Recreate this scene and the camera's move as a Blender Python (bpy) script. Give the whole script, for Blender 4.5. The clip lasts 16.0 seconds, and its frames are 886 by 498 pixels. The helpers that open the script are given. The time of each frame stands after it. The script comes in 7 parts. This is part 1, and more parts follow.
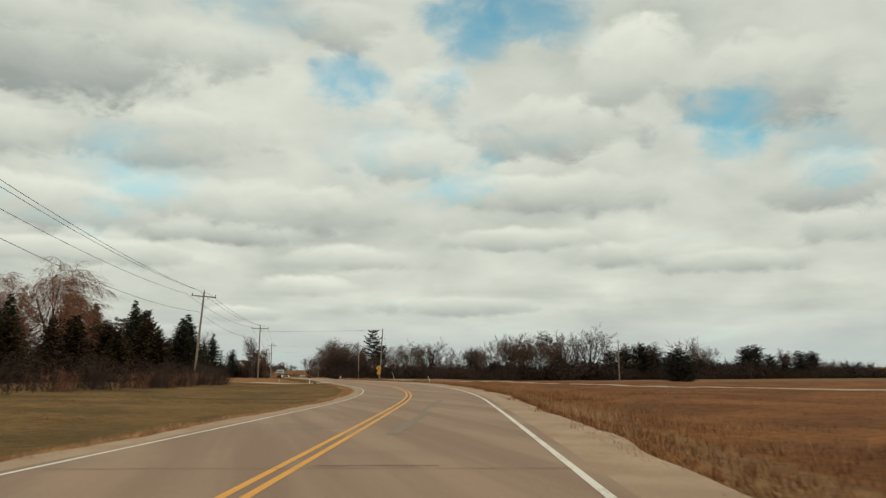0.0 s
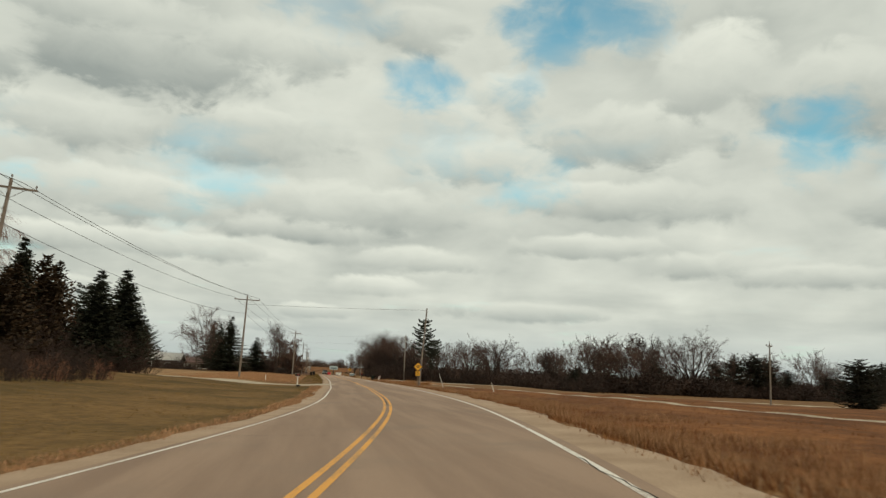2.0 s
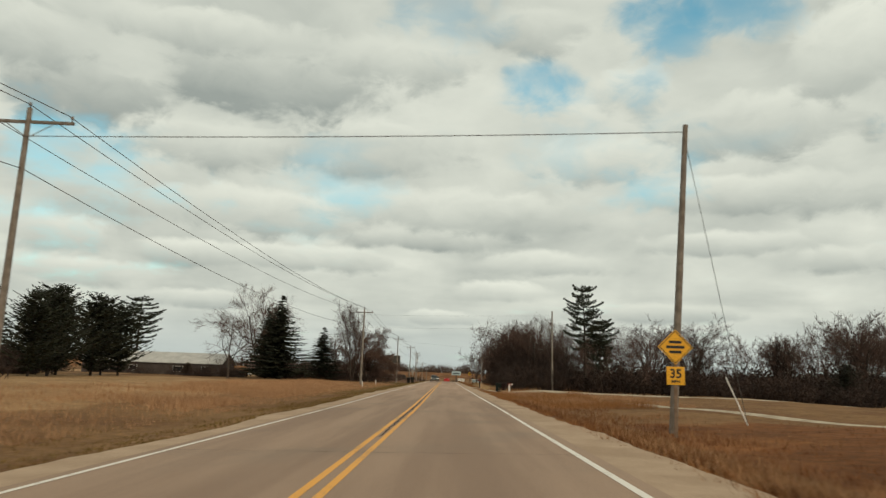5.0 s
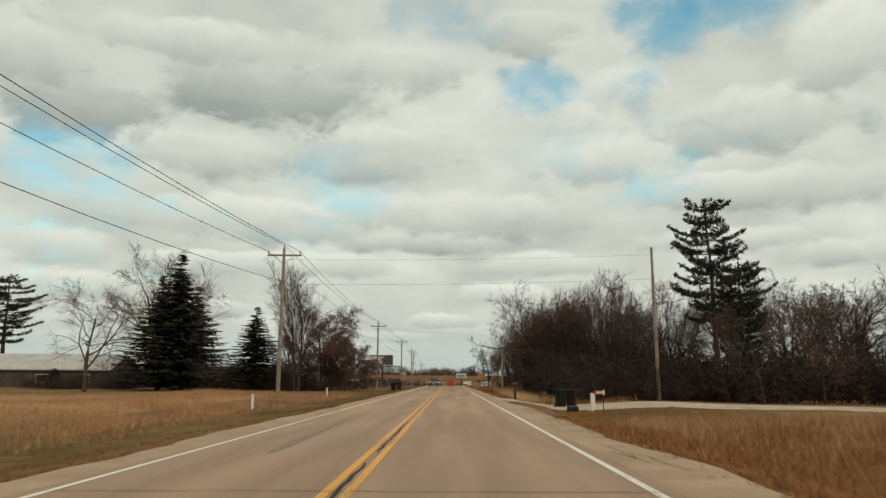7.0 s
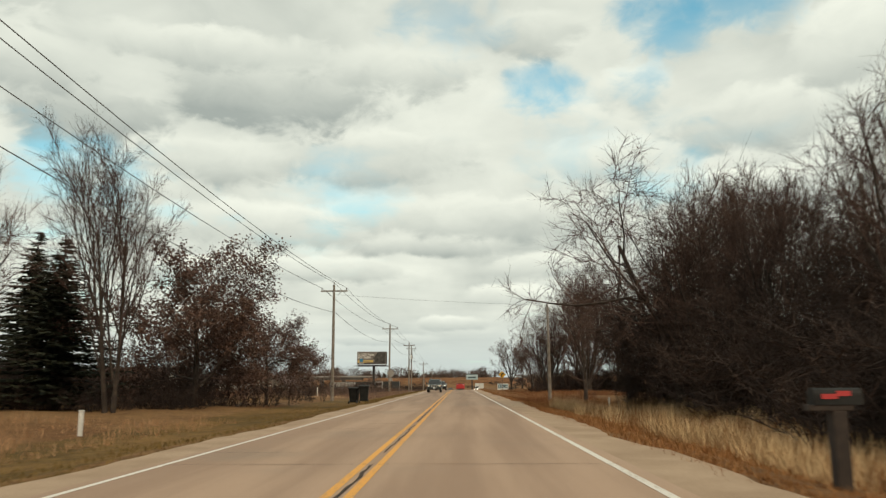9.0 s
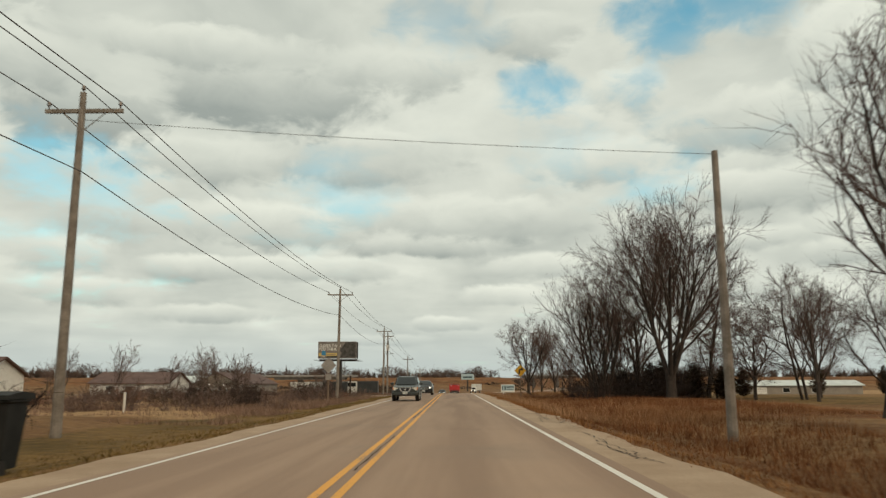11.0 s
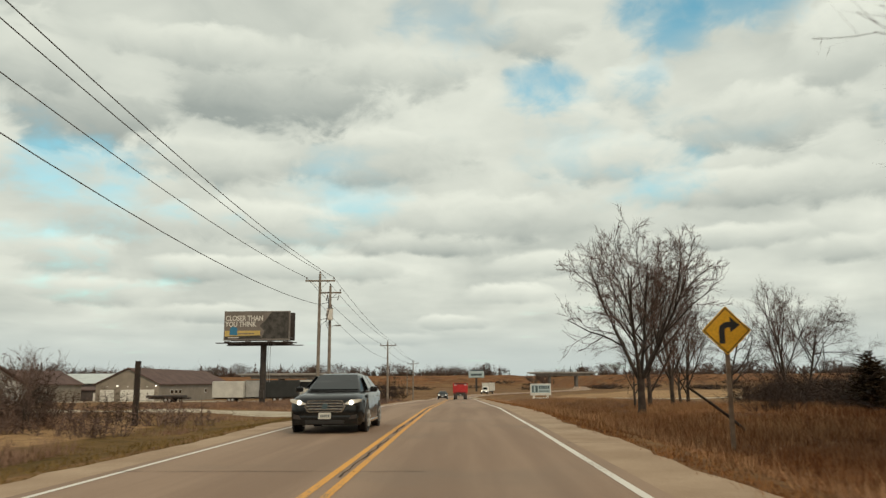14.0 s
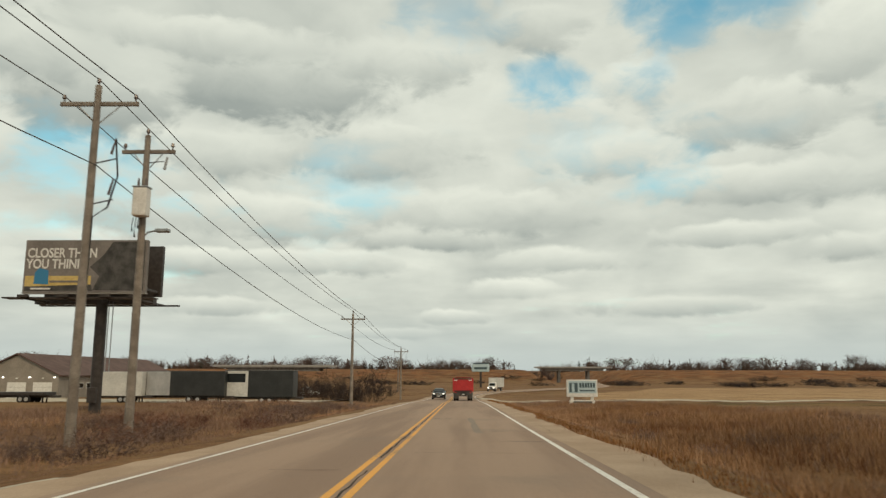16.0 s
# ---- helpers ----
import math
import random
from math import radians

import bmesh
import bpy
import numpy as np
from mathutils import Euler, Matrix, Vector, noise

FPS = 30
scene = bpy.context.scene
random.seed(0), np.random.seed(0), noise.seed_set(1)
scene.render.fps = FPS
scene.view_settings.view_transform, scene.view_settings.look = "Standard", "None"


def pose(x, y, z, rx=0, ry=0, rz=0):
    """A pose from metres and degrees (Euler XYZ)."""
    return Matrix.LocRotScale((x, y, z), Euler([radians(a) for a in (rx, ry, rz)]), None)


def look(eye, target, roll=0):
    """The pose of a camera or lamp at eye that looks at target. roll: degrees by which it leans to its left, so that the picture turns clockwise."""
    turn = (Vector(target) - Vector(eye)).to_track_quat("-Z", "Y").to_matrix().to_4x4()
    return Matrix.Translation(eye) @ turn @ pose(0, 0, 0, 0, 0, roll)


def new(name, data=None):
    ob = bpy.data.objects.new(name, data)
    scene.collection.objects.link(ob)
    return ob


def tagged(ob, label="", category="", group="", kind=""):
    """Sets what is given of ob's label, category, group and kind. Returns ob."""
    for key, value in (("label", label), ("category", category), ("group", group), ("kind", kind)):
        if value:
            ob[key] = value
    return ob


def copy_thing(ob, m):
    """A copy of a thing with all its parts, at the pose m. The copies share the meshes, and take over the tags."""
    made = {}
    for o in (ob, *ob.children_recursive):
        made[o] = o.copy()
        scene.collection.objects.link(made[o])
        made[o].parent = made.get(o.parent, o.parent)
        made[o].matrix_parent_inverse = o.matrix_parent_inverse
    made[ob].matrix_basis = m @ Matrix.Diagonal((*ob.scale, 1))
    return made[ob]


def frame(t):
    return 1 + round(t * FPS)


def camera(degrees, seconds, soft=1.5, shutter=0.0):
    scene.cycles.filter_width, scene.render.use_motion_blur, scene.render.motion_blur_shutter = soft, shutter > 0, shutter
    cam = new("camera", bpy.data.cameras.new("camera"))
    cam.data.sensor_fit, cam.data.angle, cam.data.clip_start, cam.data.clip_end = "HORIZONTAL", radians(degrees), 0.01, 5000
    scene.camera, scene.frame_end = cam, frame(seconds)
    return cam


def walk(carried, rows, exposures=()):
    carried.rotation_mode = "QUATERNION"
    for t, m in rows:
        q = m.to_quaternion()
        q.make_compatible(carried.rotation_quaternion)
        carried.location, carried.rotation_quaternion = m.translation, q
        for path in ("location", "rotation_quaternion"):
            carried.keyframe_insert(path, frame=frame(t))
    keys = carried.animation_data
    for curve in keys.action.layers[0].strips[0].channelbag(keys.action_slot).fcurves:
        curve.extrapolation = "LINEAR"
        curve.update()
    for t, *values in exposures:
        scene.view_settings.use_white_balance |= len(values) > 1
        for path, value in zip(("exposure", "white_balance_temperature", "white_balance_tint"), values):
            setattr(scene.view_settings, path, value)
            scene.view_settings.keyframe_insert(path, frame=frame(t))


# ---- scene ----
cam = camera(60.0, 16.0, soft=1.35, shutter=0.15)
# seconds, place, yaw to the left, pitch up, lean
PATH = [
    (0, -18.59, 13.24, 1.26, -14.11, 9.29, -0.08),
    (0.5, -14.76, 26.98, 1.28, -13.38, 9.38, 0.66),
    (1, -11.31, 40.85, 1.29, -12.14, 9.41, 1.27),
    (1.5, -8.32, 54.87, 1.30, -10.67, 9.43, 2.20),
    (2, -5.57, 68.84, 1.33, -8.87, 9.45, 2.76),
    (2.5, -3.24, 82.74, 1.33, -6.80, 9.40, 3.27),
    (3, -1.32, 96.73, 1.32, -4.75, 9.37, 3.47),
    (3.5, 0.17, 110.93, 1.32, -2.77, 9.38, 3.42),
    (4, 0.92, 125.38, 1.31, -1.16, 9.42, 3.17),
    (4.5, 1.31, 140.06, 1.33, -0.02, 9.45, 2.56),
    (7, 1.30, 213.84, 1.29, 0.56, 9.71, 0.41),
    (7.5, 1.39, 227.15, 1.29, 0.64, 9.82, -0.21),
    (8, 1.46, 240.39, 1.26, 0.87, 9.78, -0.44),
    (8.5, 1.42, 253.57, 1.26, 1.01, 9.85, -0.37),
    (9, 1.39, 266.55, 1.26, 1.13, 9.89, -0.39),
    (11.5, 1.45, 326.12, 1.25, 0.62, 9.92, -0.19),
    (12, 1.42, 336.81, 1.28, 0.57, 9.94, -0.58),
    (12.5, 1.65, 347.18, 1.26, 0.71, 9.98, -0.29),
    (13, 1.73, 357.41, 1.29, 0.86, 9.88, -0.16),
    (13.5, 1.65, 367.91, 1.28, 0.97, 9.87, -0.12),
    (14, 1.67, 378.68, 1.28, 1.17, 9.82, -0.39),
    (14.5, 1.58, 389.31, 1.29, 1.29, 9.87, -0.15),
    (15, 1.57, 399.78, 1.30, 1.43, 9.74, -0.21),
    (15.5, 1.57, 409.69, 1.26, 1.41, 9.57, -0.20),
    (16, 1.52, 419.39, 1.20, 1.37, 9.42, 0.15),
]


def aim(x, y, z, yaw, pitch, lean):
    a, b = radians(yaw), radians(pitch)
    ahead = Vector((-math.sin(a) * math.cos(b), math.cos(a) * math.cos(b), math.sin(b)))
    return look((x, y, z), Vector((x, y, z)) + ahead, lean)


walk(cam, [(t, aim(*row)) for t, *row in PATH], [(0, -0.05), (3, -0.05), (7, -0.03), (8, 0.08), (8.6, 0.2), (9.2, 0.2), (11.3, 0.0), (12.5, 0.07), (13.2, 0.12), (13.7, 0.1), (14.3, 0.03), (16, 0.02)])

# ---------------------------------------------------------------- light
SUN_EL, SUN_AZ = 38.0, 150.0
world = bpy.data.worlds.new("sky")
scene.world = world
world.use_nodes = True


class Nodes:
    """Short hand for building a node tree."""

    def __init__(self, tree):
        self.tree = tree
        tree.nodes.clear()

    def add(self, what, **fields):
        node = self.tree.nodes.new(what)
        for key, value in fields.items():
            if key == "blend":
                node.blend_type = value
            elif key == "kind":
                node.data_type = value
            elif key == "op":
                node.operation = value
            elif key == "sky":
                node.sky_type = value
        return node

    def link(self, a, b):
        self.tree.links.new(a, b)

    def put(self, socket, value):
        if isinstance(value, bpy.types.NodeSocket):
            self.link(value, socket)
        else:
            socket.default_value = value

    def math(self, op, a, b=0.0, clamp=False):
        node = self.add("ShaderNodeMath", op=op)
        node.use_clamp = clamp
        self.put(node.inputs[0], a)
        self.put(node.inputs[1], b)
        return node.outputs[0]

    def vec(self, op, a, b=None, scale=None):
        node = self.add("ShaderNodeVectorMath", op=op)
        self.put(node.inputs[0], a)
        if b is not None:
            self.put(node.inputs[1], b)
        if scale is not None:
            self.put(node.inputs["Scale"], scale)
        return node.outputs["Value"] if op in ("DOT_PRODUCT", "LENGTH", "DISTANCE") else node.outputs["Vector"]

    def mix(self, fac, a, b, blend="MIX"):
        node = self.add("ShaderNodeMix", kind="RGBA")
        node.blend_type = blend
        self.put(node.inputs[0], fac)
        self.put(node.inputs[6], a if isinstance(a, bpy.types.NodeSocket) else (*a, 1))
        self.put(node.inputs[7], b if isinstance(b, bpy.types.NodeSocket) else (*b, 1))
        return node.outputs[2]

    def noise(self, vector, scale, detail=4.0, rough=0.55, distort=0.0):
        node = self.add("ShaderNodeTexNoise")
        if vector is not None:
            self.link(vector, node.inputs["Vector"])
        node.inputs["Scale"].default_value = scale
        node.inputs["Detail"].default_value = detail
        node.inputs["Roughness"].default_value = rough
        node.inputs["Distortion"].default_value = distort
        return node.outputs["Fac"]

    def ramp(self, fac, low, high, smooth=True):
        node = self.add("ShaderNodeMapRange")
        node.interpolation_type = "SMOOTHSTEP" if smooth else "LINEAR"
        self.put(node.inputs[0], fac)
        node.inputs[1].default_value, node.inputs[2].default_value = low, high
        return node.outputs[0]


def build_sky():
    n = Nodes(world.node_tree)
    way = n.add("ShaderNodeTexCoord").outputs["Generated"]
    apart = n.add("ShaderNodeSeparateXYZ")
    n.link(way, apart.inputs[0])
    up = n.math("MAXIMUM", apart.outputs[2], 0.0)
    # the cloud layer as a plane seen from below, drawn together towards the horizon
    inv = n.math("DIVIDE", 1.0, n.math("ADD", up, 0.13))
    join = n.add("ShaderNodeCombineXYZ")
    n.link(n.math("MULTIPLY", apart.outputs[0], inv), join.inputs[0])
    n.link(n.math("MULTIPLY", apart.outputs[1], inv), join.inputs[1])
    plane = join.outputs[0]
    big = n.noise(n.vec("ADD", plane, (3.1, 7.7, 0.0)), 1.35, 6.0, 0.48, 0.12)
    fine = n.noise(n.vec("ADD", plane, (11.0, 2.0, 4.0)), 3.4, 4.0, 0.5, 0.2)
    puff = n.noise(n.vec("MULTIPLY", way, (1.0, 1.0, 1.7)), 7.0, 5.0, 0.5, 0.3)
    ragged = n.noise(n.vec("MULTIPLY", way, (1.0, 1.0, 1.6)), 20.0, 5.0, 0.55, 0.4)
    # gaps in the cloud, by yaw to the left and height in degrees, their half width and depth
    holes = None
    for yaw, height, wide, deep in SKY_GAPS:
        a, b = radians(yaw), radians(height)
        centre = (-math.sin(a) * math.cos(b), math.cos(a) * math.cos(b), math.sin(b))
        far = n.vec("LENGTH", n.vec("MULTIPLY", n.vec("SUBTRACT", way, centre), (1.0, 1.0, 1.5)))
        far = n.math("ADD", far, n.math("MULTIPLY", n.math("SUBTRACT", n.math("ADD", n.math("MULTIPLY", ragged, 0.4), n.math("MULTIPLY", puff, 0.6)), 0.5), radians(wide) * 6.5))
        bump = n.math("MULTIPLY", n.math("SUBTRACT", 1.0, n.ramp(far, 0.0, radians(wide) * 2.3)), deep)
        holes = bump if holes is None else n.math("MAXIMUM", holes, bump)
    cover = n.math("SUBTRACT", n.math("ADD", 1.0, n.math("MULTIPLY", n.math("SUBTRACT", n.math("ADD", n.math("MULTIPLY", big, 0.6), n.math("MULTIPLY", fine, 0.4)), 0.42), 2.0)), holes)
    mask = n.ramp(cover, 0.0, 1.05)
    sky = n.add("ShaderNodeTexSky", sky="NISHITA")
    sky.sun_disc = False
    sky.sun_elevation, sky.sun_rotation = radians(SUN_EL), radians(SUN_AZ)
    blue = n.vec("MULTIPLY", sky.outputs[0], (0.105, 0.19, 0.155))
    # yaw to the left and height of the way, in degrees
    left = n.math("MULTIPLY", n.math("ARCTAN2", n.math("MULTIPLY", apart.outputs[0], -1.0), apart.outputs[1]), 180 / math.pi)
    high = n.math("MULTIPLY", n.math("ARCSINE", apart.outputs[2]), 180 / math.pi)
    rough_a = n.math("ADD", n.math("MULTIPLY", n.math("SUBTRACT", puff, 0.5), 1.5), n.math("MULTIPLY", n.math("SUBTRACT", ragged, 0.5), 1.3))
    rough_b = n.math("ADD", n.math("MULTIPLY", n.math("SUBTRACT", fine, 0.5), 0.6), n.math("MULTIPLY", n.math("SUBTRACT", ragged, 0.5), 1.0))
    shade = n.math("ADD", n.math("MULTIPLY", n.math("SUBTRACT", puff, 0.5), 1.0), n.math("MULTIPLY", n.math("SUBTRACT", 0.5, big), 1.2))
    shade = n.math("ADD", shade, 0.52)
    # rolls of cumulus, the farther ones first: lit heads and grey bases
    for yaw, height, wide, tall, light in SKY_FAR_ROLLS + SKY_NEAR_ROLLS:
        u = n.math("DIVIDE", n.math("SUBTRACT", left, yaw), wide)
        v = n.math("DIVIDE", n.math("SUBTRACT", high, height), tall)
        d = n.math("SQRT", n.math("ADD", n.math("MULTIPLY", u, u), n.math("MULTIPLY", v, v)))
        d = n.math("ADD", d, rough_a)
        inside = n.math("SUBTRACT", 1.0, n.ramp(d, 0.62, 1.12))
        tone = n.math("ADD", n.math("MULTIPLY", n.math("ADD", v, rough_b), 0.50), 0.46 + light * 0.75)
        blend = n.add("ShaderNodeMix", kind="FLOAT")
        n.put(blend.inputs[0], n.math("MULTIPLY", inside, 0.9))
        n.put(blend.inputs[2], shade)
        n.put(blend.inputs[3], tone)
        shade = blend.outputs[0]
    cloud = n.mix(n.ramp(shade, -0.15, 1.15, False), (0.338, 0.376, 0.346), (0.905, 0.925, 0.80))
    haze = n.mix(n.ramp(up, 0.0, 0.10), (0.52, 0.58, 0.55), cloud)
    both = n.mix(mask, blue, haze)
    ground = n.mix(n.ramp(apart.outputs[2], -0.02, 0.0), (0.12, 0.10, 0.08), both)
    back = n.add("ShaderNodeBackground")
    n.link(ground, back.inputs[0])
    out = n.add("ShaderNodeOutputWorld")
    n.link(back.outputs[0], out.inputs[0])


SKY_GAPS = ((-17.4, 24.3, 4.2, 0.95), (-15.3, 22.1, 3, 0.7), (-7.2, 21.7, 2.6, 0.75), (-14.7, 13.9, 2.4, 0.6), (25.7, 11.8, 4.5, 0.6), (28.6, 10.6, 3, 0.4), (1, 26.5, 3.5, 0.6), (-8.2, 17.3, 3, 0.35), (7.3, 14.9, 3, 0.35), (-21, 25.7, 4, 0.8), (-35.1, 16.6, 2.6, 0.8), (-42.1, 15.2, 2.6, 0.6))
SKY_FAR_ROLLS = ((5.7, 3.1, 5, 0.5, 0), (0.3, 4.4, 2.9, 0.6, 0.2), (17.5, 4.9, 5.9, 0.7, 0), (-15.4, 5, 7.5, 0.8, -0.05), (25.7, 6.2, 4.6, 1.1, 0.1), (-4.3, 6.4, 4.2, 0.9, 0.25), (-35.1, 7.9, 7, 0.9, 0), (9.4, 8.3, 8.4, 1, 0.1), (18.6, 8.3, 4.7, 1, 0.2), (-7.6, 8.5, 6.2, 1.1, 0.1), (-27.6, 8.6, 4.2, 1.1, 0), (27.7, 8.7, 4.5, 1.5, 0.1), (-41.7, 9.8, 4.2, 1.4, 0), (-19.3, 9.9, 6.6, 1, 0.1), (1.9, 10.2, 8.5, 1, -0.1), (14.2, 11.5, 11.3, 1.8, 0.1))
SKY_NEAR_ROLLS = ((-0.6, 12.4, 9.8, 1.9, 0.15), (-41.9, 12.6, 4.5, 2.2, -0.1), (-27.7, 13.1, 5.2, 1.9, 0), (-19.3, 13.4, 7.4, 1.4, 0.05), (-11.6, 16, 6.1, 2, 0.15), (18.6, 16.1, 6.9, 2, 0.05), (5.7, 17.1, 8.3, 2.4, 0.1), (-22.8, 18.2, 7.8, 2.6, 0.05), (25.8, 18.5, 7.2, 2.5, -0.45), (-37.8, 19.7, 7.7, 3.2, -0.2), (13.8, 20.8, 10.8, 2.8, -0.45), (-13.7, 21, 3.9, 2.3, 0.3), (30.7, 21.4, 4.1, 2.5, 0), (-28.4, 22.2, 4.7, 3.4, 0.15), (3.5, 23, 7.6, 2.3, 0), (20.2, 23.5, 10.8, 1.7, 0), (-6.7, 25.3, 4.8, 2.1, -0.1))
build_sky()
sun = new("sun", bpy.data.lights.new("sun", "SUN"))
sun.data.energy, sun.data.angle, sun.data.color = 1.45, radians(16), (1.0, 0.76, 0.50)
sun.matrix_world = pose(0, 0, 60, 90 - SUN_EL, 0, 180 - SUN_AZ)
scene.view_settings.exposure = 0.0

# ---------------------------------------------------------------- materials


def material(name, make, rough=0.85, metal=0.0, bump=0.0, spec=0.5):
    mat = bpy.data.materials.new(name)
    mat.use_nodes = True
    n = Nodes(mat.node_tree)
    shader = n.add("ShaderNodeBsdfPrincipled")
    shader.inputs["Roughness"].default_value = rough
    shader.inputs["Metallic"].default_value = metal
    shader.inputs["Specular IOR Level"].default_value = spec
    where = n.add("ShaderNodeNewGeometry").outputs["Position"]
    made = make(n, where)
    colour, height = made if isinstance(made, tuple) and isinstance(made[0], bpy.types.NodeSocket) else (made, None)
    if isinstance(colour, bpy.types.NodeSocket):
        n.link(colour, shader.inputs["Base Color"])
    else:
        shader.inputs["Base Color"].default_value = (*colour, 1)
    if bump and height is not None:
        relief = n.add("ShaderNodeBump")
        relief.inputs["Strength"].default_value = 0.6
        relief.inputs["Distance"].default_value = bump
        n.link(height, relief.inputs["Height"])
        n.link(relief.outputs[0], shader.inputs["Normal"])
    out = n.add("ShaderNodeOutputMaterial")
    n.link(shader.outputs[0], out.inputs[0])
    return mat


def mottled(a, b, scale, detail=5.0, fine=None, own=0.0):
    """Two tones in patches, a finer grain over them, and a tone of its own for each object."""

    def make(n, where):
        patches = n.noise(where, scale, detail)
        colour = n.mix(n.ramp(patches, 0.32, 0.68), a, b)
        grain = n.noise(where, fine or scale * 9, 3.0)
        colour = n.mix(0.5, colour, n.mix(n.ramp(grain, 0.25, 0.75), (0.55, 0.55, 0.55), (1.0, 1.0, 1.0)), "MULTIPLY")
        if own:
            info = n.add("ShaderNodeObjectInfo").outputs["Random"]
            tone = n.math("ADD", 1.0 - own, n.math("MULTIPLY", info, 2 * own))
            colour = n.vec("SCALE", colour, scale=tone)
        return colour, grain

    return make


def island_tones(a, b, spread=0.3):
    def make(n, where):
        one = n.add("ShaderNodeNewGeometry").outputs["Random Per Island"]
        colour = n.mix(one, a, b)
        return n.mix(spread, colour, n.mix(n.noise(where, 0.35, 2.0), (0.3, 0.3, 0.3), (1.6, 1.5, 1.4)), "MULTIPLY")

    return make


def asphalt(n, where):
    along = n.vec("MULTIPLY", where, (1.0, 0.05, 1.0))
    lanes = n.noise(along, 0.9, 4.0)
    spots = n.noise(where, 0.25, 5.0)
    grain = n.noise(where, 60.0, 3.0)
    colour = n.mix(n.ramp(lanes, 0.35, 0.65), (0.257, 0.175, 0.123), (0.339, 0.238, 0.169))
    colour = n.mix(n.math("MULTIPLY", n.ramp(spots, 0.52, 0.75), 0.45), colour, (0.204, 0.163, 0.127))
    colour = n.mix(0.55, colour, n.mix(n.ramp(grain, 0.3, 0.7), (0.62, 0.62, 0.62), (1.12, 1.1, 1.08)), "MULTIPLY")
    # the stretch by the farmyard is paler
    apart = n.add("ShaderNodeSeparateXYZ")
    n.link(where, apart.inputs[0])
    pale = n.math("SUBTRACT", n.ramp(apart.outputs[1], 195.0, 262.0), n.ramp(apart.outputs[1], 300.0, 352.0))
    colour = n.vec("SCALE", colour, scale=n.math("ADD", 1.0, n.math("MULTIPLY", pale, 0.28)))
    return colour, grain


def shoulder_stone(n, where):
    spots = n.noise(where, 0.6, 6.0)
    grain = n.noise(where, 38.0, 4.0)
    colour = n.mix(n.ramp(spots, 0.3, 0.7), (0.342, 0.245, 0.166), (0.452, 0.337, 0.237))
    colour = n.mix(0.6, colour, n.mix(n.ramp(grain, 0.3, 0.7), (0.6, 0.59, 0.58), (1.1, 1.1, 1.1)), "MULTIPLY")
    return colour, grain


def worn_paint(paint, under, amount):
    def make(n, where):
        chips = n.noise(where, 14.0, 6.0, 0.7)
        broad = n.noise(n.vec("MULTIPLY", where, (1.0, 0.25, 1.0)), 1.1, 3.0)
        worn = n.ramp(n.math("ADD", n.math("MULTIPLY", chips, 0.6), n.math("MULTIPLY", broad, 0.4)), amount - 0.05, amount + 0.07)
        return n.mix(worn, paint, under), chips

    return make


def ground_cover(n, where):
    """Turf, dry tall grass and ploughed field, by the zones of the sheet."""
    zone = n.add("ShaderNodeVertexColor")
    zone.layer_name = "zone"
    parts = n.add("ShaderNodeSeparateColor")
    n.link(zone.outputs[0], parts.inputs[0])
    wob = n.math("MULTIPLY", n.math("SUBTRACT", n.noise(where, 0.22, 5.0), 0.5), 0.9)
    patches, tuft, grain = n.noise(where, 0.12, 5.0), n.noise(where, 2.2, 5.0, 0.65), n.noise(where, 17.0, 4.0, 0.7)
    dry = n.mix(n.ramp(patches, 0.3, 0.7), (0.152, 0.079, 0.034), (0.240, 0.144, 0.067))
    turf = n.mix(n.ramp(patches, 0.3, 0.7), (0.092, 0.062, 0.018), (0.215, 0.130, 0.048))
    soil = n.mix(n.ramp(patches, 0.3, 0.7), (0.115, 0.046, 0.014), (0.250, 0.108, 0.036))
    pale = n.mix(n.ramp(patches, 0.3, 0.7), (0.2968, 0.1870, 0.0941), (0.4066, 0.2722, 0.1478))
    colour = n.mix(n.ramp(n.math("ADD", parts.outputs[0], wob), 0.4, 0.62), dry, turf)
    colour = n.mix(n.ramp(n.math("ADD", parts.outputs[1], wob), 0.4, 0.62), colour, soil)
    colour = n.mix(n.ramp(n.math("ADD", parts.outputs[2], wob), 0.4, 0.62), colour, pale)
    colour = n.mix(0.75, colour, n.mix(n.ramp(tuft, 0.28, 0.72), (0.52, 0.50, 0.47), (1.25, 1.22, 1.15)), "MULTIPLY")
    colour = n.mix(0.6, colour, n.mix(n.ramp(grain, 0.25, 0.75), (0.5, 0.48, 0.45), (1.3, 1.25, 1.2)), "MULTIPLY")
    return colour, n.math("ADD", n.math("MULTIPLY", tuft, 0.7), n.math("MULTIPLY", grain, 0.3))


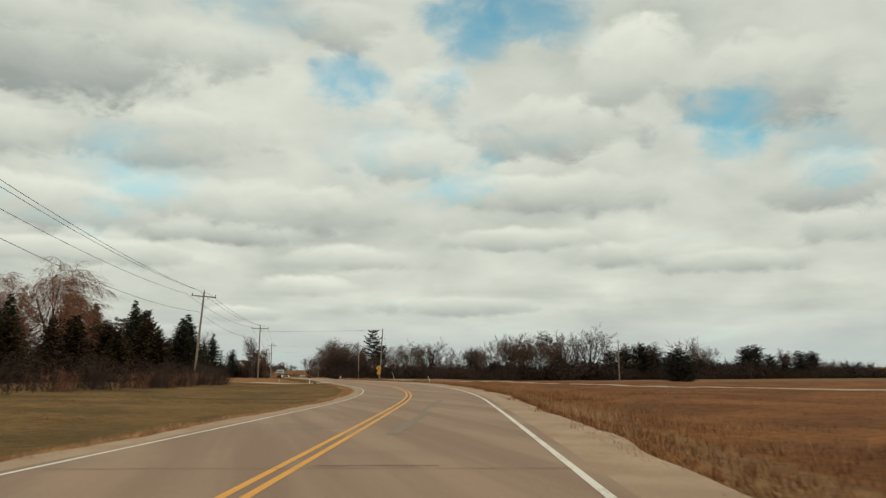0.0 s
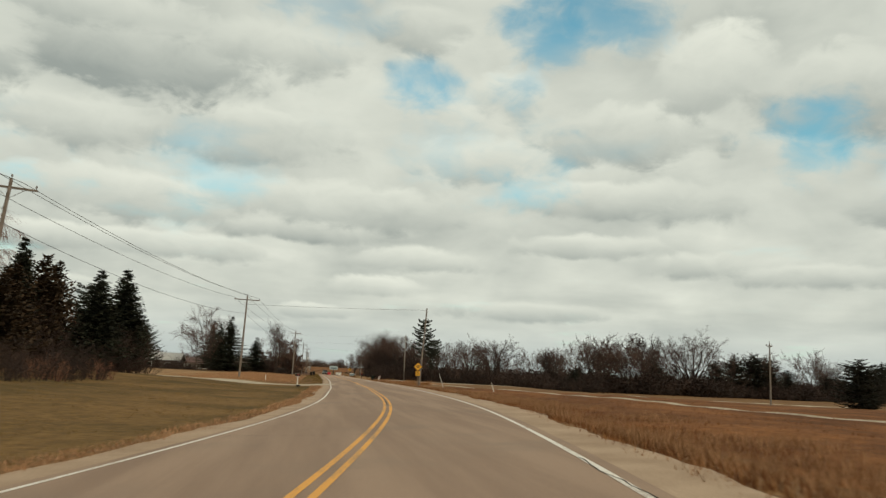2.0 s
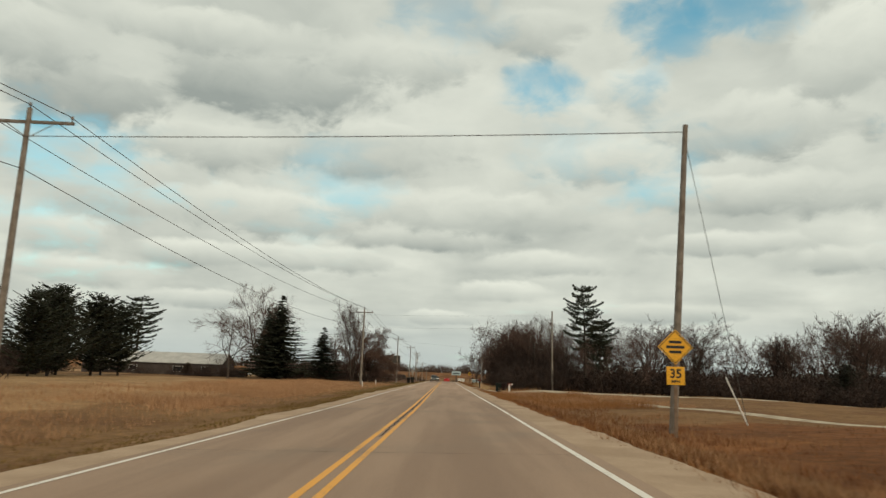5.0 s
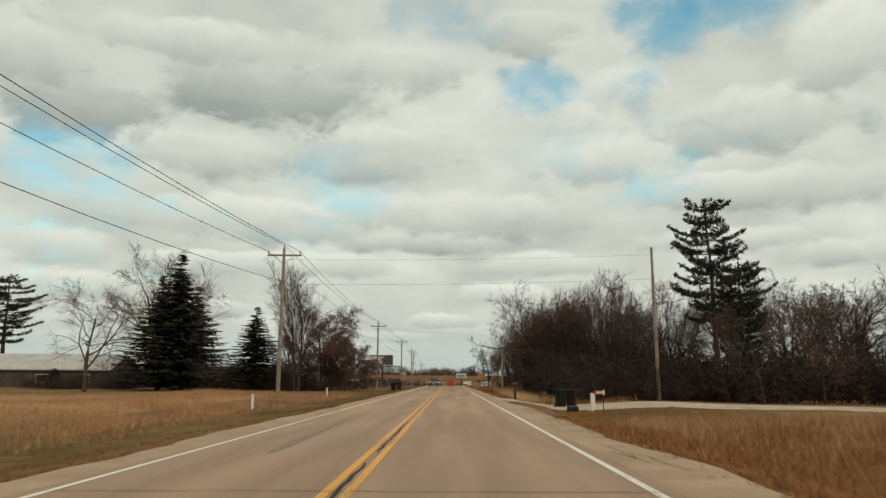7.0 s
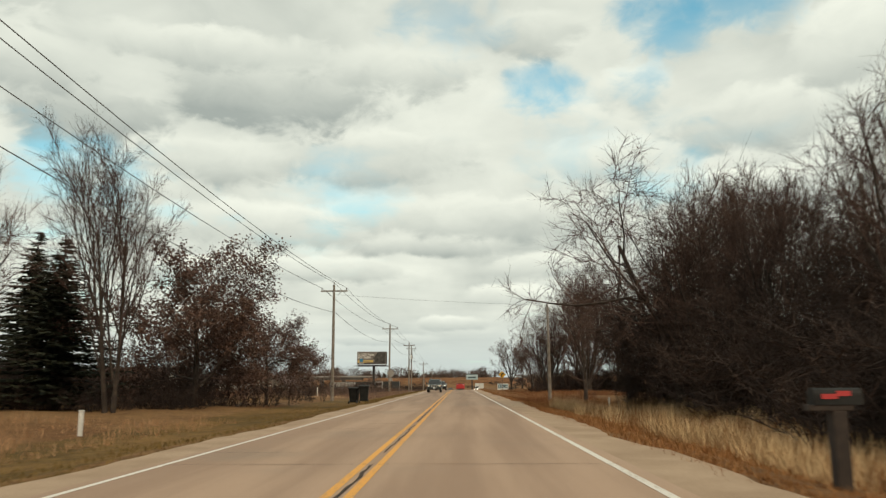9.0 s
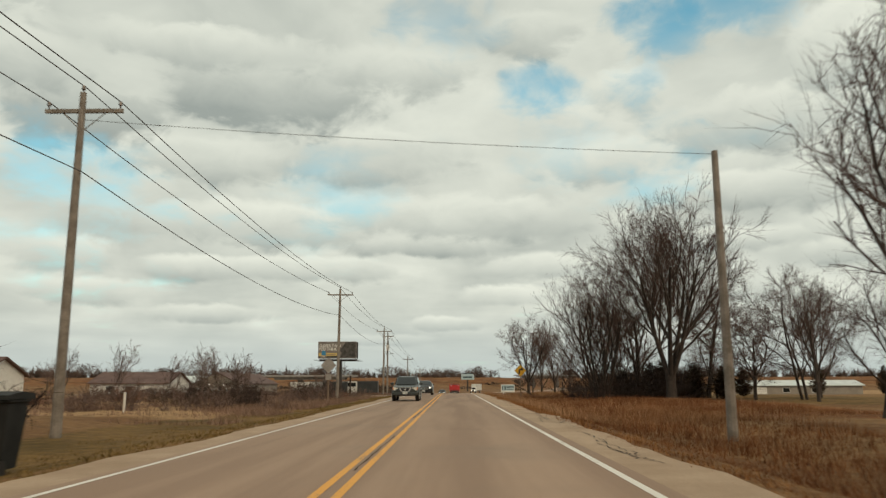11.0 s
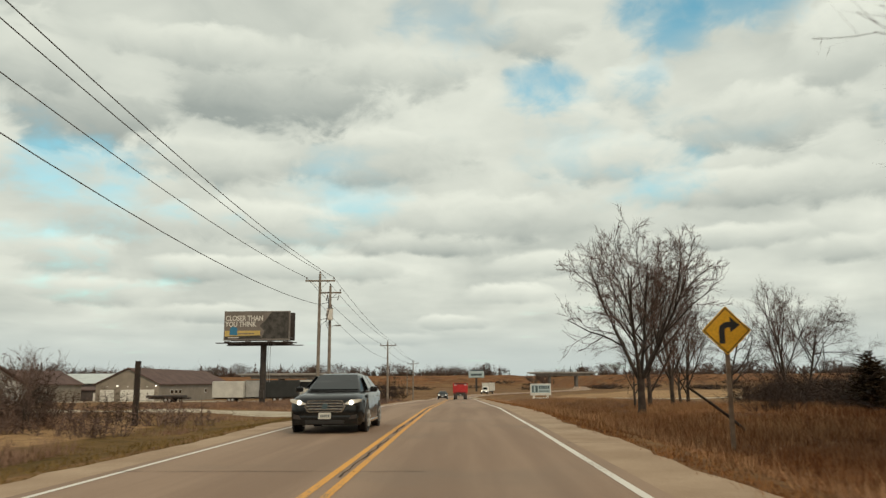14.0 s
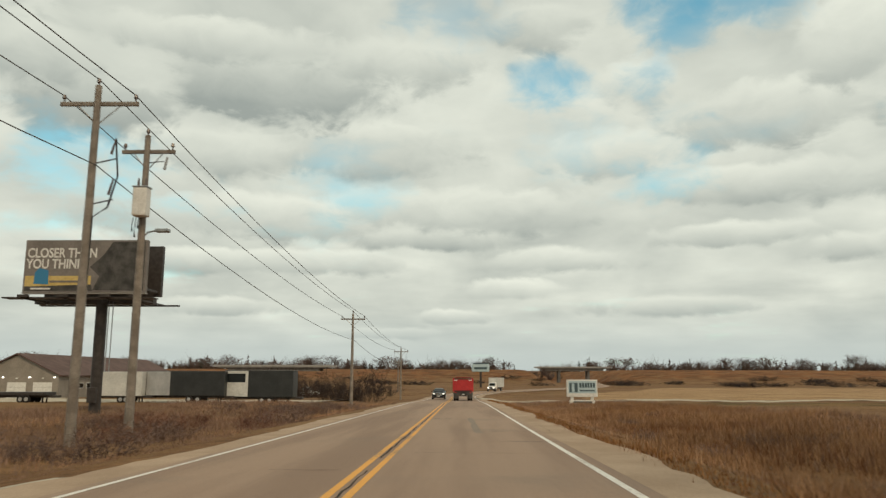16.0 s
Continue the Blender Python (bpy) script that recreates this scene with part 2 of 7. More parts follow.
M = {
    "ground": material("ground_cover", ground_cover, 0.95, bump=0.10, spec=0.15),
    "asphalt": material("old_asphalt", asphalt, 0.85, bump=0.006, spec=0.3),
    "shoulder": material("shoulder_stone", shoulder_stone, 0.95, bump=0.012, spec=0.2),
    "drive": material("drive_stone", mottled((0.388, 0.329, 0.246), (0.524, 0.461, 0.361), 0.8), 0.95, bump=0.01, spec=0.2),
    "white_line": material("white_road_paint", worn_paint((0.70, 0.67, 0.61), (0.33, 0.27, 0.21), 0.565), 0.7),
    "yellow_line": material("yellow_road_paint", worn_paint((0.70, 0.33, 0.042), (0.28, 0.18, 0.09), 0.555), 0.7),
    "tar": material("crack_tar", mottled((0.026, 0.018, 0.012), (0.085, 0.060, 0.042), 6.0), 0.9, spec=0.2),
    "rubber_mark": material("tyre_mark", mottled((0.245, 0.197, 0.154), (0.285, 0.231, 0.182), 3.0), 0.9, spec=0.2),
    "pole": material("weathered_pole", mottled((0.165, 0.140, 0.116), (0.262, 0.230, 0.196), 2.5, own=0.15), 0.9, bump=0.01),
    "pole_base": material("tarred_pole", mottled((0.16, 0.095, 0.06), (0.24, 0.15, 0.10), 2.0), 0.9),
    "wire": material("dark_wire", lambda n, w: (0.11, 0.108, 0.105), 0.9, spec=0.2),
    "porcelain": material("brown_porcelain", lambda n, w: (0.10, 0.08, 0.075), 0.3),
    "steel": material("galvanised_steel", mottled((0.32, 0.33, 0.33), (0.44, 0.45, 0.45), 5.0), 0.45, 0.8),
    "dark_steel": material("dark_painted_steel", mottled((0.035, 0.028, 0.025), (0.06, 0.05, 0.045), 4.0), 0.55, 0.2),
    "bark": material("grey_brown_bark", mottled((0.0310, 0.0229, 0.0180), (0.0632, 0.0471, 0.0372), 3.0, own=0.2), 0.95, bump=0.02),
    "twig": material("bare_twigs", mottled((0.070, 0.041, 0.032), (0.116, 0.070, 0.055), 0.6, own=0.2), 0.95),
    "red_twig": material("russet_twigs", mottled((0.15, 0.066, 0.040), (0.25, 0.125, 0.075), 0.5, own=0.1), 0.95),
    # skyline woods: the haze of distance is mixed into this twig colour
    "hazed_twig": material("grey_brown_woodland", mottled((0.105, 0.076, 0.064), (0.165, 0.122, 0.104), 0.08, own=0.15), 0.95, spec=0.1),
    "thicket": material("thicket_stems", mottled((0.022, 0.0125, 0.0094), (0.053, 0.031, 0.022), 0.7, own=0.3), 0.95),
    "far_needles": material("distant_evergreen_needles", island_tones((0.014, 0.015, 0.011), (0.036, 0.036, 0.024)), 0.9, spec=0.2),
    "needles": material("spruce_needles", island_tones((0.019, 0.025, 0.018), (0.050, 0.056, 0.036)), 0.9, spec=0.2),
    "cedar": material("bronzed_cedar", island_tones((0.036, 0.025, 0.014), (0.072, 0.049, 0.028)), 0.9, spec=0.2),
    "oak_leaf": material("dead_oak_leaves", island_tones((0.055, 0.032, 0.025), (0.145, 0.086, 0.066)), 0.9),
    "dry_blade": material("dry_grass", island_tones((0.186, 0.081, 0.030), (0.353, 0.184, 0.075), 0.6), 0.9, spec=0.2),
    "russet_blade": material("russet_grass", island_tones((0.113, 0.044, 0.018), (0.230, 0.103, 0.041), 0.7), 0.9, spec=0.2),
    "tan_blade": material("tan_grass", island_tones((0.2867, 0.1623, 0.0878), (0.5026, 0.3148, 0.1806), 0.6), 0.9, spec=0.2),
    "tan_twig": material("pale_tan_twigs", mottled((0.110, 0.070, 0.055), (0.195, 0.130, 0.106), 0.5, own=0.2), 0.95),
    "fawn_blade": material("fawn_brown_grass", island_tones((0.205, 0.108, 0.052), (0.390, 0.235, 0.125), 0.7), 0.9, spec=0.2),
    "mauve_blade": material("dull_mauve_brown_grass", island_tones((0.150, 0.094, 0.068), (0.310, 0.208, 0.155), 0.6), 0.9, spec=0.2),
    "pale_blade": material("pale_grass", island_tones((0.431, 0.290, 0.152), (0.647, 0.478, 0.279)), 0.9, spec=0.2),
    "turf_blade": material("turf_grass", island_tones((0.105, 0.076, 0.022), (0.23, 0.15, 0.055), 0.6), 0.9, spec=0.2),
    "yellow_sign": material("yellow_sign", mottled((0.80, 0.40, 0.012), (0.86, 0.46, 0.02), 2.0), 0.45),
    "black": material("black_paint", lambda n, w: (0.014, 0.013, 0.013), 0.5),
    "white": material("white_paint", mottled((0.66, 0.65, 0.61), (0.78, 0.77, 0.73), 3.0), 0.6),
    "sign_back": material("bare_sign_back", mottled((0.30, 0.275, 0.25), (0.38, 0.35, 0.32), 2.0), 0.5, 0.3),
    "dark_wood": material("dark_stained_wood", mottled((0.020, 0.013, 0.010), (0.040, 0.026, 0.019), 5.0), 0.8),
    "wood": material("treated_wood", mottled((0.16, 0.11, 0.075), (0.24, 0.17, 0.12), 5.0), 0.9),
}

# ---------------------------------------------------------------- mesh helpers


def mesh_of(name, verts, faces, mat, smooth=False):
    me = bpy.data.meshes.new(name)
    me.from_pydata([tuple(v) for v in verts], [], faces)
    me.materials.append(mat)
    if smooth:
        me.shade_smooth()
    me.update()
    return me


def bulk_mesh(name, verts, tris, mat):
    """A mesh from arrays of points and triangles."""
    verts, tris = np.asarray(verts, np.float32), np.asarray(tris, np.int32)
    me = bpy.data.meshes.new(name)
    me.vertices.add(len(verts))
    me.vertices.foreach_set("co", verts.ravel())
    me.loops.add(tris.size)
    me.loops.foreach_set("vertex_index", tris.ravel())
    me.polygons.add(len(tris))
    me.polygons.foreach_set("loop_start", np.arange(len(tris), dtype=np.int32) * 3)
    me.polygons.foreach_set("loop_total", np.full(len(tris), 3, np.int32))
    me.materials.append(mat)
    me.update(calc_edges=True)
    return me


def hang(ob, parent):
    ob.parent = parent
    return ob


def part(name, bm, mat, parent, label=""):
    me = bpy.data.meshes.new(name)
    bmesh.ops.recalc_face_normals(bm, faces=bm.faces)
    bm.to_mesh(me)
    bm.free()
    me.materials.append(mat)
    ob = hang(new(name, me), parent) if parent else new(name, me)
    return tagged(ob, label)


def thing(name, m, label, category, group="", kind=""):
    ob = new(name)
    ob.matrix_basis = m
    ob.empty_display_size = 0.2
    return tagged(ob, label, category, group, kind)


def box(bm, x0, x1, y0, y1, z0, z1, bevel=0.0):
    made = bmesh.ops.create_cube(bm, size=1.0)["verts"]
    bmesh.ops.scale(bm, vec=(x1 - x0, y1 - y0, z1 - z0), verts=made)
    bmesh.ops.translate(bm, vec=((x0 + x1) / 2, (y0 + y1) / 2, (z0 + z1) / 2), verts=made)
    if bevel:
        edges = list({e for v in made for e in v.link_edges})
        bmesh.ops.bevel(bm, geom=edges, offset=bevel, segments=2, affect="EDGES", profile=0.6)
    return bm


def boxed(*args, bevel=0.0):
    return box(bmesh.new(), *args, bevel=bevel)


def tube(bm, points, radii, sides=8, cap=True):
    """A tapered tube through points."""
    points = [Vector(p) for p in points]
    rings = []
    for k, p in enumerate(points):
        way = (points[min(k + 1, len(points) - 1)] - points[max(k - 1, 0)]).normalized()
        side = way.orthogonal().normalized()
        if abs(way.z) < 0.95:
            side = way.cross(Vector((0, 0, 1))).normalized()
        else:
            side = (Vector((1, 0, 0)) - way * way.x).normalized()
        other = way.cross(side)
        rings.append([bm.verts.new(p + (side * math.cos(2 * math.pi * s / sides) + other * math.sin(2 * math.pi * s / sides)) * radii[k]) for s in range(sides)])
    for a, b in zip(rings, rings[1:]):
        for s in range(sides):
            bm.faces.new((a[s], a[(s + 1) % sides], b[(s + 1) % sides], b[s]))
    if cap:
        bm.faces.new(rings[0][::-1])
        bm.faces.new(rings[-1])
    return bm


def tubed(points, radii, sides=8):
    return tube(bmesh.new(), points, radii, sides)


def prism(bm, outline, axis, a, b):
    """An outline of two coordinates, drawn out from a to b along the third axis."""
    rows = []
    for v in (a, b):
        rows.append([bm.verts.new((v, p, q) if axis == "x" else (p, v, q) if axis == "y" else (p, q, v)) for p, q in outline])
    bm.faces.new(rows[0][::-1])
    bm.faces.new(rows[1])
    k = len(outline)
    for s in range(k):
        bm.faces.new((rows[0][s], rows[0][(s + 1) % k], rows[1][(s + 1) % k], rows[1][s]))
    return bm


def prismed(outline, axis, a, b):
    return prism(bmesh.new(), outline, axis, a, b)


# ---------------------------------------------------------------- the lie of the land


def smooth(v, a, b):
    t = np.clip((np.asarray(v, float) - a) / (b - a), 0, 1)
    return t * t * (3 - 2 * t)


def road_z(y):
    """The road is level, then falls gently towards the junction."""
    return np.interp(y, (400, 420, 441, 489, 520, 560, 620, 5000), (0, -0.1, -0.45, -1.2, -1.9, -2.4, -2.5, -2.5))


# the middle line of the road: straight, a long bend, straight, a bend to the other side
_step = 1.0
ys = np.arange(-300, 1401, _step)


def heading(y):
    first = -0.34 * np.clip((147 - y) / 143, 0, 1)
    last = 0.42 * smooth(y, 540, 640) - 0.27 * smooth(y, 660, 760)
    return last - first


_slope = np.tan(heading(ys))
_cum = np.concatenate([[0], np.cumsum((_slope[1:] + _slope[:-1]) / 2 * _step)])
MIDDLE_Y, MIDDLE_X = ys, _cum - np.interp(300, ys, _cum)
MIDDLE_X = MIDDLE_X + np.convolve(np.interp(np.arange(-320, 1421), (-40, 10, 25, 40, 55, 70, 100, 115, 130, 145, 165, 190), (0.8, 0.78, 0.03, -0.19, 0.03, 0.08, 0.02, -0.24, -0.6, -0.4, -0.19, 0)), np.ones(15) / 15, "same")[20:-20]


def bank(y):
    """How far the road tilts through the bend: the rise for each metre to the right."""
    return 0.93 * np.interp(y, (13, 27, 41, 55, 69, 83, 97, 111, 125, 140, 180, 214), (-0.005, 0.007, 0.020, 0.036, 0.045, 0.054, 0.058, 0.057, 0.053, 0.043, 0.018, 0))


def road_h(s, y):
    """The height of the road s metres to the right of its middle."""
    return road_z(y) + bank(y) * (s - 1.75)


def middle(y):
    return np.interp(y, MIDDLE_Y, MIDDLE_X)


def on_road(s, y):
    """A point s metres to the right of the road's middle, abreast of y."""
    h = heading(y)
    return middle(y) + s * np.cos(h), y - s * np.sin(h)


RIGHT_LINE, LEFT_LINE, RIGHT_EDGE, LEFT_EDGE = 3.74, -3.32, 5.15, -4.3


def ground_z(x, y):
    x, y = np.asarray(x, float), np.asarray(y, float)
    s = (x - middle(y)) * np.cos(heading(y))
    z = road_z(y) - 0.06 + bank(y) * (np.clip(s, -7, 7.5) - 1.75) * (1 - smooth(np.abs(s), 8, 30))
    right, left = smooth(s, 5.5, 8.2), smooth(-s, 4.4, 7.5)
    z = z - 0.45 * right * (1 - 0.5 * smooth(s, 9, 16))
    lawn = smooth(y, 20, 60) * (1 - smooth(y, 150, 175))
    z = z - 0.30 * left * (1 - lawn) * (1 - 0.6 * smooth(-s, 9, 15)) + 0.2 * lawn * smooth(-s, 8, 26)
    z = z - 1.0 * smooth(s, 38, 75) * smooth(y, 140, 230) * (1 - smooth(y, 420, 470))
    wave = 0.12 * np.sin(x * 0.21 + 1.3 * np.sin(y * 0.05)) * np.sin(y * 0.13 + 0.7) + 0.05 * np.sin(x * 0.9 + y * 0.7)
    z = z + wave * smooth(np.abs(s), 6, 14)
    # the motorway's bank far ahead, cut through where the road passes under
    z = z + 8.3 * smooth(y, 800, 905) * smooth(np.abs(x - 71), 15, 32)
    hills = smooth(np.hypot(x, y - 250), 600, 1500)
    return z + hills * (4 + 4 * np.sin(x * 0.0031 + 1) * np.cos(y * 0.0027))


def line_shift(s, y):
    """Both lanes are a little wider through the bend."""
    wide = 1 - smooth(y, 135, 200)
    if s > 3.3:
        return wide * (0.19 + (0.12 if s > 4.6 else 0))
    if s < -3.0:
        return -0.27 * wide
    return 0.0


def strip(name, s0, s1, y0, y1, lift, mat, label, category, kind="structure", across=1, step=2.0, ragged=0.0, parent=None):
    """A ribbon of the road between two offsets from its middle."""
    n = max(2, int((y1 - y0) / step) + 1)
    yy = np.linspace(y0, y1, n)
    rng = np.random.default_rng(int(abs(y0) * 7 + abs(s0) * 100))
    jag = np.convolve(rng.uniform(-1, 1, n + 8), np.ones(5) / 5, "same")[4 : n + 4] * 1.6 + 0.9 * np.sin(yy * 0.37) * np.sin(yy * 0.11 + 1) + rng.uniform(-0.35, 0.35, n)
    verts, faces = [], []
    for k, y in enumerate(yy):
        for j in range(across + 1):
            s = s0 + (s1 - s0) * j / across
            if ragged and j == (across if abs(s1) > abs(s0) else 0):
                s += ragged * float(jag[k])
            here = s + float(line_shift(s, y))
            x, yb = on_road(here, y)
            verts.append((x, yb, float(road_h(here, y)) + lift))
    for k in range(n - 1):
        for j in range(across):
            a = k * (across + 1) + j
            faces.append((a, a + 1, a + across + 2, a + across + 1))
    ob = new(name, mesh_of(name, verts, faces, mat))
    if parent:
        hang(ob, parent)
        return ob
    return tagged(ob, label, category, kind=kind)


def build_ground():
    def axis(fine, start, end, far_a, far_b, growth=1.12):
        mid = list(np.arange(start, end + fine / 2, fine))
        step, v, up = fine, end, []
        while v < far_b:
            step *= growth
            v += step
            up.append(v)
        step, v, down = fine, start, []
        while v > far_a:
            step *= growth
            v -= step
            down.append(v)
        return np.array(down[::-1] + mid + up)

    gx, gy = axis(1.0, -24, 24, -4000, 4000), axis(2.2, 0, 560, -3000, 4500)
    X, Y = np.meshgrid(gx, gy)
    Z = ground_z(X, Y)
    verts = np.stack([X, Y, Z], -1).reshape(-1, 3)
    w = len(gx)
    a = (np.arange(len(gy) - 1)[:, None] * w + np.arange(w - 1)[None]).ravel()
    tris = np.concatenate([np.stack([a, a + 1, a + w + 1], -1), np.stack([a, a + w + 1, a + w], -1)])
    me = bulk_mesh("ground", verts, tris, M["ground"])
    me.shade_smooth()
    S = (X - middle(Y)) * np.cos(heading(Y))
    turf = smooth(-S, 4.7, 5.8) * smooth(Y, -60, 0) * (1 - smooth(Y, 158, 164)) * (1 - smooth(-S, 27, 32))
    turf = np.maximum(turf, smooth(-S, 4.6, 5.5) * (1 - smooth(-S, 9, 13)) * smooth(Y, 215, 235) * (1 - smooth(Y, 412, 420)))
    turf = np.maximum(turf, smooth(S, 5.5, 6.5) * (1 - smooth(S, 17, 20)) * smooth(Y, 242, 248) * (1 - smooth(Y, 262, 265)))
    turf = np.maximum(turf, smooth(S, 24, 28) * smooth(Y, 360, 372) * (1 - smooth(Y, 440, 460)))
    turf = np.maximum(turf, smooth(S, 20, 26) * smooth(Y, 500, 505) * (1 - smooth(Y, 525, 532)))
    soil = smooth(S, 7, 10) * (1 - smooth(Y, 180, 200)) + smooth(S, 5.6, 7) * smooth(Y, 340, 352) * (1 - smooth(Y, 425, 445)) * (1 - smooth(S, 22, 28)) * 0.75
    pale = smooth(-S, 11, 15) * smooth(Y, 166, 172) * (1 - smooth(Y, 262, 300)) + smooth(S, 18, 26) * smooth(Y, 530, 560) * (1 - smooth(Y, 690, 740)) * 0.72
    pale = np.maximum(pale, 0.75 * smooth(-S, 8.5, 11) * smooth(Y, 340, 352) * (1 - smooth(Y, 405, 420)))
    soil = np.maximum(soil, 0.55 * smooth(Y, 790, 840))
    zone = np.stack([turf, soil, pale, np.ones_like(turf)], -1).reshape(-1, 4).clip(0, 1)
    layer = me.color_attributes.new("zone", "FLOAT_COLOR", "POINT")
    layer.data.foreach_set("color", zone.astype(np.float32).ravel())
    tagged(new("ground", me), "flat farmland of dry grass, turf and brown field", "ground", kind="structure")


build_ground()
strip("road", LEFT_LINE - 0.25, RIGHT_LINE + 0.3, -250, 1380, 0.0, M["asphalt"], "worn grey-brown two-lane asphalt road", "road", across=6)
strip("pavement_left", LEFT_EDGE, LEFT_LINE - 0.25, -250, 760, -0.004, M["shoulder"], "pale gravelly road shoulder", "shoulder", across=2, step=0.8, ragged=0.16)
strip("pavement_right", RIGHT_LINE + 0.3, RIGHT_EDGE, -250, 760, -0.004, M["shoulder"], "pale gravelly road shoulder", "shoulder", across=2, step=0.8, ragged=0.2)
strip("trim_white_left", LEFT_LINE - 0.05, LEFT_LINE + 0.05, -250, 900, 0.004, M["white_line"], "worn white edge line painted on asphalt", "road marking")
strip("trim_white_right", RIGHT_LINE - 0.06, RIGHT_LINE + 0.06, -250, 900, 0.004, M["white_line"], "worn white edge line painted on asphalt", "road marking")
strip("trim_yellow_left", -0.19, -0.075, -250, 900, 0.004, M["yellow_line"], "worn yellow centre line painted on asphalt", "road marking")
strip("trim_yellow_right", 0.075, 0.19, -250, 900, 0.004, M["yellow_line"], "worn yellow centre line painted on asphalt", "road marking")

# ---------------------------------------------------------------- trees


class Wood:
    """Gathers tapered sticks and flat leaves into arrays."""

    def __init__(self):
        self.v, self.t = [], []
        self.count = 0

    def stick(self, pts, radii, sides):
        base = self.count
        pts = np.asarray(pts, float)
        ways = np.gradient(pts, axis=0)
        for k in range(len(pts)):
            w = ways[k] / (np.linalg.norm(ways[k]) + 1e-9)
            a = np.cross(w, (0.31, 0.95, 0.05) if abs(w[2]) > 0.9 else (0, 0, 1))
            a /= np.linalg.norm(a) + 1e-9
            b = np.cross(w, a)
            ang = np.arange(sides) * 2 * np.pi / sides
            self.v.append(pts[k] + radii[k] * (np.cos(ang)[:, None] * a + np.sin(ang)[:, None] * b))
        for k in range(len(pts) - 1):
            for s in range(sides):
                p, q = base + k * sides + s, base + k * sides + (s + 1) % sides
                self.t += [(p, q, q + sides), (p, q + sides, p + sides)]
        self.count += len(pts) * sides

    def hair(self, p, way, wide, side):
        """A twig too thin for sides: one long tapering blade."""
        self.v.append(np.array([p - side * wide, p + side * wide, p + way]))
        self.t.append((self.count, self.count + 1, self.count + 2))
        self.count += 3

    def leaf(self, p, way, wide, side):
        """A pointed flat leaf or spray from p."""
        self.v.append(np.array([p, p + way * 0.45 + side * wide, p + way, p + way * 0.45 - side * wide]))
        b = self.count
        self.t += [(b, b + 1, b + 2), (b, b + 2, b + 3)]
        self.count += 4

    def mesh(self, name, mat):
        return bulk_mesh(name, np.concatenate(self.v), self.t, mat)


def unit(v):
    return v / (np.linalg.norm(v) + 1e-9)


def grow(rng, thick, thin, p, way, length, radius, level, top, spec, tips, far=False):
    """A branch with its side branches. The first level goes to the trunk mesh, the next to the limbs, the rest to the crown."""
    n = (6, 5, 4, 3, 2, 2)[level]
    pts, at, w = [p], p, way
    lift = spec["lift"][min(level, len(spec["lift"]) - 1)]
    for _ in range(n):
        w = unit(w + rng.normal(0, spec["wander"], 3) * (0.4 if level == 0 else 1.0) + np.array([0, 0, lift]))
        at = at + w * length / n
        pts.append(at)
    tip = 0.35 if level < 2 else 0.45
    radii = np.linspace(radius, max(radius * tip, spec["finest"]), n + 1)
    if far and level >= 2:
        side = unit(np.cross(way, rng.normal(0, 1, 3)))
        thin.hair(pts[0], pts[-1] - pts[0], max(radius, 0.03), side)
    else:
        (thick[level] if level < 2 else thin).stick(pts, radii, (7, 5, 4, 3, 3, 3)[level] if not far else 3)
    if level >= top:
        tips.append((pts[-1], w))
        for _ in range(spec["hairs"]):
            f = rng.uniform(0.0, n - 0.01)
            i = int(f)
            q = pts[i] + (pts[i + 1] - pts[i]) * (f - i)
            d = unit(w + rng.normal(0, 0.55, 3) + np.array([0, 0, lift * 2]))
            side = unit(np.cross(d, rng.normal(0, 1, 3)))
            size = length * rng.uniform(0.45, 1.15)
            thin.hair(q, d * size, spec["hair"], side)
            if rng.uniform() < 0.6:
                e = unit(d + rng.normal(0, 0.5, 3))
                thin.hair(q + d * size * rng.uniform(0.2, 0.7), e * size * 0.6, spec["hair"] * 0.7, unit(np.cross(e, rng.normal(0, 1, 3))))
        return
    kids = spec["kids"][level]
    for k in range(kids):
        f = spec["bare"][min(level, 2)] + (1 - spec["bare"][min(level, 2)]) * (k + rng.uniform(0.1, 0.9)) / kids
        i = min(int(f * n), n - 1)
        start = pts[i] + (pts[i + 1] - pts[i]) * (f * n - i)
        along = unit(pts[i + 1] - pts[i])
        turn = unit(np.cross(along, rng.normal(0, 1, 3)))
        if level == 0:
            around = k * 2.4 + rng.uniform(-0.4, 0.4)
            turn = unit(np.array([math.cos(around), math.sin(around), 0.0]))
        angle = radians(rng.uniform(*spec["angle"][min(level, 2)]))
        kid = unit(along * math.cos(angle) + turn * math.sin(angle))
        r = radii[i] * rng.uniform(*spec["slim"])
        size = length * rng.uniform(*spec["short"][min(level, 2)]) * (1.05 - 0.35 * f)
        grow(rng, thick, thin, start, kid, size, max(r, spec["finest"]), level + 1, top, spec, tips, far)


BROAD = dict(lift=(0.05, 0.06, 0.03, 0.02), wander=0.16, finest=0.010, hairs=12, hair=0.0095, kids=(9, 7, 6), bare=(0.22, 0.22, 0.15), angle=((32, 66), (26, 58), (22, 55)), slim=(0.42, 0.62), short=((0.68, 0.92), (0.44, 0.66), (0.42, 0.66)))
UPRIGHT = dict(BROAD, hairs=7, hair=0.009, lift=(0.05, 0.12, 0.07, 0.03), angle=((16, 36), (18, 42), (20, 50)), bare=(0.12, 0.2, 0.15), wander=0.10)
WEEPING = dict(BROAD, hairs=16, lift=(0.03, 0.02, -0.16, -0.30), kids=(9, 7, 6), short=((0.6, 0.85), (0.45, 0.65), (0.6, 0.9)), wander=0.14)
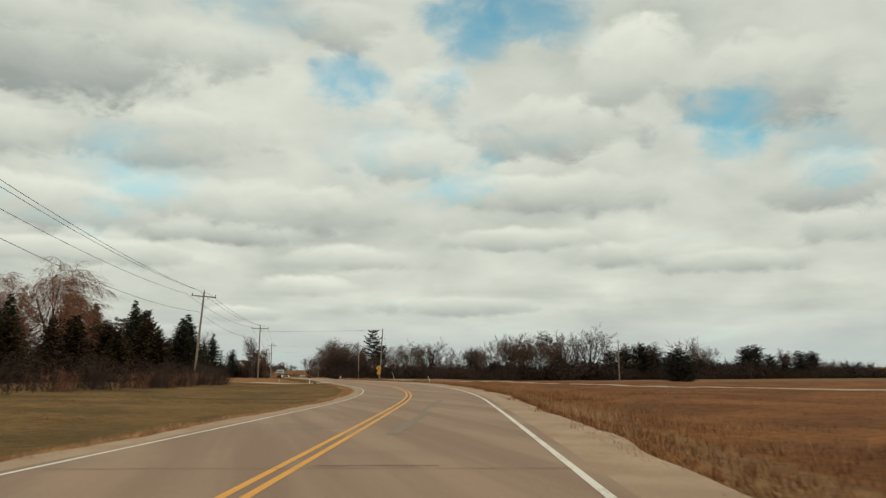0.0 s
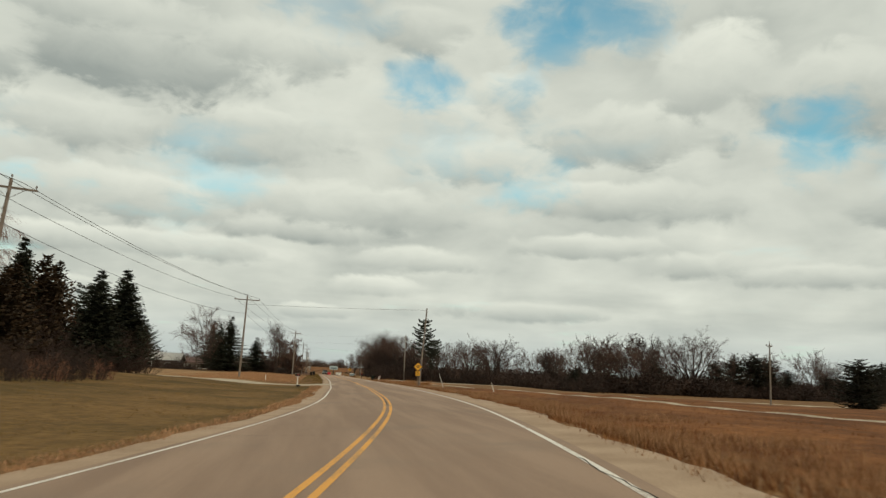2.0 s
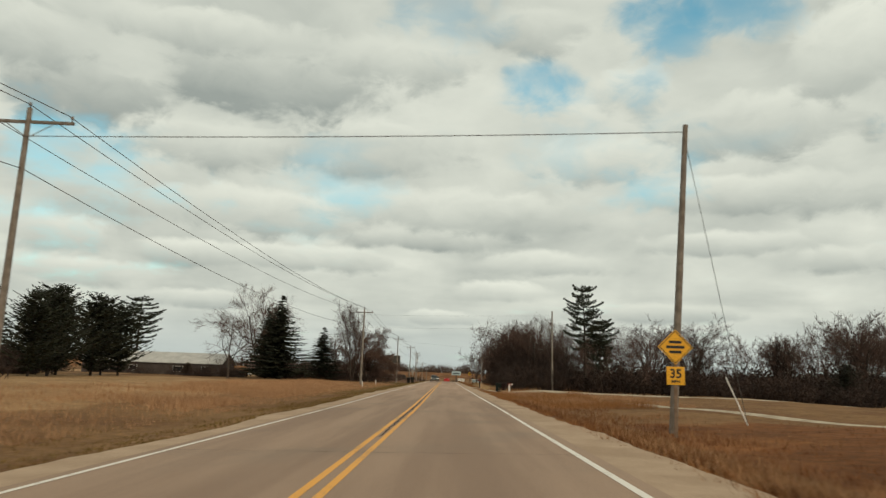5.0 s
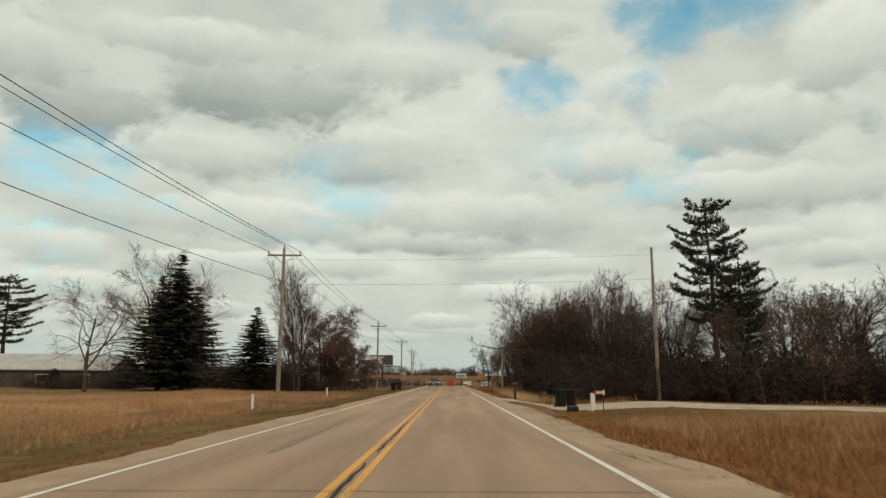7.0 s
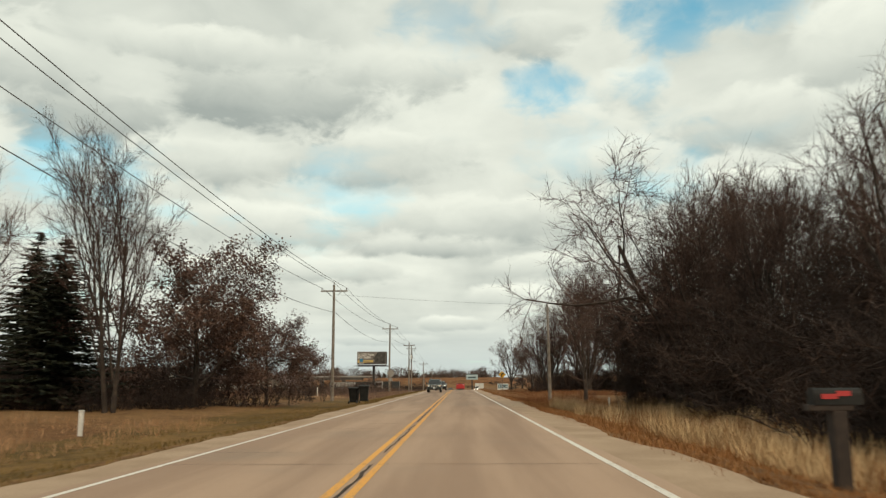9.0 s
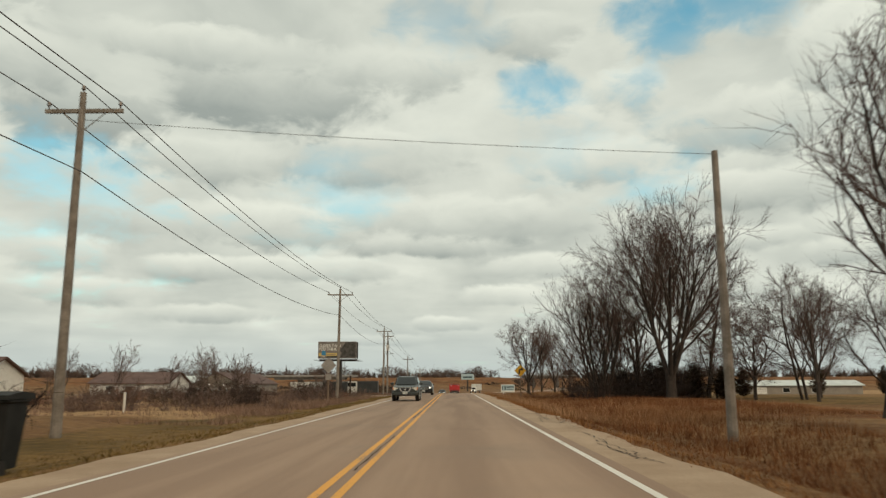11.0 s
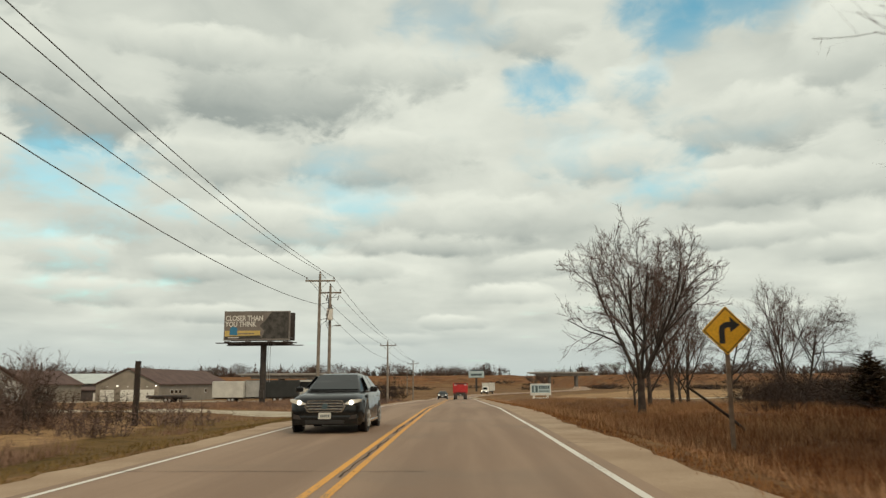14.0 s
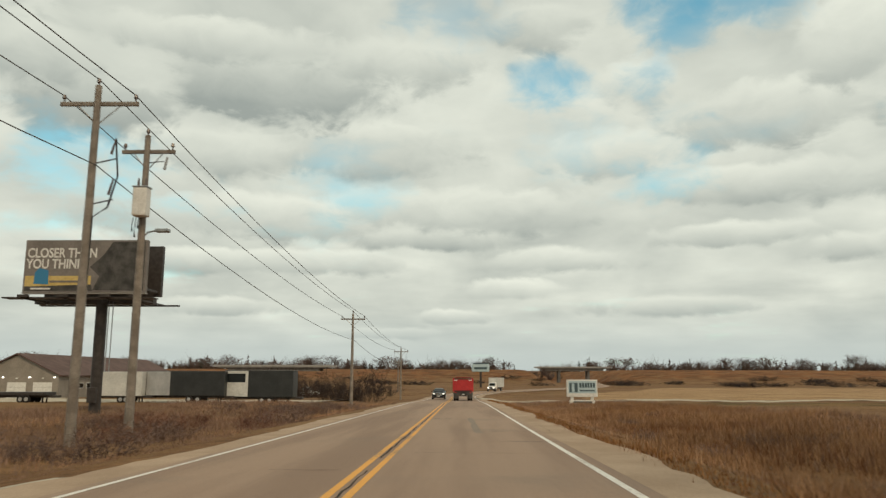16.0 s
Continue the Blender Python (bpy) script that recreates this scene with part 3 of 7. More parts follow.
VASE = dict(BROAD, hairs=14, hair=0.0095, lift=(0.06, 0.10, 0.08, 0.05), angle=((20, 48), (20, 45), (18, 48)), bare=(0.10, 0.18, 0.12), wander=0.11, short=((0.75, 1.0), (0.42, 0.62), (0.45, 0.7)))
SCRAGGY = dict(BROAD, kids=(7, 5, 5), wander=0.24, angle=((30, 75), (30, 65), (25, 60)), lift=(0.06, 0.03, 0.0, 0.0))


def bare_tree(seed, height, spec, name, label, twig="twig", girth=0.017, stems=1, leaves=0, leaf_mat=None, leaf_size=0.2, far=False, spread=0.0, fork=0.0):
    rng = np.random.default_rng(seed)
    limbs, thin, tips, trunks = Wood(), Wood(), [], []
    for k in range(stems):
        thick = Wood()
        trunks.append(thick)
        lean = rng.normal(0, 0.05 if stems == 1 else 0.22, 2)
        base = np.array([0, 0, -0.15]) + (0 if stems == 1 else 1) * np.array([*rng.normal(0, 0.35, 2), 0])
        size = height * (0.62 if stems == 1 else rng.uniform(0.5, 0.66))
        if spread:
            turn = 2.4 * k + rng.uniform(-0.3, 0.3)
            lean = spread * (0.35 + 0.65 * (k % 3) / 2) * np.array([math.cos(turn), math.sin(turn)])
            base = np.array([0.32 * math.cos(turn), 0.32 * math.sin(turn), -0.15])
            size = height * rng.uniform(0.58, 0.68)
            if fork:
                base = np.array([0.12 * math.cos(turn), 0.12 * math.sin(turn), fork * height - 0.25])
                size *= 1 - 0.7 * fork
        grow(rng, (thick, limbs), thin, base, unit(np.array([*lean, 1.0])), size, height * girth * (1 if stems == 1 else 0.65), 0, 3, spec, tips, far)
    top = thing(name, Matrix(), label, "tree")
    if fork:
        bole, r = Wood(), height * girth
        bole.stick([(0, 0, -0.15), (0.02, 0, 0.25), (0.03, 0.02, fork * height * 0.55), (0, 0, fork * height)], [r * 1.75, r * 1.3, r * 1.1, r * 1.25], 10)
        hang(new("trunk", bole.mesh("trunk", M["bark"])), top)
    for thick in trunks:
        hang(new("trunk", thick.mesh("trunk", M["bark"])), top)
    hang(tagged(new("limb_mass", limbs.mesh("limb_mass", M["bark"])), kind="stuff"), top)
    hang(tagged(new("crown", thin.mesh("crown", M[twig])), kind="stuff"), top)
    if leaves:
        foliage = Wood()
        for _ in range(leaves):
            p, w = tips[rng.integers(len(tips))]
            if rng.uniform() < (p[2] / height - 0.35) * 0.95:
                continue
            p = p + rng.normal(0, 0.28, 3)
            d = unit(rng.normal(0, 1, 3) + np.array([0, 0, -0.5]))
            foliage.leaf(p, d * leaf_size * rng.uniform(0.7, 1.4), leaf_size * 0.35, unit(np.cross(d, rng.normal(0, 1, 3))))
        hang(tagged(new("leaves", foliage.mesh("leaves", M[leaf_mat])), "clinging dead brown leaves"), top)
    return top


def conifer(seed, height, base_radius, name, label, mat="needles", droop=-0.25, gap=0.34, arms=8, ragged=0.25, shape=1.0, bare=0.06, lush=1.0, fat=0.2):
    rng = np.random.default_rng(seed)
    stem, crown = Wood(), Wood()
    pts = [np.array([0.02 * height * math.sin(k * 0.9 + seed) * (k / 6) * 0.25, 0, -0.1 + height * k / 6]) for k in range(7)]
    stem.stick(pts, np.linspace(height * 0.016, 0.02, 7), 7)
    z = height * bare
    while z < height * 0.985:
        f = (z / height - bare) / (1 - bare)
        reach = base_radius * (1 - f) ** shape * min(1.0, 0.55 + 6 * f) + 0.12
        turn0 = rng.uniform(0, 6.3)
        for a in range(arms if f < 0.85 else 5):
            turn = turn0 + a * 2 * math.pi / arms + rng.normal(0, 0.18)
            size = reach * rng.uniform(1 - ragged, 1 + ragged * 0.6)
            out = np.array([math.cos(turn), math.sin(turn), 0.0])
            start = np.array([0, 0, z + rng.normal(0, gap * 0.3)])
            side = np.array([-out[1], out[0], 0.0])
            last = start
            n = max(2, int(size / 0.42))
            arm = [start]
            for k in range(1, n + 1):
                r = k / n
                here = start + out * size * r + np.array([0, 0, size * (droop * r + 0.22 * r * r)]) + side * rng.normal(0, 0.05)
                arm.append(here)
                way = unit(here - last)
                spray = 0.55 * (0.65 + 0.5 * (1 - r)) * min(1.0, 0.5 + size * 0.3)
                for sg in (1, -1):
                    for _ in range(4 if lush > 1.5 else 3 if lush > 0.9 else 2 if lush > 0.6 else 1):
                        d = unit(way * rng.uniform(0.5, 1.0) + side * sg * rng.uniform(0.5, 1.0) + np.array([0, 0, rng.uniform(-0.55, 0.1)]))
                        crown.leaf(last + (here - last) * rng.uniform(0, 1), d * spray * rng.uniform(0.7, 1.3), spray * fat, unit(np.cross(d, np.array([0, 0, 1.0]) + rng.normal(0, 0.5, 3))))
                d = unit(way + np.array([0, 0, rng.uniform(-0.6, 0.3)]))
                crown.leaf(last, d * spray * 1.2, spray * fat, unit(np.cross(d, rng.normal(0, 1, 3))))
                last = here
            if size > 0.8 and shape != 0.6:
                stem.stick([arm[0], arm[len(arm) // 2], arm[-1]], [0.03, 0.018, 0.008], 3)
        z += gap * rng.uniform(0.8, 1.2) * (1.25 - 0.5 * f)
    top = thing(name, Matrix(), label, "tree")
    hang(new("trunk", stem.mesh("trunk", M["bark"])), top)
    hang(new("crown", crown.mesh("crown", M[mat])), top)
    return top


def white_pine(seed, height, label, bare=0.4):
    """A tall pine: a bare trunk, then long level boughs that carry flat pads of needle tufts."""
    rng = np.random.default_rng(seed)
    stem, crown = Wood(), Wood()
    pts = [np.array([-0.03 * height * (k / 7) ** 1.4 + 0.05 * math.sin(1.7 * k), 0.04 * math.sin(2.3 * k), -0.1 + height * k / 7]) for k in range(8)]
    stem.stick(pts, np.linspace(height * 0.017, 0.03, 8), 8)

    def on_trunk(z):
        f = min(z / height, 1) * 6.999
        i = int(f)
        return pts[i] + (pts[i + 1] - pts[i]) * (f - i)

    def tuft(p, way, size):
        for _ in range(9):
            d = unit(way * 0.7 + rng.normal(0, 0.6, 3) + np.array([0, 0, 0.35]))
            crown.leaf(p, d * size * rng.uniform(0.7, 1.25), size * 0.11, unit(np.cross(d, rng.normal(0, 1, 3))))

    z = height * bare
    while z < height * 0.99:
        f = (z / height - bare) / (1 - bare)
        reach = float(np.interp(f, (0, 0.25, 0.55, 0.8, 0.93, 1), (2.4, 3.0, 3.0, 3.3, 1.9, 0.6))) * height / 16
        turn0 = rng.uniform(0, 6.3)
        for a in range(rng.integers(4, 7)):
            turn = turn0 + a * 1.15 + rng.normal(0, 0.25)
            size = reach * rng.uniform(0.45, 1.15)
            out = np.array([math.cos(turn), math.sin(turn), 0.0])
            side = np.array([-out[1], out[0], 0.0])
            start = on_trunk(z + rng.normal(0, 0.12))
            rise = rng.uniform(-0.02, 0.16) + 0.35 * max(0, f - 0.8)
            n = max(3, int(size / 0.34))
            arm = [start + out * size * r + np.array([0, 0, size * (rise * r + 0.16 * r ** 3 - 0.05 * math.sin(3 * r))]) + side * 0.12 * math.sin(4 * r + turn) for r in np.linspace(0, 1, n + 1)]
            stem.stick(arm, np.linspace(0.055, 0.012, n + 1), 4)
            for k in range(max(1, int(n * 0.3)), n + 1):
                r = k / n
                way = unit(arm[k] - arm[k - 1])
                tuft(arm[k], way, 0.3)
                for sg in (-1, 1):
                    spread = 0.75 * (1.15 - 0.6 * r) * rng.uniform(0.5, 1.2)
                    d = unit(way * 0.8 + side * sg + np.array([0, 0, rng.uniform(0.0, 0.3)]))
                    crown.hair(arm[k], d * spread, 0.012, np.array([0, 0, 1.0]))
                    for q in (0.4, 0.7, 1.0):
                        tuft(arm[k] + d * spread * q + rng.normal(0, 0.04, 3), d, 0.3)
        z += rng.uniform(0.55, 1.15) * height / 16
    tuft(pts[-1], np.array([0, 0, 1.0]), 0.45)
    top = thing("pine_tree", Matrix(), label, "tree")
    hang(new("trunk", stem.mesh("trunk", M["bark"])), top)
    hang(new("crown", crown.mesh("crown", M["needles"])), top)
    return top


def thicket(seed, height, radius, name, label, mat="thicket", stems=46, twigs=25):
    """A tangle of thin upright stems and side twigs."""
    rng = np.random.default_rng(seed)
    wood, fine = Wood(), Wood()
    for _ in range(stems):
        a, r = rng.uniform(0, 6.3), radius * math.sqrt(rng.uniform(0, 1)) * 0.8
        p = np.array([r * math.cos(a), r * math.sin(a), -0.2])
        size = height * rng.uniform(0.55, 1.05) * (1.1 - 0.45 * (r / radius) ** 2)
        w = unit(np.array([math.cos(a) * 0.25 * r / radius + rng.normal(0, 0.24), math.sin(a) * 0.25 * r / radius + rng.normal(0, 0.24), 1]))
        pts = [p]
        for _k in range(4):
            w = unit(w + rng.normal(0, 0.19, 3))
            pts.append(pts[-1] + w * size / 4)
        if name == "far_thicket":
            wood.hair(pts[0], pts[-1] - pts[0], 0.05, unit(np.cross(w, rng.normal(0, 1, 3))))
        else:
            wood.stick([pts[0], pts[2], pts[4]], [0.026, 0.017, 0.008], 3)
        for _k in range(twigs):
            f = rng.uniform(0.1, 1.0) * 3.99
            i = int(f)
            q = pts[i] + (pts[i + 1] - pts[i]) * (f - i)
            d = unit(rng.normal(0, 1, 3) * np.array([1, 1, 0.6]) + np.array([0, 0, 0.6]))
            l = size * rng.uniform(0.10, 0.30)
            fine.hair(q, d * l, 0.06 if name == "far_thicket" else 0.014, unit(np.cross(d, rng.normal(0, 1, 3))))
            e = unit(d + rng.normal(0, 0.6, 3))
            fine.hair(q + d * l * 0.5, e * l * 0.7, 0.034 if name == "far_thicket" else 0.011, unit(np.cross(e, rng.normal(0, 1, 3))))
    top = thing(name, Matrix(), label, "shrub")
    hang(tagged(new("stem_mass", wood.mesh("stem_mass", M[mat])), kind="stuff"), top)
    hang(tagged(new("twig_mass", fine.mesh("twig_mass", M[mat])), kind="stuff"), top)
    return top


def plant(template, x, y, size=1.0, turn=0.0, label="", group="", first=set(), wide=1.0):
    """Stand a tree at its place: the first time the one that was built, later a copy of it."""
    m = pose(x, y, float(ground_z(x, y)), 0, 0, turn) @ Matrix.Diagonal((size * wide, size * wide, size, 1))
    if template.name not in first:
        first.add(template.name)
        template.matrix_basis = m
        ob = template
    else:
        ob = copy_thing(template, Matrix())
        ob.matrix_basis = m
    return tagged(ob, label, "", group)


T = {
    "broad_a": bare_tree(3, 15.0, BROAD, "maple_tree", "tall bare broad-crowned tree with grey bark"),
    "broad_b": bare_tree(8, 15.0, dict(BROAD, kids=(8, 6, 5), hairs=12), "bare_tree", "tall bare broad-crowned tree with grey bark", stems=2),
    "upright_a": bare_tree(12, 15.0, UPRIGHT, "ash_tree", "tall bare tree with steep upright limbs", stems=2),
    "vase": bare_tree(17, 15.0, VASE, "elm_tree", "large bare tree with fanned rising limbs", girth=0.018),
    "fan": bare_tree(23, 15.0, dict(VASE, hairs=4, hair=0.008, kids=(7, 6, 5), angle=((16, 42), (20, 46), (18, 48))), "silver_maple", "large bare many-stemmed tree with fanned limbs", stems=6, spread=0.62, girth=0.018),
    "dense": bare_tree(27, 15.0, dict(UPRIGHT, hairs=9, hair=0.0085, kids=(7, 6, 5), bare=(0.2, 0.16, 0.12), angle=((16, 46), (18, 44), (20, 50))), "big_maple", "huge bare tree with a thick forked trunk", stems=6, spread=0.48, girth=0.021, fork=0.13),
    "upright_b": bare_tree(21, 15.0, UPRIGHT, "poplar_tree", "slender bare tree with steep upright limbs"),
    "scraggy": bare_tree(31, 12.0, SCRAGGY, "scrub_tree", "crooked bare tree in the roadside wood"),
    "willow": bare_tree(41, 17.0, dict(WEEPING, hairs=22, hair=0.011), "willow_tree", "bare weeping willow with russet twigs", twig="red_twig", stems=2),
    "oak": bare_tree(52, 11.0, dict(BROAD, bare=(0.14, 0.12, 0.1), angle=((42, 78), (30, 60), (25, 60)), lift=(0.05, 0.02, 0.0, 0.0)), "oak_tree", "oak holding on to its dead brown leaves", leaves=30000, leaf_mat="oak_leaf", leaf_size=0.15),
    "spruce_a": conifer(61, 13.0, 4.0, "spruce_tree", "dark green spruce with drooping boughs", arms=9, ragged=0.3),
    "spruce_b": conifer(67, 13.0, 3.5, "fir_tree", "dark narrow fir with dense boughs", droop=-0.1, gap=0.28, arms=9, ragged=0.15, shape=0.85, fat=0.28),
    "cedar": conifer(71, 10.0, 2.9, "cedar_tree", "bronze-brown evergreen with dense foliage", mat="cedar", droop=0.35, gap=0.4, arms=9, shape=0.6, bare=0.03, lush=0.8, fat=0.36),
    "pine": white_pine(79, 16.0, "tall ragged pine with open layered boughs"),
    "low_pine": white_pine(83, 12.0, "shorter pine with layered boughs beside a taller one", bare=0.3),
    "far_a": bare_tree(103, 15.0, dict(VASE, kids=(6, 5, 3), hairs=9, hair=0.026, wander=0.14, bare=(0.2, 0.15, 0.1), angle=((24, 52), (24, 52), (22, 55))), "far_tree", "bare grey tree in a distant row", twig="twig", far=True, stems=3, spread=0.28),
    "far_b": bare_tree(107, 15.0, dict(UPRIGHT, kids=(7, 5, 4), hairs=7, hair=0.044), "far_ash", "bare upright tree in a distant row", twig="thicket", stems=2, far=True),
    "far_cedar": conifer(111, 10.0, 2.4, "far_evergreen", "dark evergreen in a distant row", droop=0.2, gap=0.75, arms=7, shape=0.7, bare=0.03, lush=0.5),
    "far_brush": thicket(113, 4.0, 3.2, "far_thicket", "dense leafless thicket below a distant row of trees", stems=30, twigs=16),
    "round": bare_tree(131, 11.0, dict(BROAD, kids=(7, 6, 5), hairs=6, hair=0.0075, wander=0.13, bare=(0.16, 0.2, 0.12), angle=((26, 58), (26, 56), (22, 52)), lift=(0.05, 0.05, 0.03, 0.02), short=((0.55, 0.78), (0.42, 0.6), (0.42, 0.62))), "lawn_tree", "rounded bare tree standing on the grass verge", girth=0.017, stems=6, spread=0.72, fork=0.19),
    "round_pine": conifer(137, 10.0, 3.9, "scots_pine", "dense dark pine with a rounded crown", droop=0.25, gap=0.52, arms=9, ragged=0.4, shape=0.42, bare=0.08, lush=1.0),
    "far_pine": conifer(149, 10.0, 4.2, "far_pine", "dense dark evergreen in a distant row", mat="far_needles", droop=0.02, gap=0.5, arms=11, ragged=0.35, shape=0.4, bare=0.02, lush=0.8),
    "sky_tree": bare_tree(109, 15.0, dict(VASE, kids=(6, 5, 3), hairs=5, hair=0.07, wander=0.14, angle=((26, 56), (24, 52), (22, 55))), "skyline_tree", "bare skyline tree, its grey-brown paled for haze", twig="hazed_twig", far=True, stems=3, spread=0.5),
    "vine": thicket(139, 9.0, 1.9, "vine_tangle", "tall dark tangle of vines on dead trunks", stems=48, twigs=48),
    "thicket_a": thicket(81, 4.0, 2.6, "thicket", "dense leafless roadside thicket of dark stems", twigs=23),
    "thicket_b": thicket(85, 3.0, 2.8, "shrub", "low leafless brown shrub", stems=36),
    "thicket_tan": thicket(93, 2.2, 2.2, "tan_shrub", "low pale tan leafless shrub in rough grass", mat="tan_twig", stems=40),
    "sapling": bare_tree(151, 5.5, dict(UPRIGHT, kids=(5, 4, 3), hairs=5, hair=0.007), "sapling", "slender bare sapling in the rough grass", twig="tan_twig", girth=0.011, stems=3),
    "thicket_red": thicket(89, 2.0, 2.2, "russet_shrub", "low russet leafless shrub on the verge", mat="red_twig", stems=40),
}

# the house row on the near bend
plant(T["willow"], -52.5, 170.5, 1.52, 20, "large bare weeping willow with russet twigs", wide=1.15)
plant(T["spruce_b"], -38.5, 159.6, 1.12, 0, "", "evergreens by the lawn")
plant(T["cedar"], -36.5, 161, 1.28, 40, "", "evergreens by the lawn")
plant(T["cedar"], -38.6, 171.5, 1.35, 100, "", "evergreens by the lawn")
plant(T["spruce_b"], -30.6, 161.5, 0.90, 70, "", "evergreens by the lawn", wide=1.3)
plant(T["spruce_b"], -30.4, 172.6, 1.04, 150, "", "evergreens by the lawn", wide=1.35)
plant(T["spruce_b"], -52.2, 199, 1.35, 150, "", "evergreens by the lawn", wide=1.2)
plant(T["round_pine"], -62, 176, 1.3, 50, "", "evergreens by the lawn", wide=1.1)
plant(T["round_pine"], -47, 178, 1.15, 150, "", "evergreens by the lawn", wide=1.1)
plant(T["round_pine"], -66, 150, 1.15, 90, "", "evergreens by the lawn", wide=1.1)
plant(T["cedar"], -53.5, 176, 1.45, 10, "", "evergreens by the lawn")
plant(T["cedar"], -46, 150, 1.0, 220, "", "evergreens by the lawn")
plant(T["spruce_b"], -52, 135, 1.0, 190, "", "evergreens by the lawn")
plant(T["spruce_a"], -57, 128, 1.15, 30, "", "evergreens by the lawn")
plant(T["upright_a"], -60, 215, 0.9, 0)
plant(T["broad_b"], -44, 190, 0.75, 40)
for k in range(30):
    f = k / 29
    x = np.interp(f, (0, 0.3, 0.66, 1), (-22.8, -24.2, -28, -36)) + random.uniform(-0.7, 0.3)
    y = np.interp(f, (0, 0.3, 0.66, 1), (133, 112, 88, 58)) + random.uniform(-1, 1)
    plant(T[("thicket_red", "thicket_b", "thicket_a", "thicket_b")[k % 4]], x, y, random.uniform(0.75, 1.0) * (0.7 if k % 4 == 2 else 1), random.uniform(0, 360), "", "hedge of leafless shrubs", wide=1.0)
for x, y, size, turn in ((-32, 138, 0.8, 0), (-37, 133, 0.75, 70), (-42, 128, 0.9, 20), (-35, 148, 1.0, 120), (-48, 120, 0.85, 200), (-54, 112, 0.85, 90), (-40, 142, 0.95, 300), (-61, 116, 0.95, 10)):
    plant(T["cedar"], x, y, size, turn, "", "evergreens by the lawn", wide=1.35)
for k in range(26):
    f = random.random()
    plant(T["thicket_a"], -70 + 38 * f, random.uniform(132, 150) + 26 * f, random.uniform(1.3, 2.0), random.uniform(0, 360), "", "undergrowth among the evergreens", wide=1.2)
for k in range(40):
    f = random.random()
    plant(T["thicket_a" if k % 2 else "thicket_b"], -66 + 38 * f, random.uniform(130, 150) + 28 * f, random.uniform(0.9, 1.45), random.uniform(0, 360), "", "undergrowth among the evergreens", wide=1.25)
plant(T["cedar"], -48, 143, 1.0, 133, "", "evergreens by the lawn")
plant(T["spruce_b"], -44, 141, 0.8, 13, "", "evergreens by the lawn")
plant(T["cedar"], -41, 152, 0.9, 233, "", "evergreens by the lawn")
plant(T["cedar"], -43, 166, 1.0, 33, "", "evergreens by the lawn")
plant(T["cedar"], -58, 150, 1.2, 300, "", "evergreens by the lawn")

# the far farmyard
for x, y, size, turn in ((-37, 205.5, 1.0, 0), (-41.5, 211, 0.95, 60), (-46.5, 248, 1.12, 10), (-50, 257, 1.2, 90), (-49, 274, 1.12, 200), (-53, 277, 1.25, 130), (-44.5, 240, 0.95, 70), (-49.5, 266, 1.2, 250)):
    plant(T["round_pine"], x, y, size, turn, "", "dark evergreens beyond the pale grass", wide=1.05)
plant(T["spruce_a"], -62, 262, 0.95, 20, "", "dark evergreens beyond the pale grass", wide=1.1)
plant(T["broad_b"], -58, 272, 0.75, 20, "", "dark evergreens beyond the pale grass")
plant(T["pine"], -50, 228, 1.0, 40, "", "dark evergreens beyond the pale grass", wide=1.35)
plant(T["pine"], -66, 282, 0.85, 90, "", "dark evergreens beyond the pale grass", wide=1.2)
plant(T["pine"], -73, 300, 0.95, 190, "", "dark evergreens beyond the pale grass", wide=1.2)
for k in range(22):
    f = random.random()
    plant(T["thicket_a"], -36 - 34 * f, 208 + 80 * f + random.uniform(-6, 6), random.uniform(0.7, 1.1), random.uniform(0, 360), "", "undergrowth beyond the pale grass", wide=1.3)
plant(T["spruce_a"], -31.3, 305.5, 1.27, 0, "", "yard spruces", wide=1.5)
plant(T["spruce_a"], -34.5, 309, 1.1, 200, "", "yard spruces", wide=1.3)
plant(T["spruce_a"], -24.3, 315.5, 0.86, 80, "", "yard spruces", wide=1.6)
plant(T["pine"], -75, 345, 1.15, 130, "", "dark evergreens beyond the pale grass", wide=1.5)
plant(T["cedar"], -55, 324, 0.28, 0, "dark clipped evergreen bush by the house", wide=2.0)
plant(T["spruce_a"], -41, 342, 1.3, 10, "", "yard spruces", wide=1.3)
for k in range(16):
    plant(T["thicket_a"], -88 + 3.1 * k + random.uniform(-1, 1), random.uniform(317, 323), random.uniform(0.5, 0.68), 70 * k, "", "yard undergrowth", wide=1.4)
for k in range(15):
    plant(T["thicket_a"], -50 + 2.5 * k + random.uniform(-1, 1), random.uniform(311, 318), random.uniform(0.42, 0.62), 50 * k, "", "yard undergrowth", wide=1.5)
plant(T["broad_b"], -38.5, 326, 1.46, 0)
plant(T["scraggy"], -39.5, 300.5, 1.25, 60)
plant(T["upright_a"], -17.1, 307.8, 1.18, 150, wide=0.72)
plant(T["oak"], -15.7, 316.7, 1.12, 0)
plant(T["oak"], -12.6, 323, 0.68, 130, wide=1.15)
plant(T["upright_b"], -26, 345, 0.8, 0)
for k in range(32):
    plant(T["thicket_a" if k % 3 else "thicket_b"], random.uniform(-50, -11), random.uniform(318, 340), random.uniform(0.7, 1.15), random.uniform(0, 360), "", "yard undergrowth", wide=1.4)

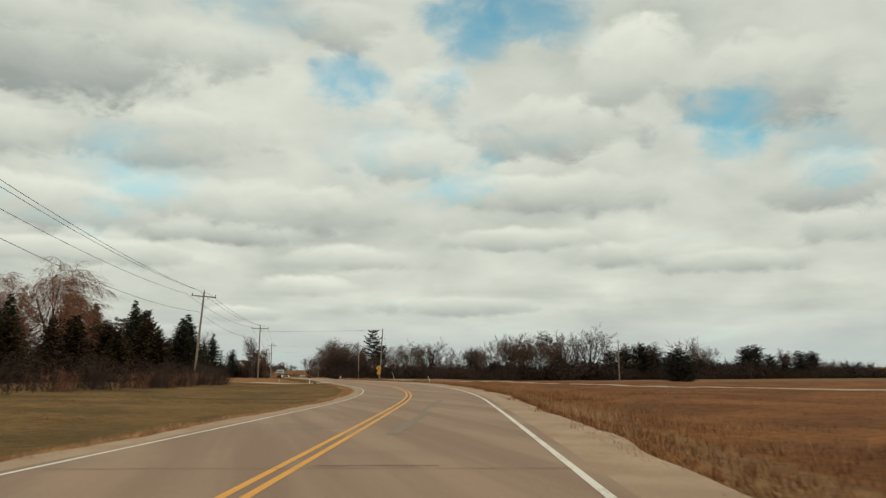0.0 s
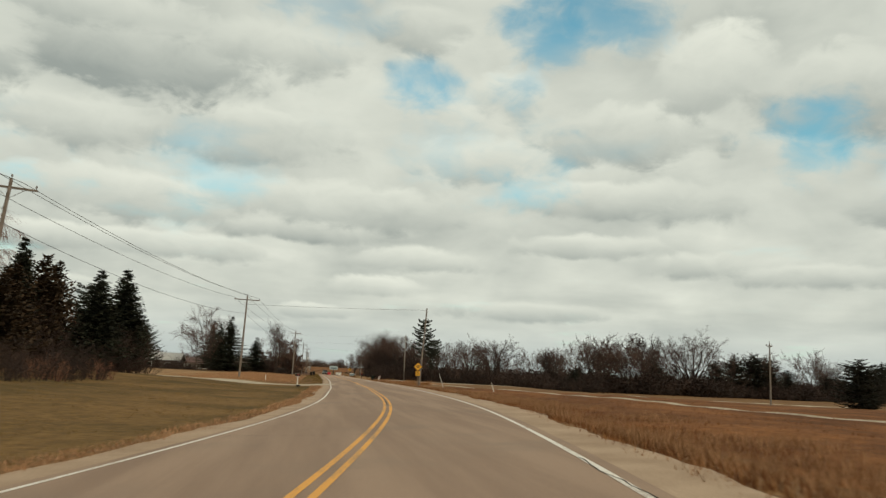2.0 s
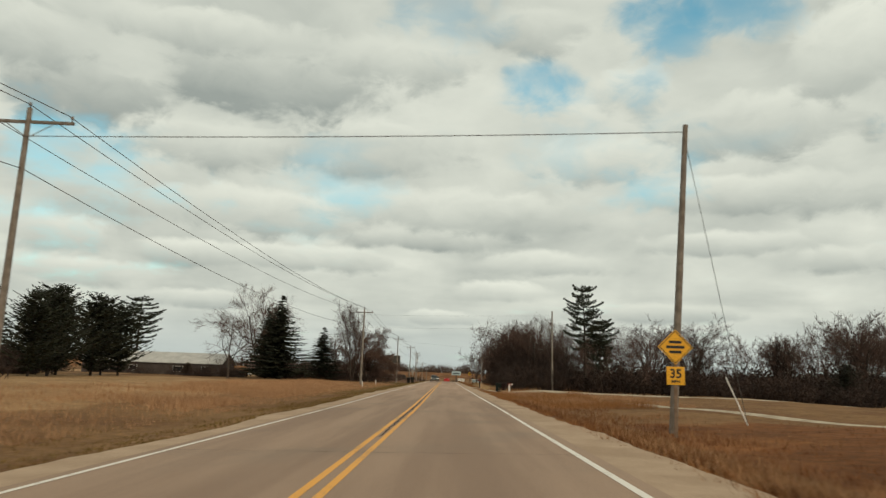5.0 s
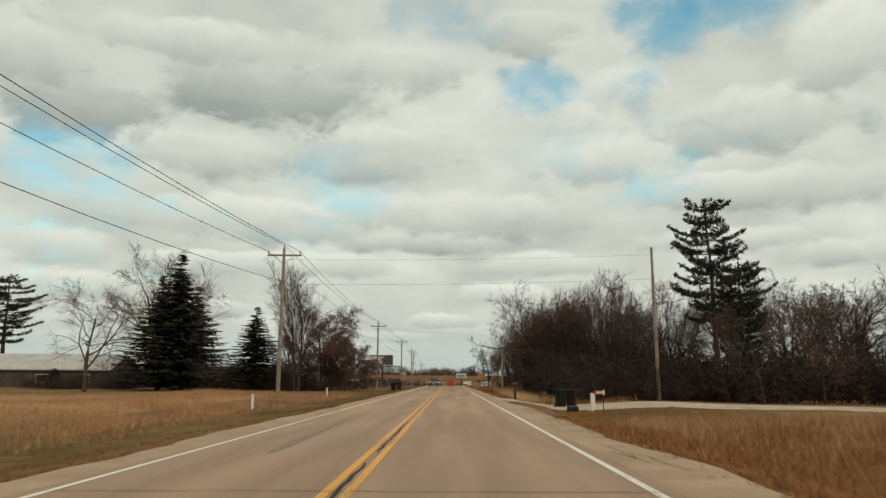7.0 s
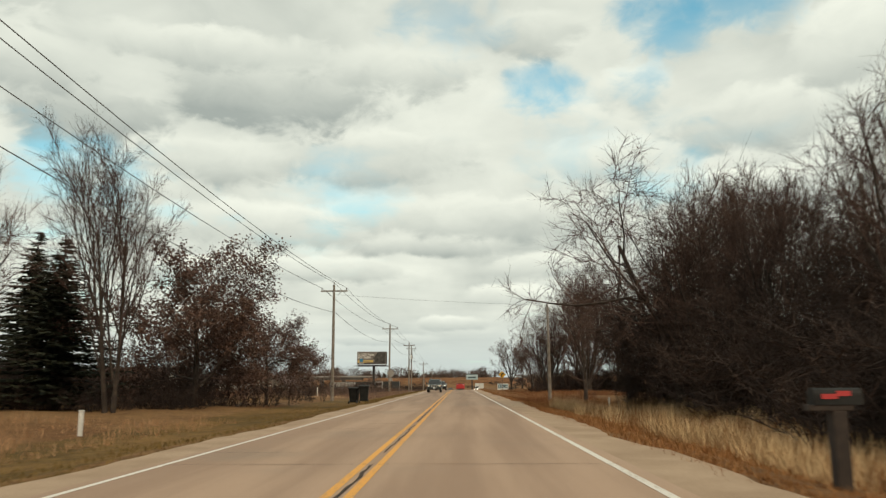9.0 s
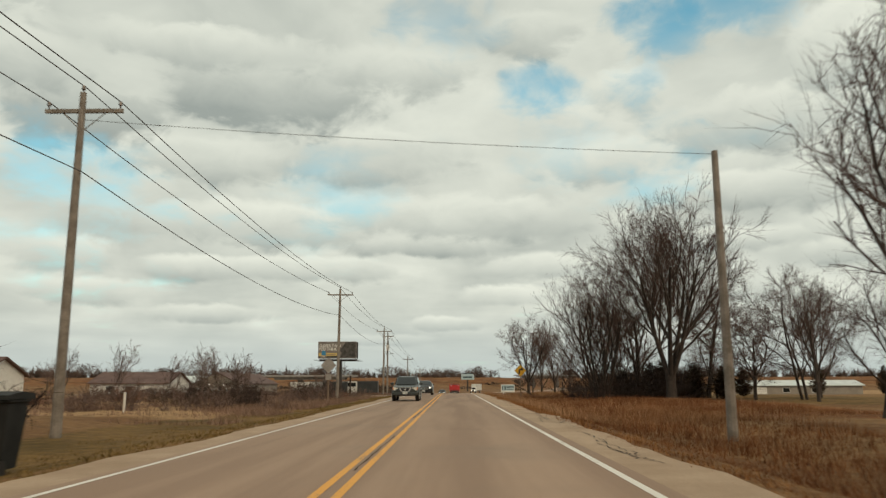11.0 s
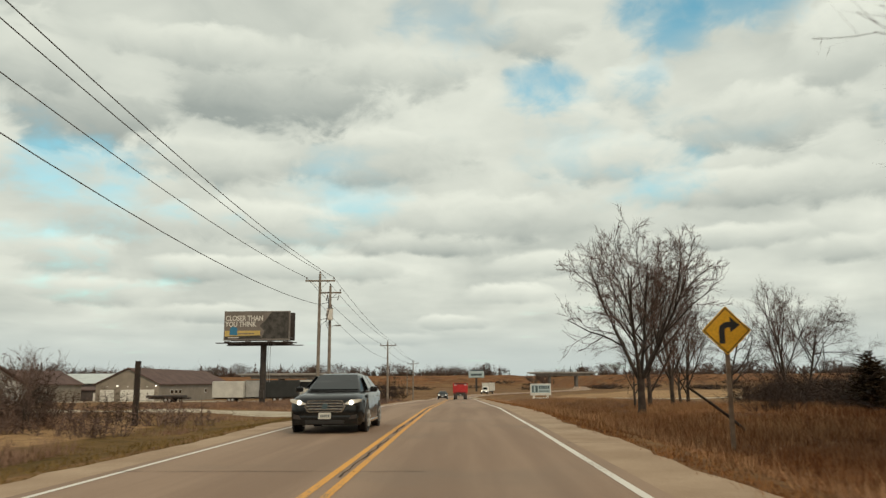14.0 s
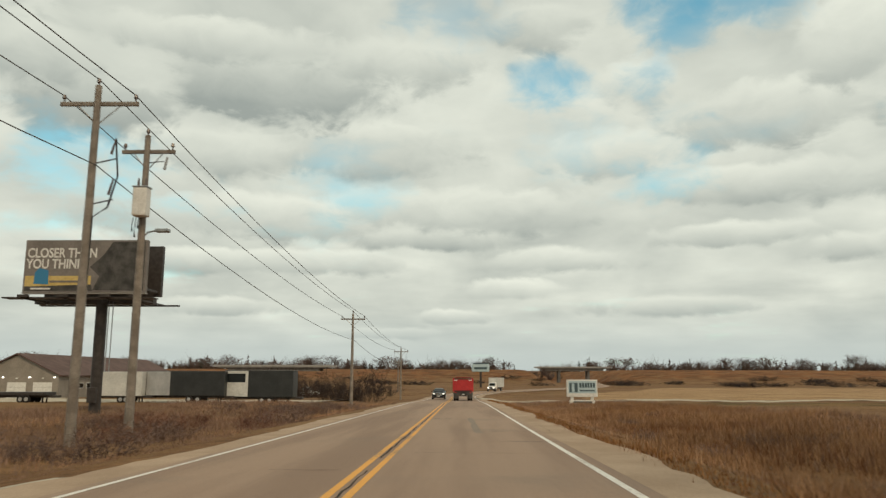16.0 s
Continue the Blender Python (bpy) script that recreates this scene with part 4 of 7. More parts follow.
# the wood on the other side
for name, x, y, size, turn in (("pine", 23.3, 277.5, 1.04, 0), ("low_pine", 25.9, 279, 1.0, 70), ("scraggy", 13.4, 309, 1.15, 200), ("scraggy", 12.4, 305.5, 1.25, 140), ("upright_a", 15.9, 306, 1.0, 0), ("upright_a", 14.5, 297.5, 0.80, 0), ("broad_b", 20.8, 303, 0.95, 90), ("upright_b", 17.0, 292.0, 0.88, 10), ("broad_a", 19.0, 286.0, 0.5, 50), ("broad_b", 22.5, 287, 0.8, 30), ("upright_a", 12.5, 304, 0.82, 200), ("broad_a", 15, 312, 0.7, 140), ("upright_b", 11.8, 331, 0.74, 0), ("upright_a", 17.5, 338, 0.7, 100), ("broad_b", 13.5, 322, 0.6, 33), ("upright_a", 25, 293, 0.75, 300), ("broad_a", 29, 286, 0.8, 210), ("scraggy", 25, 273, 0.75, 110), ("scraggy", 31, 276, 0.5, 10), ("scraggy", 39, 285, 1.0, 70), ("upright_b", 24, 312, 0.9, 120), ("broad_b", 33, 300, 0.85, 250), ("broad_a", 20, 349, 0.5, 20), ("upright_b", 21, 344, 0.6, 80), ("scraggy", 20, 328, 0.9, 190)):
    plant(T[name], x, y, size, turn, "", "roadside wood")
for x, y, size, wide in ((12.4, 306, 1.3, 0.6), (13.2, 300, 1.12, 0.6), (15.9, 306, 1.35, 0.62), (18.0, 299, 1.2, 0.6), (19.5, 293, 1.0, 0.62), (22.5, 297, 1.2, 0.6), (11.0, 309, 1.0, 0.6), (16.5, 297, 1.1, 0.6), (20.5, 301, 1.3, 0.62), (14.8, 295.5, 0.95, 0.6), (18.8, 296.5, 1.15, 0.6), (21.5, 293, 1.0, 0.6), (12.6, 297, 0.6, 1), (14.6, 290, 0.55, 1), (16.3, 293.5, 0.65, 1), (17.6, 289.5, 0.55, 1), (21, 290, 0.6, 1), (15, 302, 0.7, 1), (18, 305, 0.75, 1), (23.5, 301, 0.7, 1), (13.6, 310, 0.75, 1)):
    plant(T["vine"], x, y, size, 50 * x, "", "undergrowth of the roadside wood", wide=wide / size)
for k in range(16):
    plant(T["thicket_a"], random.uniform(11.5, 22), random.uniform(275, 287), random.uniform(0.7, 1.15), random.uniform(0, 360), "", "undergrowth of the roadside wood", wide=1.3)
for k in range(74):
    f = random.random()
    plant(T["thicket_a" if k % 4 else "thicket_b"], random.uniform(11.6, 14.0) + 16 * random.random() ** 1.5, 281 + 46 * f * random.uniform(0.4, 1), random.uniform(0.75, 1.2), random.uniform(0, 360), "", "undergrowth of the roadside wood")
dense_wood = random.Random(5)
for k in range(22):
    plant(T["thicket_a"], dense_wood.uniform(15, 34), dense_wood.uniform(280, 298), dense_wood.uniform(0.75, 1.15), dense_wood.uniform(0, 360), "", "undergrowth of the roadside wood", wide=1.3)
for k in range(80):
    plant(T["far_brush"], random.uniform(15, 75), random.uniform(274, 300), random.uniform(0.8, 1.3), random.uniform(0, 360), "", "undergrowth of the roadside wood")

# the line of trees behind the field
for name, x, y, tall in (("far_a", 60, 311, 11.5), ("far_b", 68, 314, 13), ("far_a", 74, 316, 11), ("far_a", 81, 319, 15), ("far_a", 87, 321, 17), ("far_a", 94, 324, 18), ("far_a", 102, 327, 17), ("far_b", 109, 334, 21.5), ("far_a", 114, 331, 17.5), ("far_cedar", 70, 288, 7), ("far_a", 151, 345, 15), ("far_b", 158, 349, 17), ("far_a", 165, 351, 16), ("far_a", 172, 353, 16.5), ("far_a", 200, 364, 19), ("far_cedar", 239, 378, 17), ("far_cedar", 246, 382, 19), ("far_cedar", 255, 386, 14), ("far_a", 272, 389, 15), ("far_cedar", 287, 396, 16)):
    plant(T[name], x, y, tall / (10.0 if name == "far_cedar" else 14.0), 37 * x, "", "trees behind the field", wide=1.0)
for x, y, tall, wide in ((41, 305, 16, 1.1), (50, 309, 17, 1.2), (70, 312, 16.5, 0.9), (88, 316, 18.5, 1.1), (99, 320, 20, 1.0), (110, 324, 19, 0.9), (130, 333, 26, 1.15), (205, 362, 20, 1.1)):
    plant(T["round"], x, y, tall / 11.9, 71 * x, "tall bare spreading tree behind the field", "trees behind the field", wide=wide)
plant(T["far_cedar"], 84.5, 316, 0.78, 0, "dense dark rounded evergreen before bare trees", "trees behind the field", wide=1.3)
for x, y, tall in ((45, 300, 8), (51, 306, 8), (38, 296, 10), (56, 318, 10), (48, 315, 9), (77, 330, 13), (98, 336, 15), (120, 345, 15), (125, 340, 12), (180, 362, 12), (190, 366, 11), (212, 372, 11), (300, 401, 15), (326, 411, 11), (351, 420, 11), (230, 380, 9)):
    plant(T["far_a" if x % 3 else "far_b"], x, y, tall / 15.0, 53 * x, "", "trees behind the field", wide=1.0)
for k in range(176):
    f = k / 175
    x = 34 + 330 * f + random.uniform(-4, 4)
    dense = 1.75 + 0.55 * math.sin(x * 0.085 + 0.6) * math.sin(x * 0.031 + 0.3)
    plant(T["far_brush"], x, 296 + 0.37 * (x - 30) + random.uniform(-9, 12), dense * random.uniform(0.75, 1.25), random.uniform(0, 360), "", "undergrowth behind the field", wide=1.35)
for k in range(22):
    x = random.choice((74, 110, 150, 160, 168, 176, 205, 262, 295)) + random.uniform(-7, 7)
    plant(T["far_cedar"], x, 298 + 0.37 * (x - 30) + random.uniform(-4, 8), random.uniform(0.5, 1.0), random.uniform(0, 360), "", "trees behind the field", wide=1.5)
for x, y, size in ((87, 190, 0.88), (93, 195, 0.72), (141, 338, 1.35), (152, 345, 1.5), (162, 346, 1.7), (171, 351, 1.55), (182, 356, 1.2), (205, 364, 1.1), (212, 366, 1.0), (240, 376, 1.75), (250, 382, 1.85), (262, 386, 1.35), (276, 392, 1.4), (290, 396, 1.6), (303, 402, 1.6), (112, 326, 1.1), (70, 289, 0.7)):
    plant(T["far_pine"], x, y, size, 61 * x, "", "evergreens behind the field", wide=1.45 if y < 200 else 1.15)

# before the sign for the bend
for name, x, y, size, turn in (("dense", 21.2, 386, 1.2, 0), ("fan", 15.6, 389.5, 0.82, 150), ("upright_a", 17.2, 394, 0.8, 140), ("vase", 21.5, 400, 0.9, 110), ("broad_a", 26.5, 392, 0.95, 100), ("upright_b", 29.8, 376, 0.62, 0), ("broad_b", 32, 383, 0.82, 0), ("scraggy", 28.4, 385, 0.75, 210), ("upright_b", 36, 389, 0.8, 70), ("scraggy", 33, 397, 0.9, 20), ("scraggy", 30.6, 391, 0.5, 0), ("scraggy", 26.3, 389, 0.55, 70), ("round", 11.8, 422.5, 1.08, 40), ("upright_b", 14.8, 433, 0.68, 0), ("scraggy", 13.2, 430.5, 0.5, 30), ("upright_b", 17.2, 436, 0.68, 60), ("scraggy", 19.1, 441, 0.62, 30), ("upright_b", 20.6, 444, 0.6, 200), ("upright_b", 30, 447, 0.72, 90), ("broad_a", 34, 452, 0.7, 20), ("scraggy", 24.5, 445, 0.78, 0), ("broad_b", 44, 440, 0.7, 0)):
    plant(T[name], x, y, size, turn, "", "trees by the sign", wide=1.3 if name == "vase" else 0.86 if name == "round" else 1.0)
for x, y, size in ((22.8, 390, 0.8), (14.4, 388, 0.7), (18.2, 393, 0.95), (17.5, 418, 0.5), (15.8, 395, 1.0), (20.2, 392.5, 1.1), (21.6, 389.5, 0.9), (24.2, 393, 1.0), (19.4, 389.6, 0.75), (25.4, 396, 0.9)):
    plant(T["thicket_a"], x, y, size, 30 * x, "", "bushes by the sign", wide=1.35)
for x, y, size in ((26.5, 387.5, 0.32), (19.2, 397, 0.3), (21.4, 394, 0.36), (24.8, 391, 0.34), (31, 395, 0.3), (22.5, 394, 0.38), (18.6, 406, 0.26), (20.6, 415, 0.28)):
    plant(T["cedar"], x, y, size, 70 * x, "dark rounded evergreen bush on the grass", "bushes by the sign", wide=1.5)
for x, y, size in ((27.4, 447, 0.6), (26.6, 443, 0.62), (25.8, 439, 0.6), (25.0, 435, 0.64), (24.4, 431, 0.62), (23.9, 427, 0.66), (23.7, 423.4, 0.68), (24.4, 420, 0.7), (26.6, 419, 0.72), (29.2, 421, 0.74), (29.5, 447, 0.62), (29.4, 440, 0.66), (28.6, 433, 0.7), (27.8, 427, 0.74), (31.8, 424, 0.74), (33.5, 434, 0.74), (32.6, 443, 0.7), (35.2, 428, 0.76), (22.4, 418.6, 0.5)):
    plant(T["thicket_a"], x, y, size, 47 * x + 13 * y, "", "hedge of dark brush behind the verge", wide=1.75)
tagged(part("leaning_stake", tubed([(8.07, 400.89, 1.12), (9.0, 401.95, 0.66), (9.9, 403.0, 0.2), (11.0, 404.25, -0.45)], [0.035, 0.04, 0.045, 0.05], 8), M["bark"], None), "dark leaning dead branch stuck in tall grass", "branch")
for k in range(10):
    plant(T["cedar"], 60 + 14 * k + random.uniform(-5, 5), 470 + random.uniform(-10, 20), random.uniform(0.4, 0.8), 40 * k, "", "far evergreens")

# brush on the open side before the billboard
for k in range(52):
    plant(T[("thicket_tan", "thicket_tan", "thicket_b", "thicket_tan", "thicket_red")[k % 5]], -9.5 - 28 * random.random() ** 1.4, random.uniform(352, 412), random.uniform(0.35, 0.85), random.uniform(0, 360), "", "brush in the rough grass", wide=1.4)
for k in range(30):
    plant(T[("thicket_red", "thicket_tan", "thicket_tan")[k % 3]], -6.6 - 9 * random.random(), random.uniform(433, 486), random.uniform(0.2, 0.42), random.uniform(0, 360), "", "low brush below the billboard", wide=2.0)
for k in range(14):
    plant(T["thicket_tan"], 7.5 + 9 * random.random(), random.uniform(424, 470), random.uniform(0.14, 0.24), random.uniform(0, 360), "", "low brush on the verge", wide=1.8)
for x, y, size, wide in ((-11.5, 364, 0.62, 1.0), (-13.5, 370, 0.5, 1.1), (-19, 372, 0.55, 1.3), (-24, 378, 0.6, 1.4), (-16, 381, 0.45, 1.2), (-29, 384, 0.6, 1.3)):
    plant(T["thicket_b"], x, y, size, 77 * x, "dark maroon leafless shrub in rough grass", "brush in the rough grass", wide=wide)
for k in range(9):
    plant(T["sapling"], -26 - 7 * k + random.uniform(-3, 3), 412 + random.uniform(-8, 14), random.uniform(0.8, 1.2), 70 * k, "", "saplings in the rough grass")
for x, y, size in ((-12.5, 404, 0.5), (-15, 409, 0.55), (-17, 384, 0.65), (-18.6, 386, 0.8), (-20.5, 383, 0.7), (-22.5, 388, 0.85), (-26, 390, 0.8)):
    plant(T["sapling"], x, y, size, 90 * x, "", "saplings in the rough grass")
for x, y, size in ((-18, 385, 0.6), (-20.5, 386, 0.65), (-23, 388, 0.6), (-13.5, 406, 0.62), (-15.5, 408, 0.75), (-17.2, 410, 0.7), (-12.0, 410, 0.5), (-19, 412, 0.6)):
    plant(T["thicket_b"], x, y, size, 90 * x, "", "brush in the rough grass")

# the far skyline
def skyline():
    """Far woods all round, too small to pick apart."""
    rng = np.random.default_rng(5)
    wood = Wood()
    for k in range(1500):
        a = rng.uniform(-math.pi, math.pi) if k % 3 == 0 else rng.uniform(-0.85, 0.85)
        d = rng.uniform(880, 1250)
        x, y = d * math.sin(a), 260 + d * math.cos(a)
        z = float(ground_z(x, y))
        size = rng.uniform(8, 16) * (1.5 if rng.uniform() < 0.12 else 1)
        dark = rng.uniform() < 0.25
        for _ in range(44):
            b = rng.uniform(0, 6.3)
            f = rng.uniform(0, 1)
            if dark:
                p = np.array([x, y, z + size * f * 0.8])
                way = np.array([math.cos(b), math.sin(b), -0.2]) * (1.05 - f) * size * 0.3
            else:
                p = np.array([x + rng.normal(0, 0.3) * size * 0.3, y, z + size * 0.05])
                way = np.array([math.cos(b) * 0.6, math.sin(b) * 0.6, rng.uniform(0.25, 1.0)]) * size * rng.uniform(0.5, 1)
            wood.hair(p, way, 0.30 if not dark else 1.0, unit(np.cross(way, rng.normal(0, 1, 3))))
    # no real haze here: the wood's own colour is paled instead
    tagged(new("distant_woods", wood.mesh("distant_woods", M["hazed_twig"])), "bare woods along the flat horizon, coloured paler for haze", "woods", kind="stuff")


skyline()
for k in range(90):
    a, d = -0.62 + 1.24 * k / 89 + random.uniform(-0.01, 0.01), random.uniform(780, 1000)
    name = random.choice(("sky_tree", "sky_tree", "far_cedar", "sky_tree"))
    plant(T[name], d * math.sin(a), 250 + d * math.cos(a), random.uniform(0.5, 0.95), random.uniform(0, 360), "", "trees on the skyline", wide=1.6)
for k in range(56):
    plant(T["far_brush"], random.uniform(-190, 330), random.uniform(730, 840), random.uniform(0.4, 0.75), random.uniform(0, 360), "", "brush below the motorway bank", wide=3.6)
for k in range(14):
    plant(T[("thicket_b", "thicket_a")[k % 2]], random.uniform(-34, -12), random.uniform(520, 640), random.uniform(0.8, 1.3), random.uniform(0, 360), "", "brush by the junction", wide=1.3)

# ---------------------------------------------------------------- the power line


def power_pole(x, y, height, lean=0.0, arm=2.4, turn=0.0, name="utility_pole", label="weathered wooden utility pole with a crossarm", base=None):
    z = float(ground_z(x, y)) if base is None else base
    top = thing(name, pose(x, y, z, 0, lean, turn), label, "utility pole", "roadside power line")
    part("shaft", tubed([(0, 0, -0.4), (0, 0, 1.2), (0, 0, height * 0.5), (0, 0, height)], [0.165, 0.155, 0.135, 0.10], 10), M["pole"], top)
    if arm:
        part("crossarm", boxed(-arm / 2, arm / 2, 0.10, 0.20, height - 0.62, height - 0.49, bevel=0.01), M["pole"], top)
        for s in (-1, 1):
            part("brace", tubed([(s * arm * 0.27, 0.15, height - 0.62), (0, 0.10, height - 1.25)], [0.02, 0.02], 5), M["steel"], top)
        for s in (-arm / 2 + 0.1, arm / 2 - 0.1):
            part("insulator", tubed([(s, 0.15, height - 0.49), (s, 0.15, height - 0.40), (s, 0.15, height - 0.36), (s, 0.15, height - 0.25)], [0.02, 0.03, 0.07, 0.05], 8), M["porcelain"], top)
        part("insulator", tubed([(0, 0, height), (0, 0, height + 0.08), (0, 0, height + 0.12), (0, 0, height + 0.24)], [0.02, 0.03, 0.07, 0.05], 8), M["porcelain"], top)
    return top


def wire(points_list, name="overhead_wire", label="dark overhead wire sagging between two poles", sag=0.012, r=0.017):
    for a, b in zip(points_list, points_list[1:]):
        a, b = Vector(a), Vector(b)
        n, pts = 12, []
        for k in range(n + 1):
            f = k / n
            p = a.lerp(b, f)
            p.z -= (b - a).length * sag * 4 * f * (1 - f)
            pts.append(p)
        tagged(part(name, tubed(pts, [r] * (n + 1), 6), M["wire"], None), label, "wire", "roadside power line")


POLES = ((-52, -40, 12.4), (-34.5, 50, 12.4), (-25.3, 117.5, 11.9), (-16.5, 185.5, 12.0), (-11.4, 271.4, 11.4), (-10.3, 338.1, 10.7), (-9.75, 390, 10.8), (-10.0, 442.3, 11.15), (-9.1, 494.6, 9.0), (-8.5, 548, 8.4), (-14, 610, 8.0))
ARMS = (3.0, 3.0, 3.1, 3.7, 2.6, 2.5, 2.5, 2.5, 2.4, 2.4, 2.4)
ends = []
for k, (x, y, h) in enumerate(POLES):
    power_pole(x, y, h, lean=(0, 0, 3.9, 0.8, 0.2, 0, 0.6, 0.2, 0, 0, 0)[k], arm=ARMS[k])
    ends.append((x, y, float(ground_z(x, y)) + h))
for side, drop in ((-1, -0.25), (1, -0.25), (0, 0.24)):
    wire([(x + side * (wide / 2 - 0.1), y + 0.15, z + drop) for (x, y, z), wide in zip(ends, ARMS)])
wire([(x + 0.15, y, z - 2.6) for x, y, z in ends], sag=0.016)

power_pole(9.75, 184.1, 11.9, lean=3.2, arm=0, name="stub_pole", label="leaning wooden guy pole beside the road")
power_pole(17.8, 275.5, 12.2, lean=-0.8, arm=0, label="bare wooden utility pole at the edge of the wood")
power_pole(9.7, 338.4, 8.9, arm=0, name="stub_pole", label="bare wooden pole by the wood")
power_pole(21.1, 303.3, 11.6, arm=0, name="stub_pole", label="bare wooden pole in the wood")
power_pole(73.0, 194, 10.8, arm=1.2, name="field_pole", label="pale wooden pole out in the field")
power_pole(-9.6, 445.4, 10.5, arm=1.9, label="wooden utility pole with transformer and lamp arm")

# ---------------------------------------------------------------- drives and marks on the road


DRIVES = []


def off_drives(pts):
    """Drops the points that lie on a drive."""
    keep = np.ones(len(pts), bool)
    for a, b, half in DRIVES:
        d = b - a
        f = np.clip(((pts - a) @ d) / (d @ d), 0, 1)
        keep &= np.hypot(*(pts - a - f[:, None] * d).T) > half
    return pts[keep]


def lane(name, points, wide, mat, label, category, lift=0.05, kind="structure"):
    """A narrow drive through points, laid on the ground with some depth."""
    rng = np.random.default_rng(len(points) * 13 + int(abs(points[0][1])))
    pts = [np.array(p, float) for p in points]
    path = []
    for a, b in zip(pts, pts[1:]):
        n = max(2, int(np.linalg.norm(b - a) / 1.2))
        path += [a + (b - a) * k / n for k in range(n)]
    path.append(pts[-1])
    for k in range(len(path) - 1):
        half = wide / 2 if np.isscalar(wide) else np.interp(k / (len(path) - 1), np.linspace(0, 1, len(wide)), wide) / 2
        DRIVES.append((path[k], path[k + 1], half))
    verts, faces = [], []
    for k, p in enumerate(path):
        w = unit(np.append(path[min(k + 1, len(path) - 1)] - path[max(k - 1, 0)], 0))
        side = np.array([w[1], -w[0]])
        half = wide / 2 if np.isscalar(wide) else np.interp(k / (len(path) - 1), np.linspace(0, 1, len(wide)), wide) / 2
        for s in (-1, -0.5, 0, 0.5, 1):
            q = p + side * s * (half + (rng.uniform(-0.12, 0.12) if abs(s) == 1 else 0))
            z = max(float(ground_z(*q)) + lift + 0.02 * (1 - s * s) - (0.09 if abs(s) == 1 else 0), float(road_h(q[0] - float(middle(q[1])), q[1])) - 0.035 if abs(q[0]) < 5.0 and q[1] > 150 else -9)
            verts.append((q[0], q[1], z))
    for k in range(len(path) - 1):
        for j in range(4):
            a = k * 5 + j
            faces.append((a, a + 1, a + 6, a + 5))
    return tagged(new(name, mesh_of(name, verts, faces, mat)), label, category, kind=kind)


lane("pavement_drive_west", [(-3.4, 160), (-7, 160.5), (-11, 161.5), (-20, 166), (-30, 168.5), (-60, 172)], (11, 7.0, 4.2, 3.6, 3.4), M["drive"], "pale gravel house drive", "driveway")
lane("pavement_drive_east", [(4.75, 268.2), (6.0, 268.4), (8.5, 268.6), (14, 267.2), (26, 262), (60, 247), (120, 228)], (12.5, 8.5, 6.0, 4.4, 4.2, 4, 4), M["drive"], "pale gravel house drive", "driveway")
lane("pavement_field_path", [(14, 226), (18, 205), (26, 180), (29, 155), (31, 120), (34, 90), (60, 60)], 0.85, M["drive"], "pale farm track beside the field", "path", lift=0.08)
lane("pavement_yard", [(-3.4, 424), (-7, 424), (-14, 425), (-28, 428), (-60, 437)], (15, 9, 6, 5.5, 5.5), M["drive"], "pale gravel yard entrance", "driveway")
lane("pavement_lot", [(-14, 515), (-45, 518), (-95, 530)], 26, M["drive"], "pale gravel yard before the sheds", "yard", lift=0.10)
lane("pavement_side_road", [(3.9, 536), (12, 537), (30, 538), (70, 545), (160, 560)], (12, 6, 5.5, 5.5), M["drive"], "pale side road", "side road", lift=0.12)


def crack(points, wide, mat, name="tar_seam", label="dark sealed crack across the asphalt"):
    verts, faces = [], []
    for k, (s, y) in enumerate(points):
        a, b = points[max(k - 1, 0)], points[min(k + 1, len(points) - 1)]
        ds, dy = b[0] - a[0], b[1] - a[1]
        l = math.hypot(ds, dy) + 1e-6
        w = wide * random.uniform(0.5, 1.3) / 2
        for sg in (-1, 1):
            x, yb = on_road(s + sg * w * dy / l, y - sg * w * ds / l)
            verts.append((x, yb, float(road_h(s + sg * w * dy / l, y)) + 0.0065))
    for k in range(len(points) - 1):
        faces.append((2 * k, 2 * k + 1, 2 * k + 3, 2 * k + 2))
    return tagged(new(name, mesh_of(name, verts, faces, mat)), label, "road crack", kind="structure")


def wander(s0, y0, s1, y1, n=9, jit=0.05):
    return [(s0 + (s1 - s0) * k / n + random.uniform(-jit, jit), y0 + (y1 - y0) * k / n + random.uniform(-jit, jit)) for k in range(n + 1)]


# the joint between the two yellow lines opens and closes along the road
y = -20.0
while y < 560:
    run = random.uniform(4, 16)
    if random.random() < (0.3 if y < 150 else 0.8):
        crack(wander(random.uniform(-0.02, 0.02), y, random.uniform(-0.02, 0.02), y + run, int(run * 2), 0.025), random.uniform(0.03, 0.06), M["tar"], "centre_seam", "dark open seam between the yellow lines")
    y += run + random.uniform(0, 3)
for k in range(46):
    y = random.uniform(0, 520)
    kind = random.random()
    if kind < 0.45:
        s = random.choice((-3.3, -1.6, 0.3, 2.4, 3.9))
        crack(wander(s, y, s + random.uniform(0.7, 1.9), y + random.uniform(-0.1, 0.1), 8, 0.03), random.uniform(0.02, 0.04), M["tar"])
    elif kind < 0.75:
        crack(wander(3.95, y, 5.0, y + random.uniform(-0.2, 0.2), 7, 0.04), 0.026, M["tar"], "shoulder_crack", "dark crack across the shoulder")
    else:
        s = random.choice((4.0, 4.3, -3.8, -2.0))
        crack(wander(s, y, s + random.uniform(-0.3, 0.5), y + random.uniform(3, 8), 16, 0.06), random.uniform(0.012, 0.03), M["tar"], "shoulder_crack", "dark crack along the shoulder")
y = 4.0
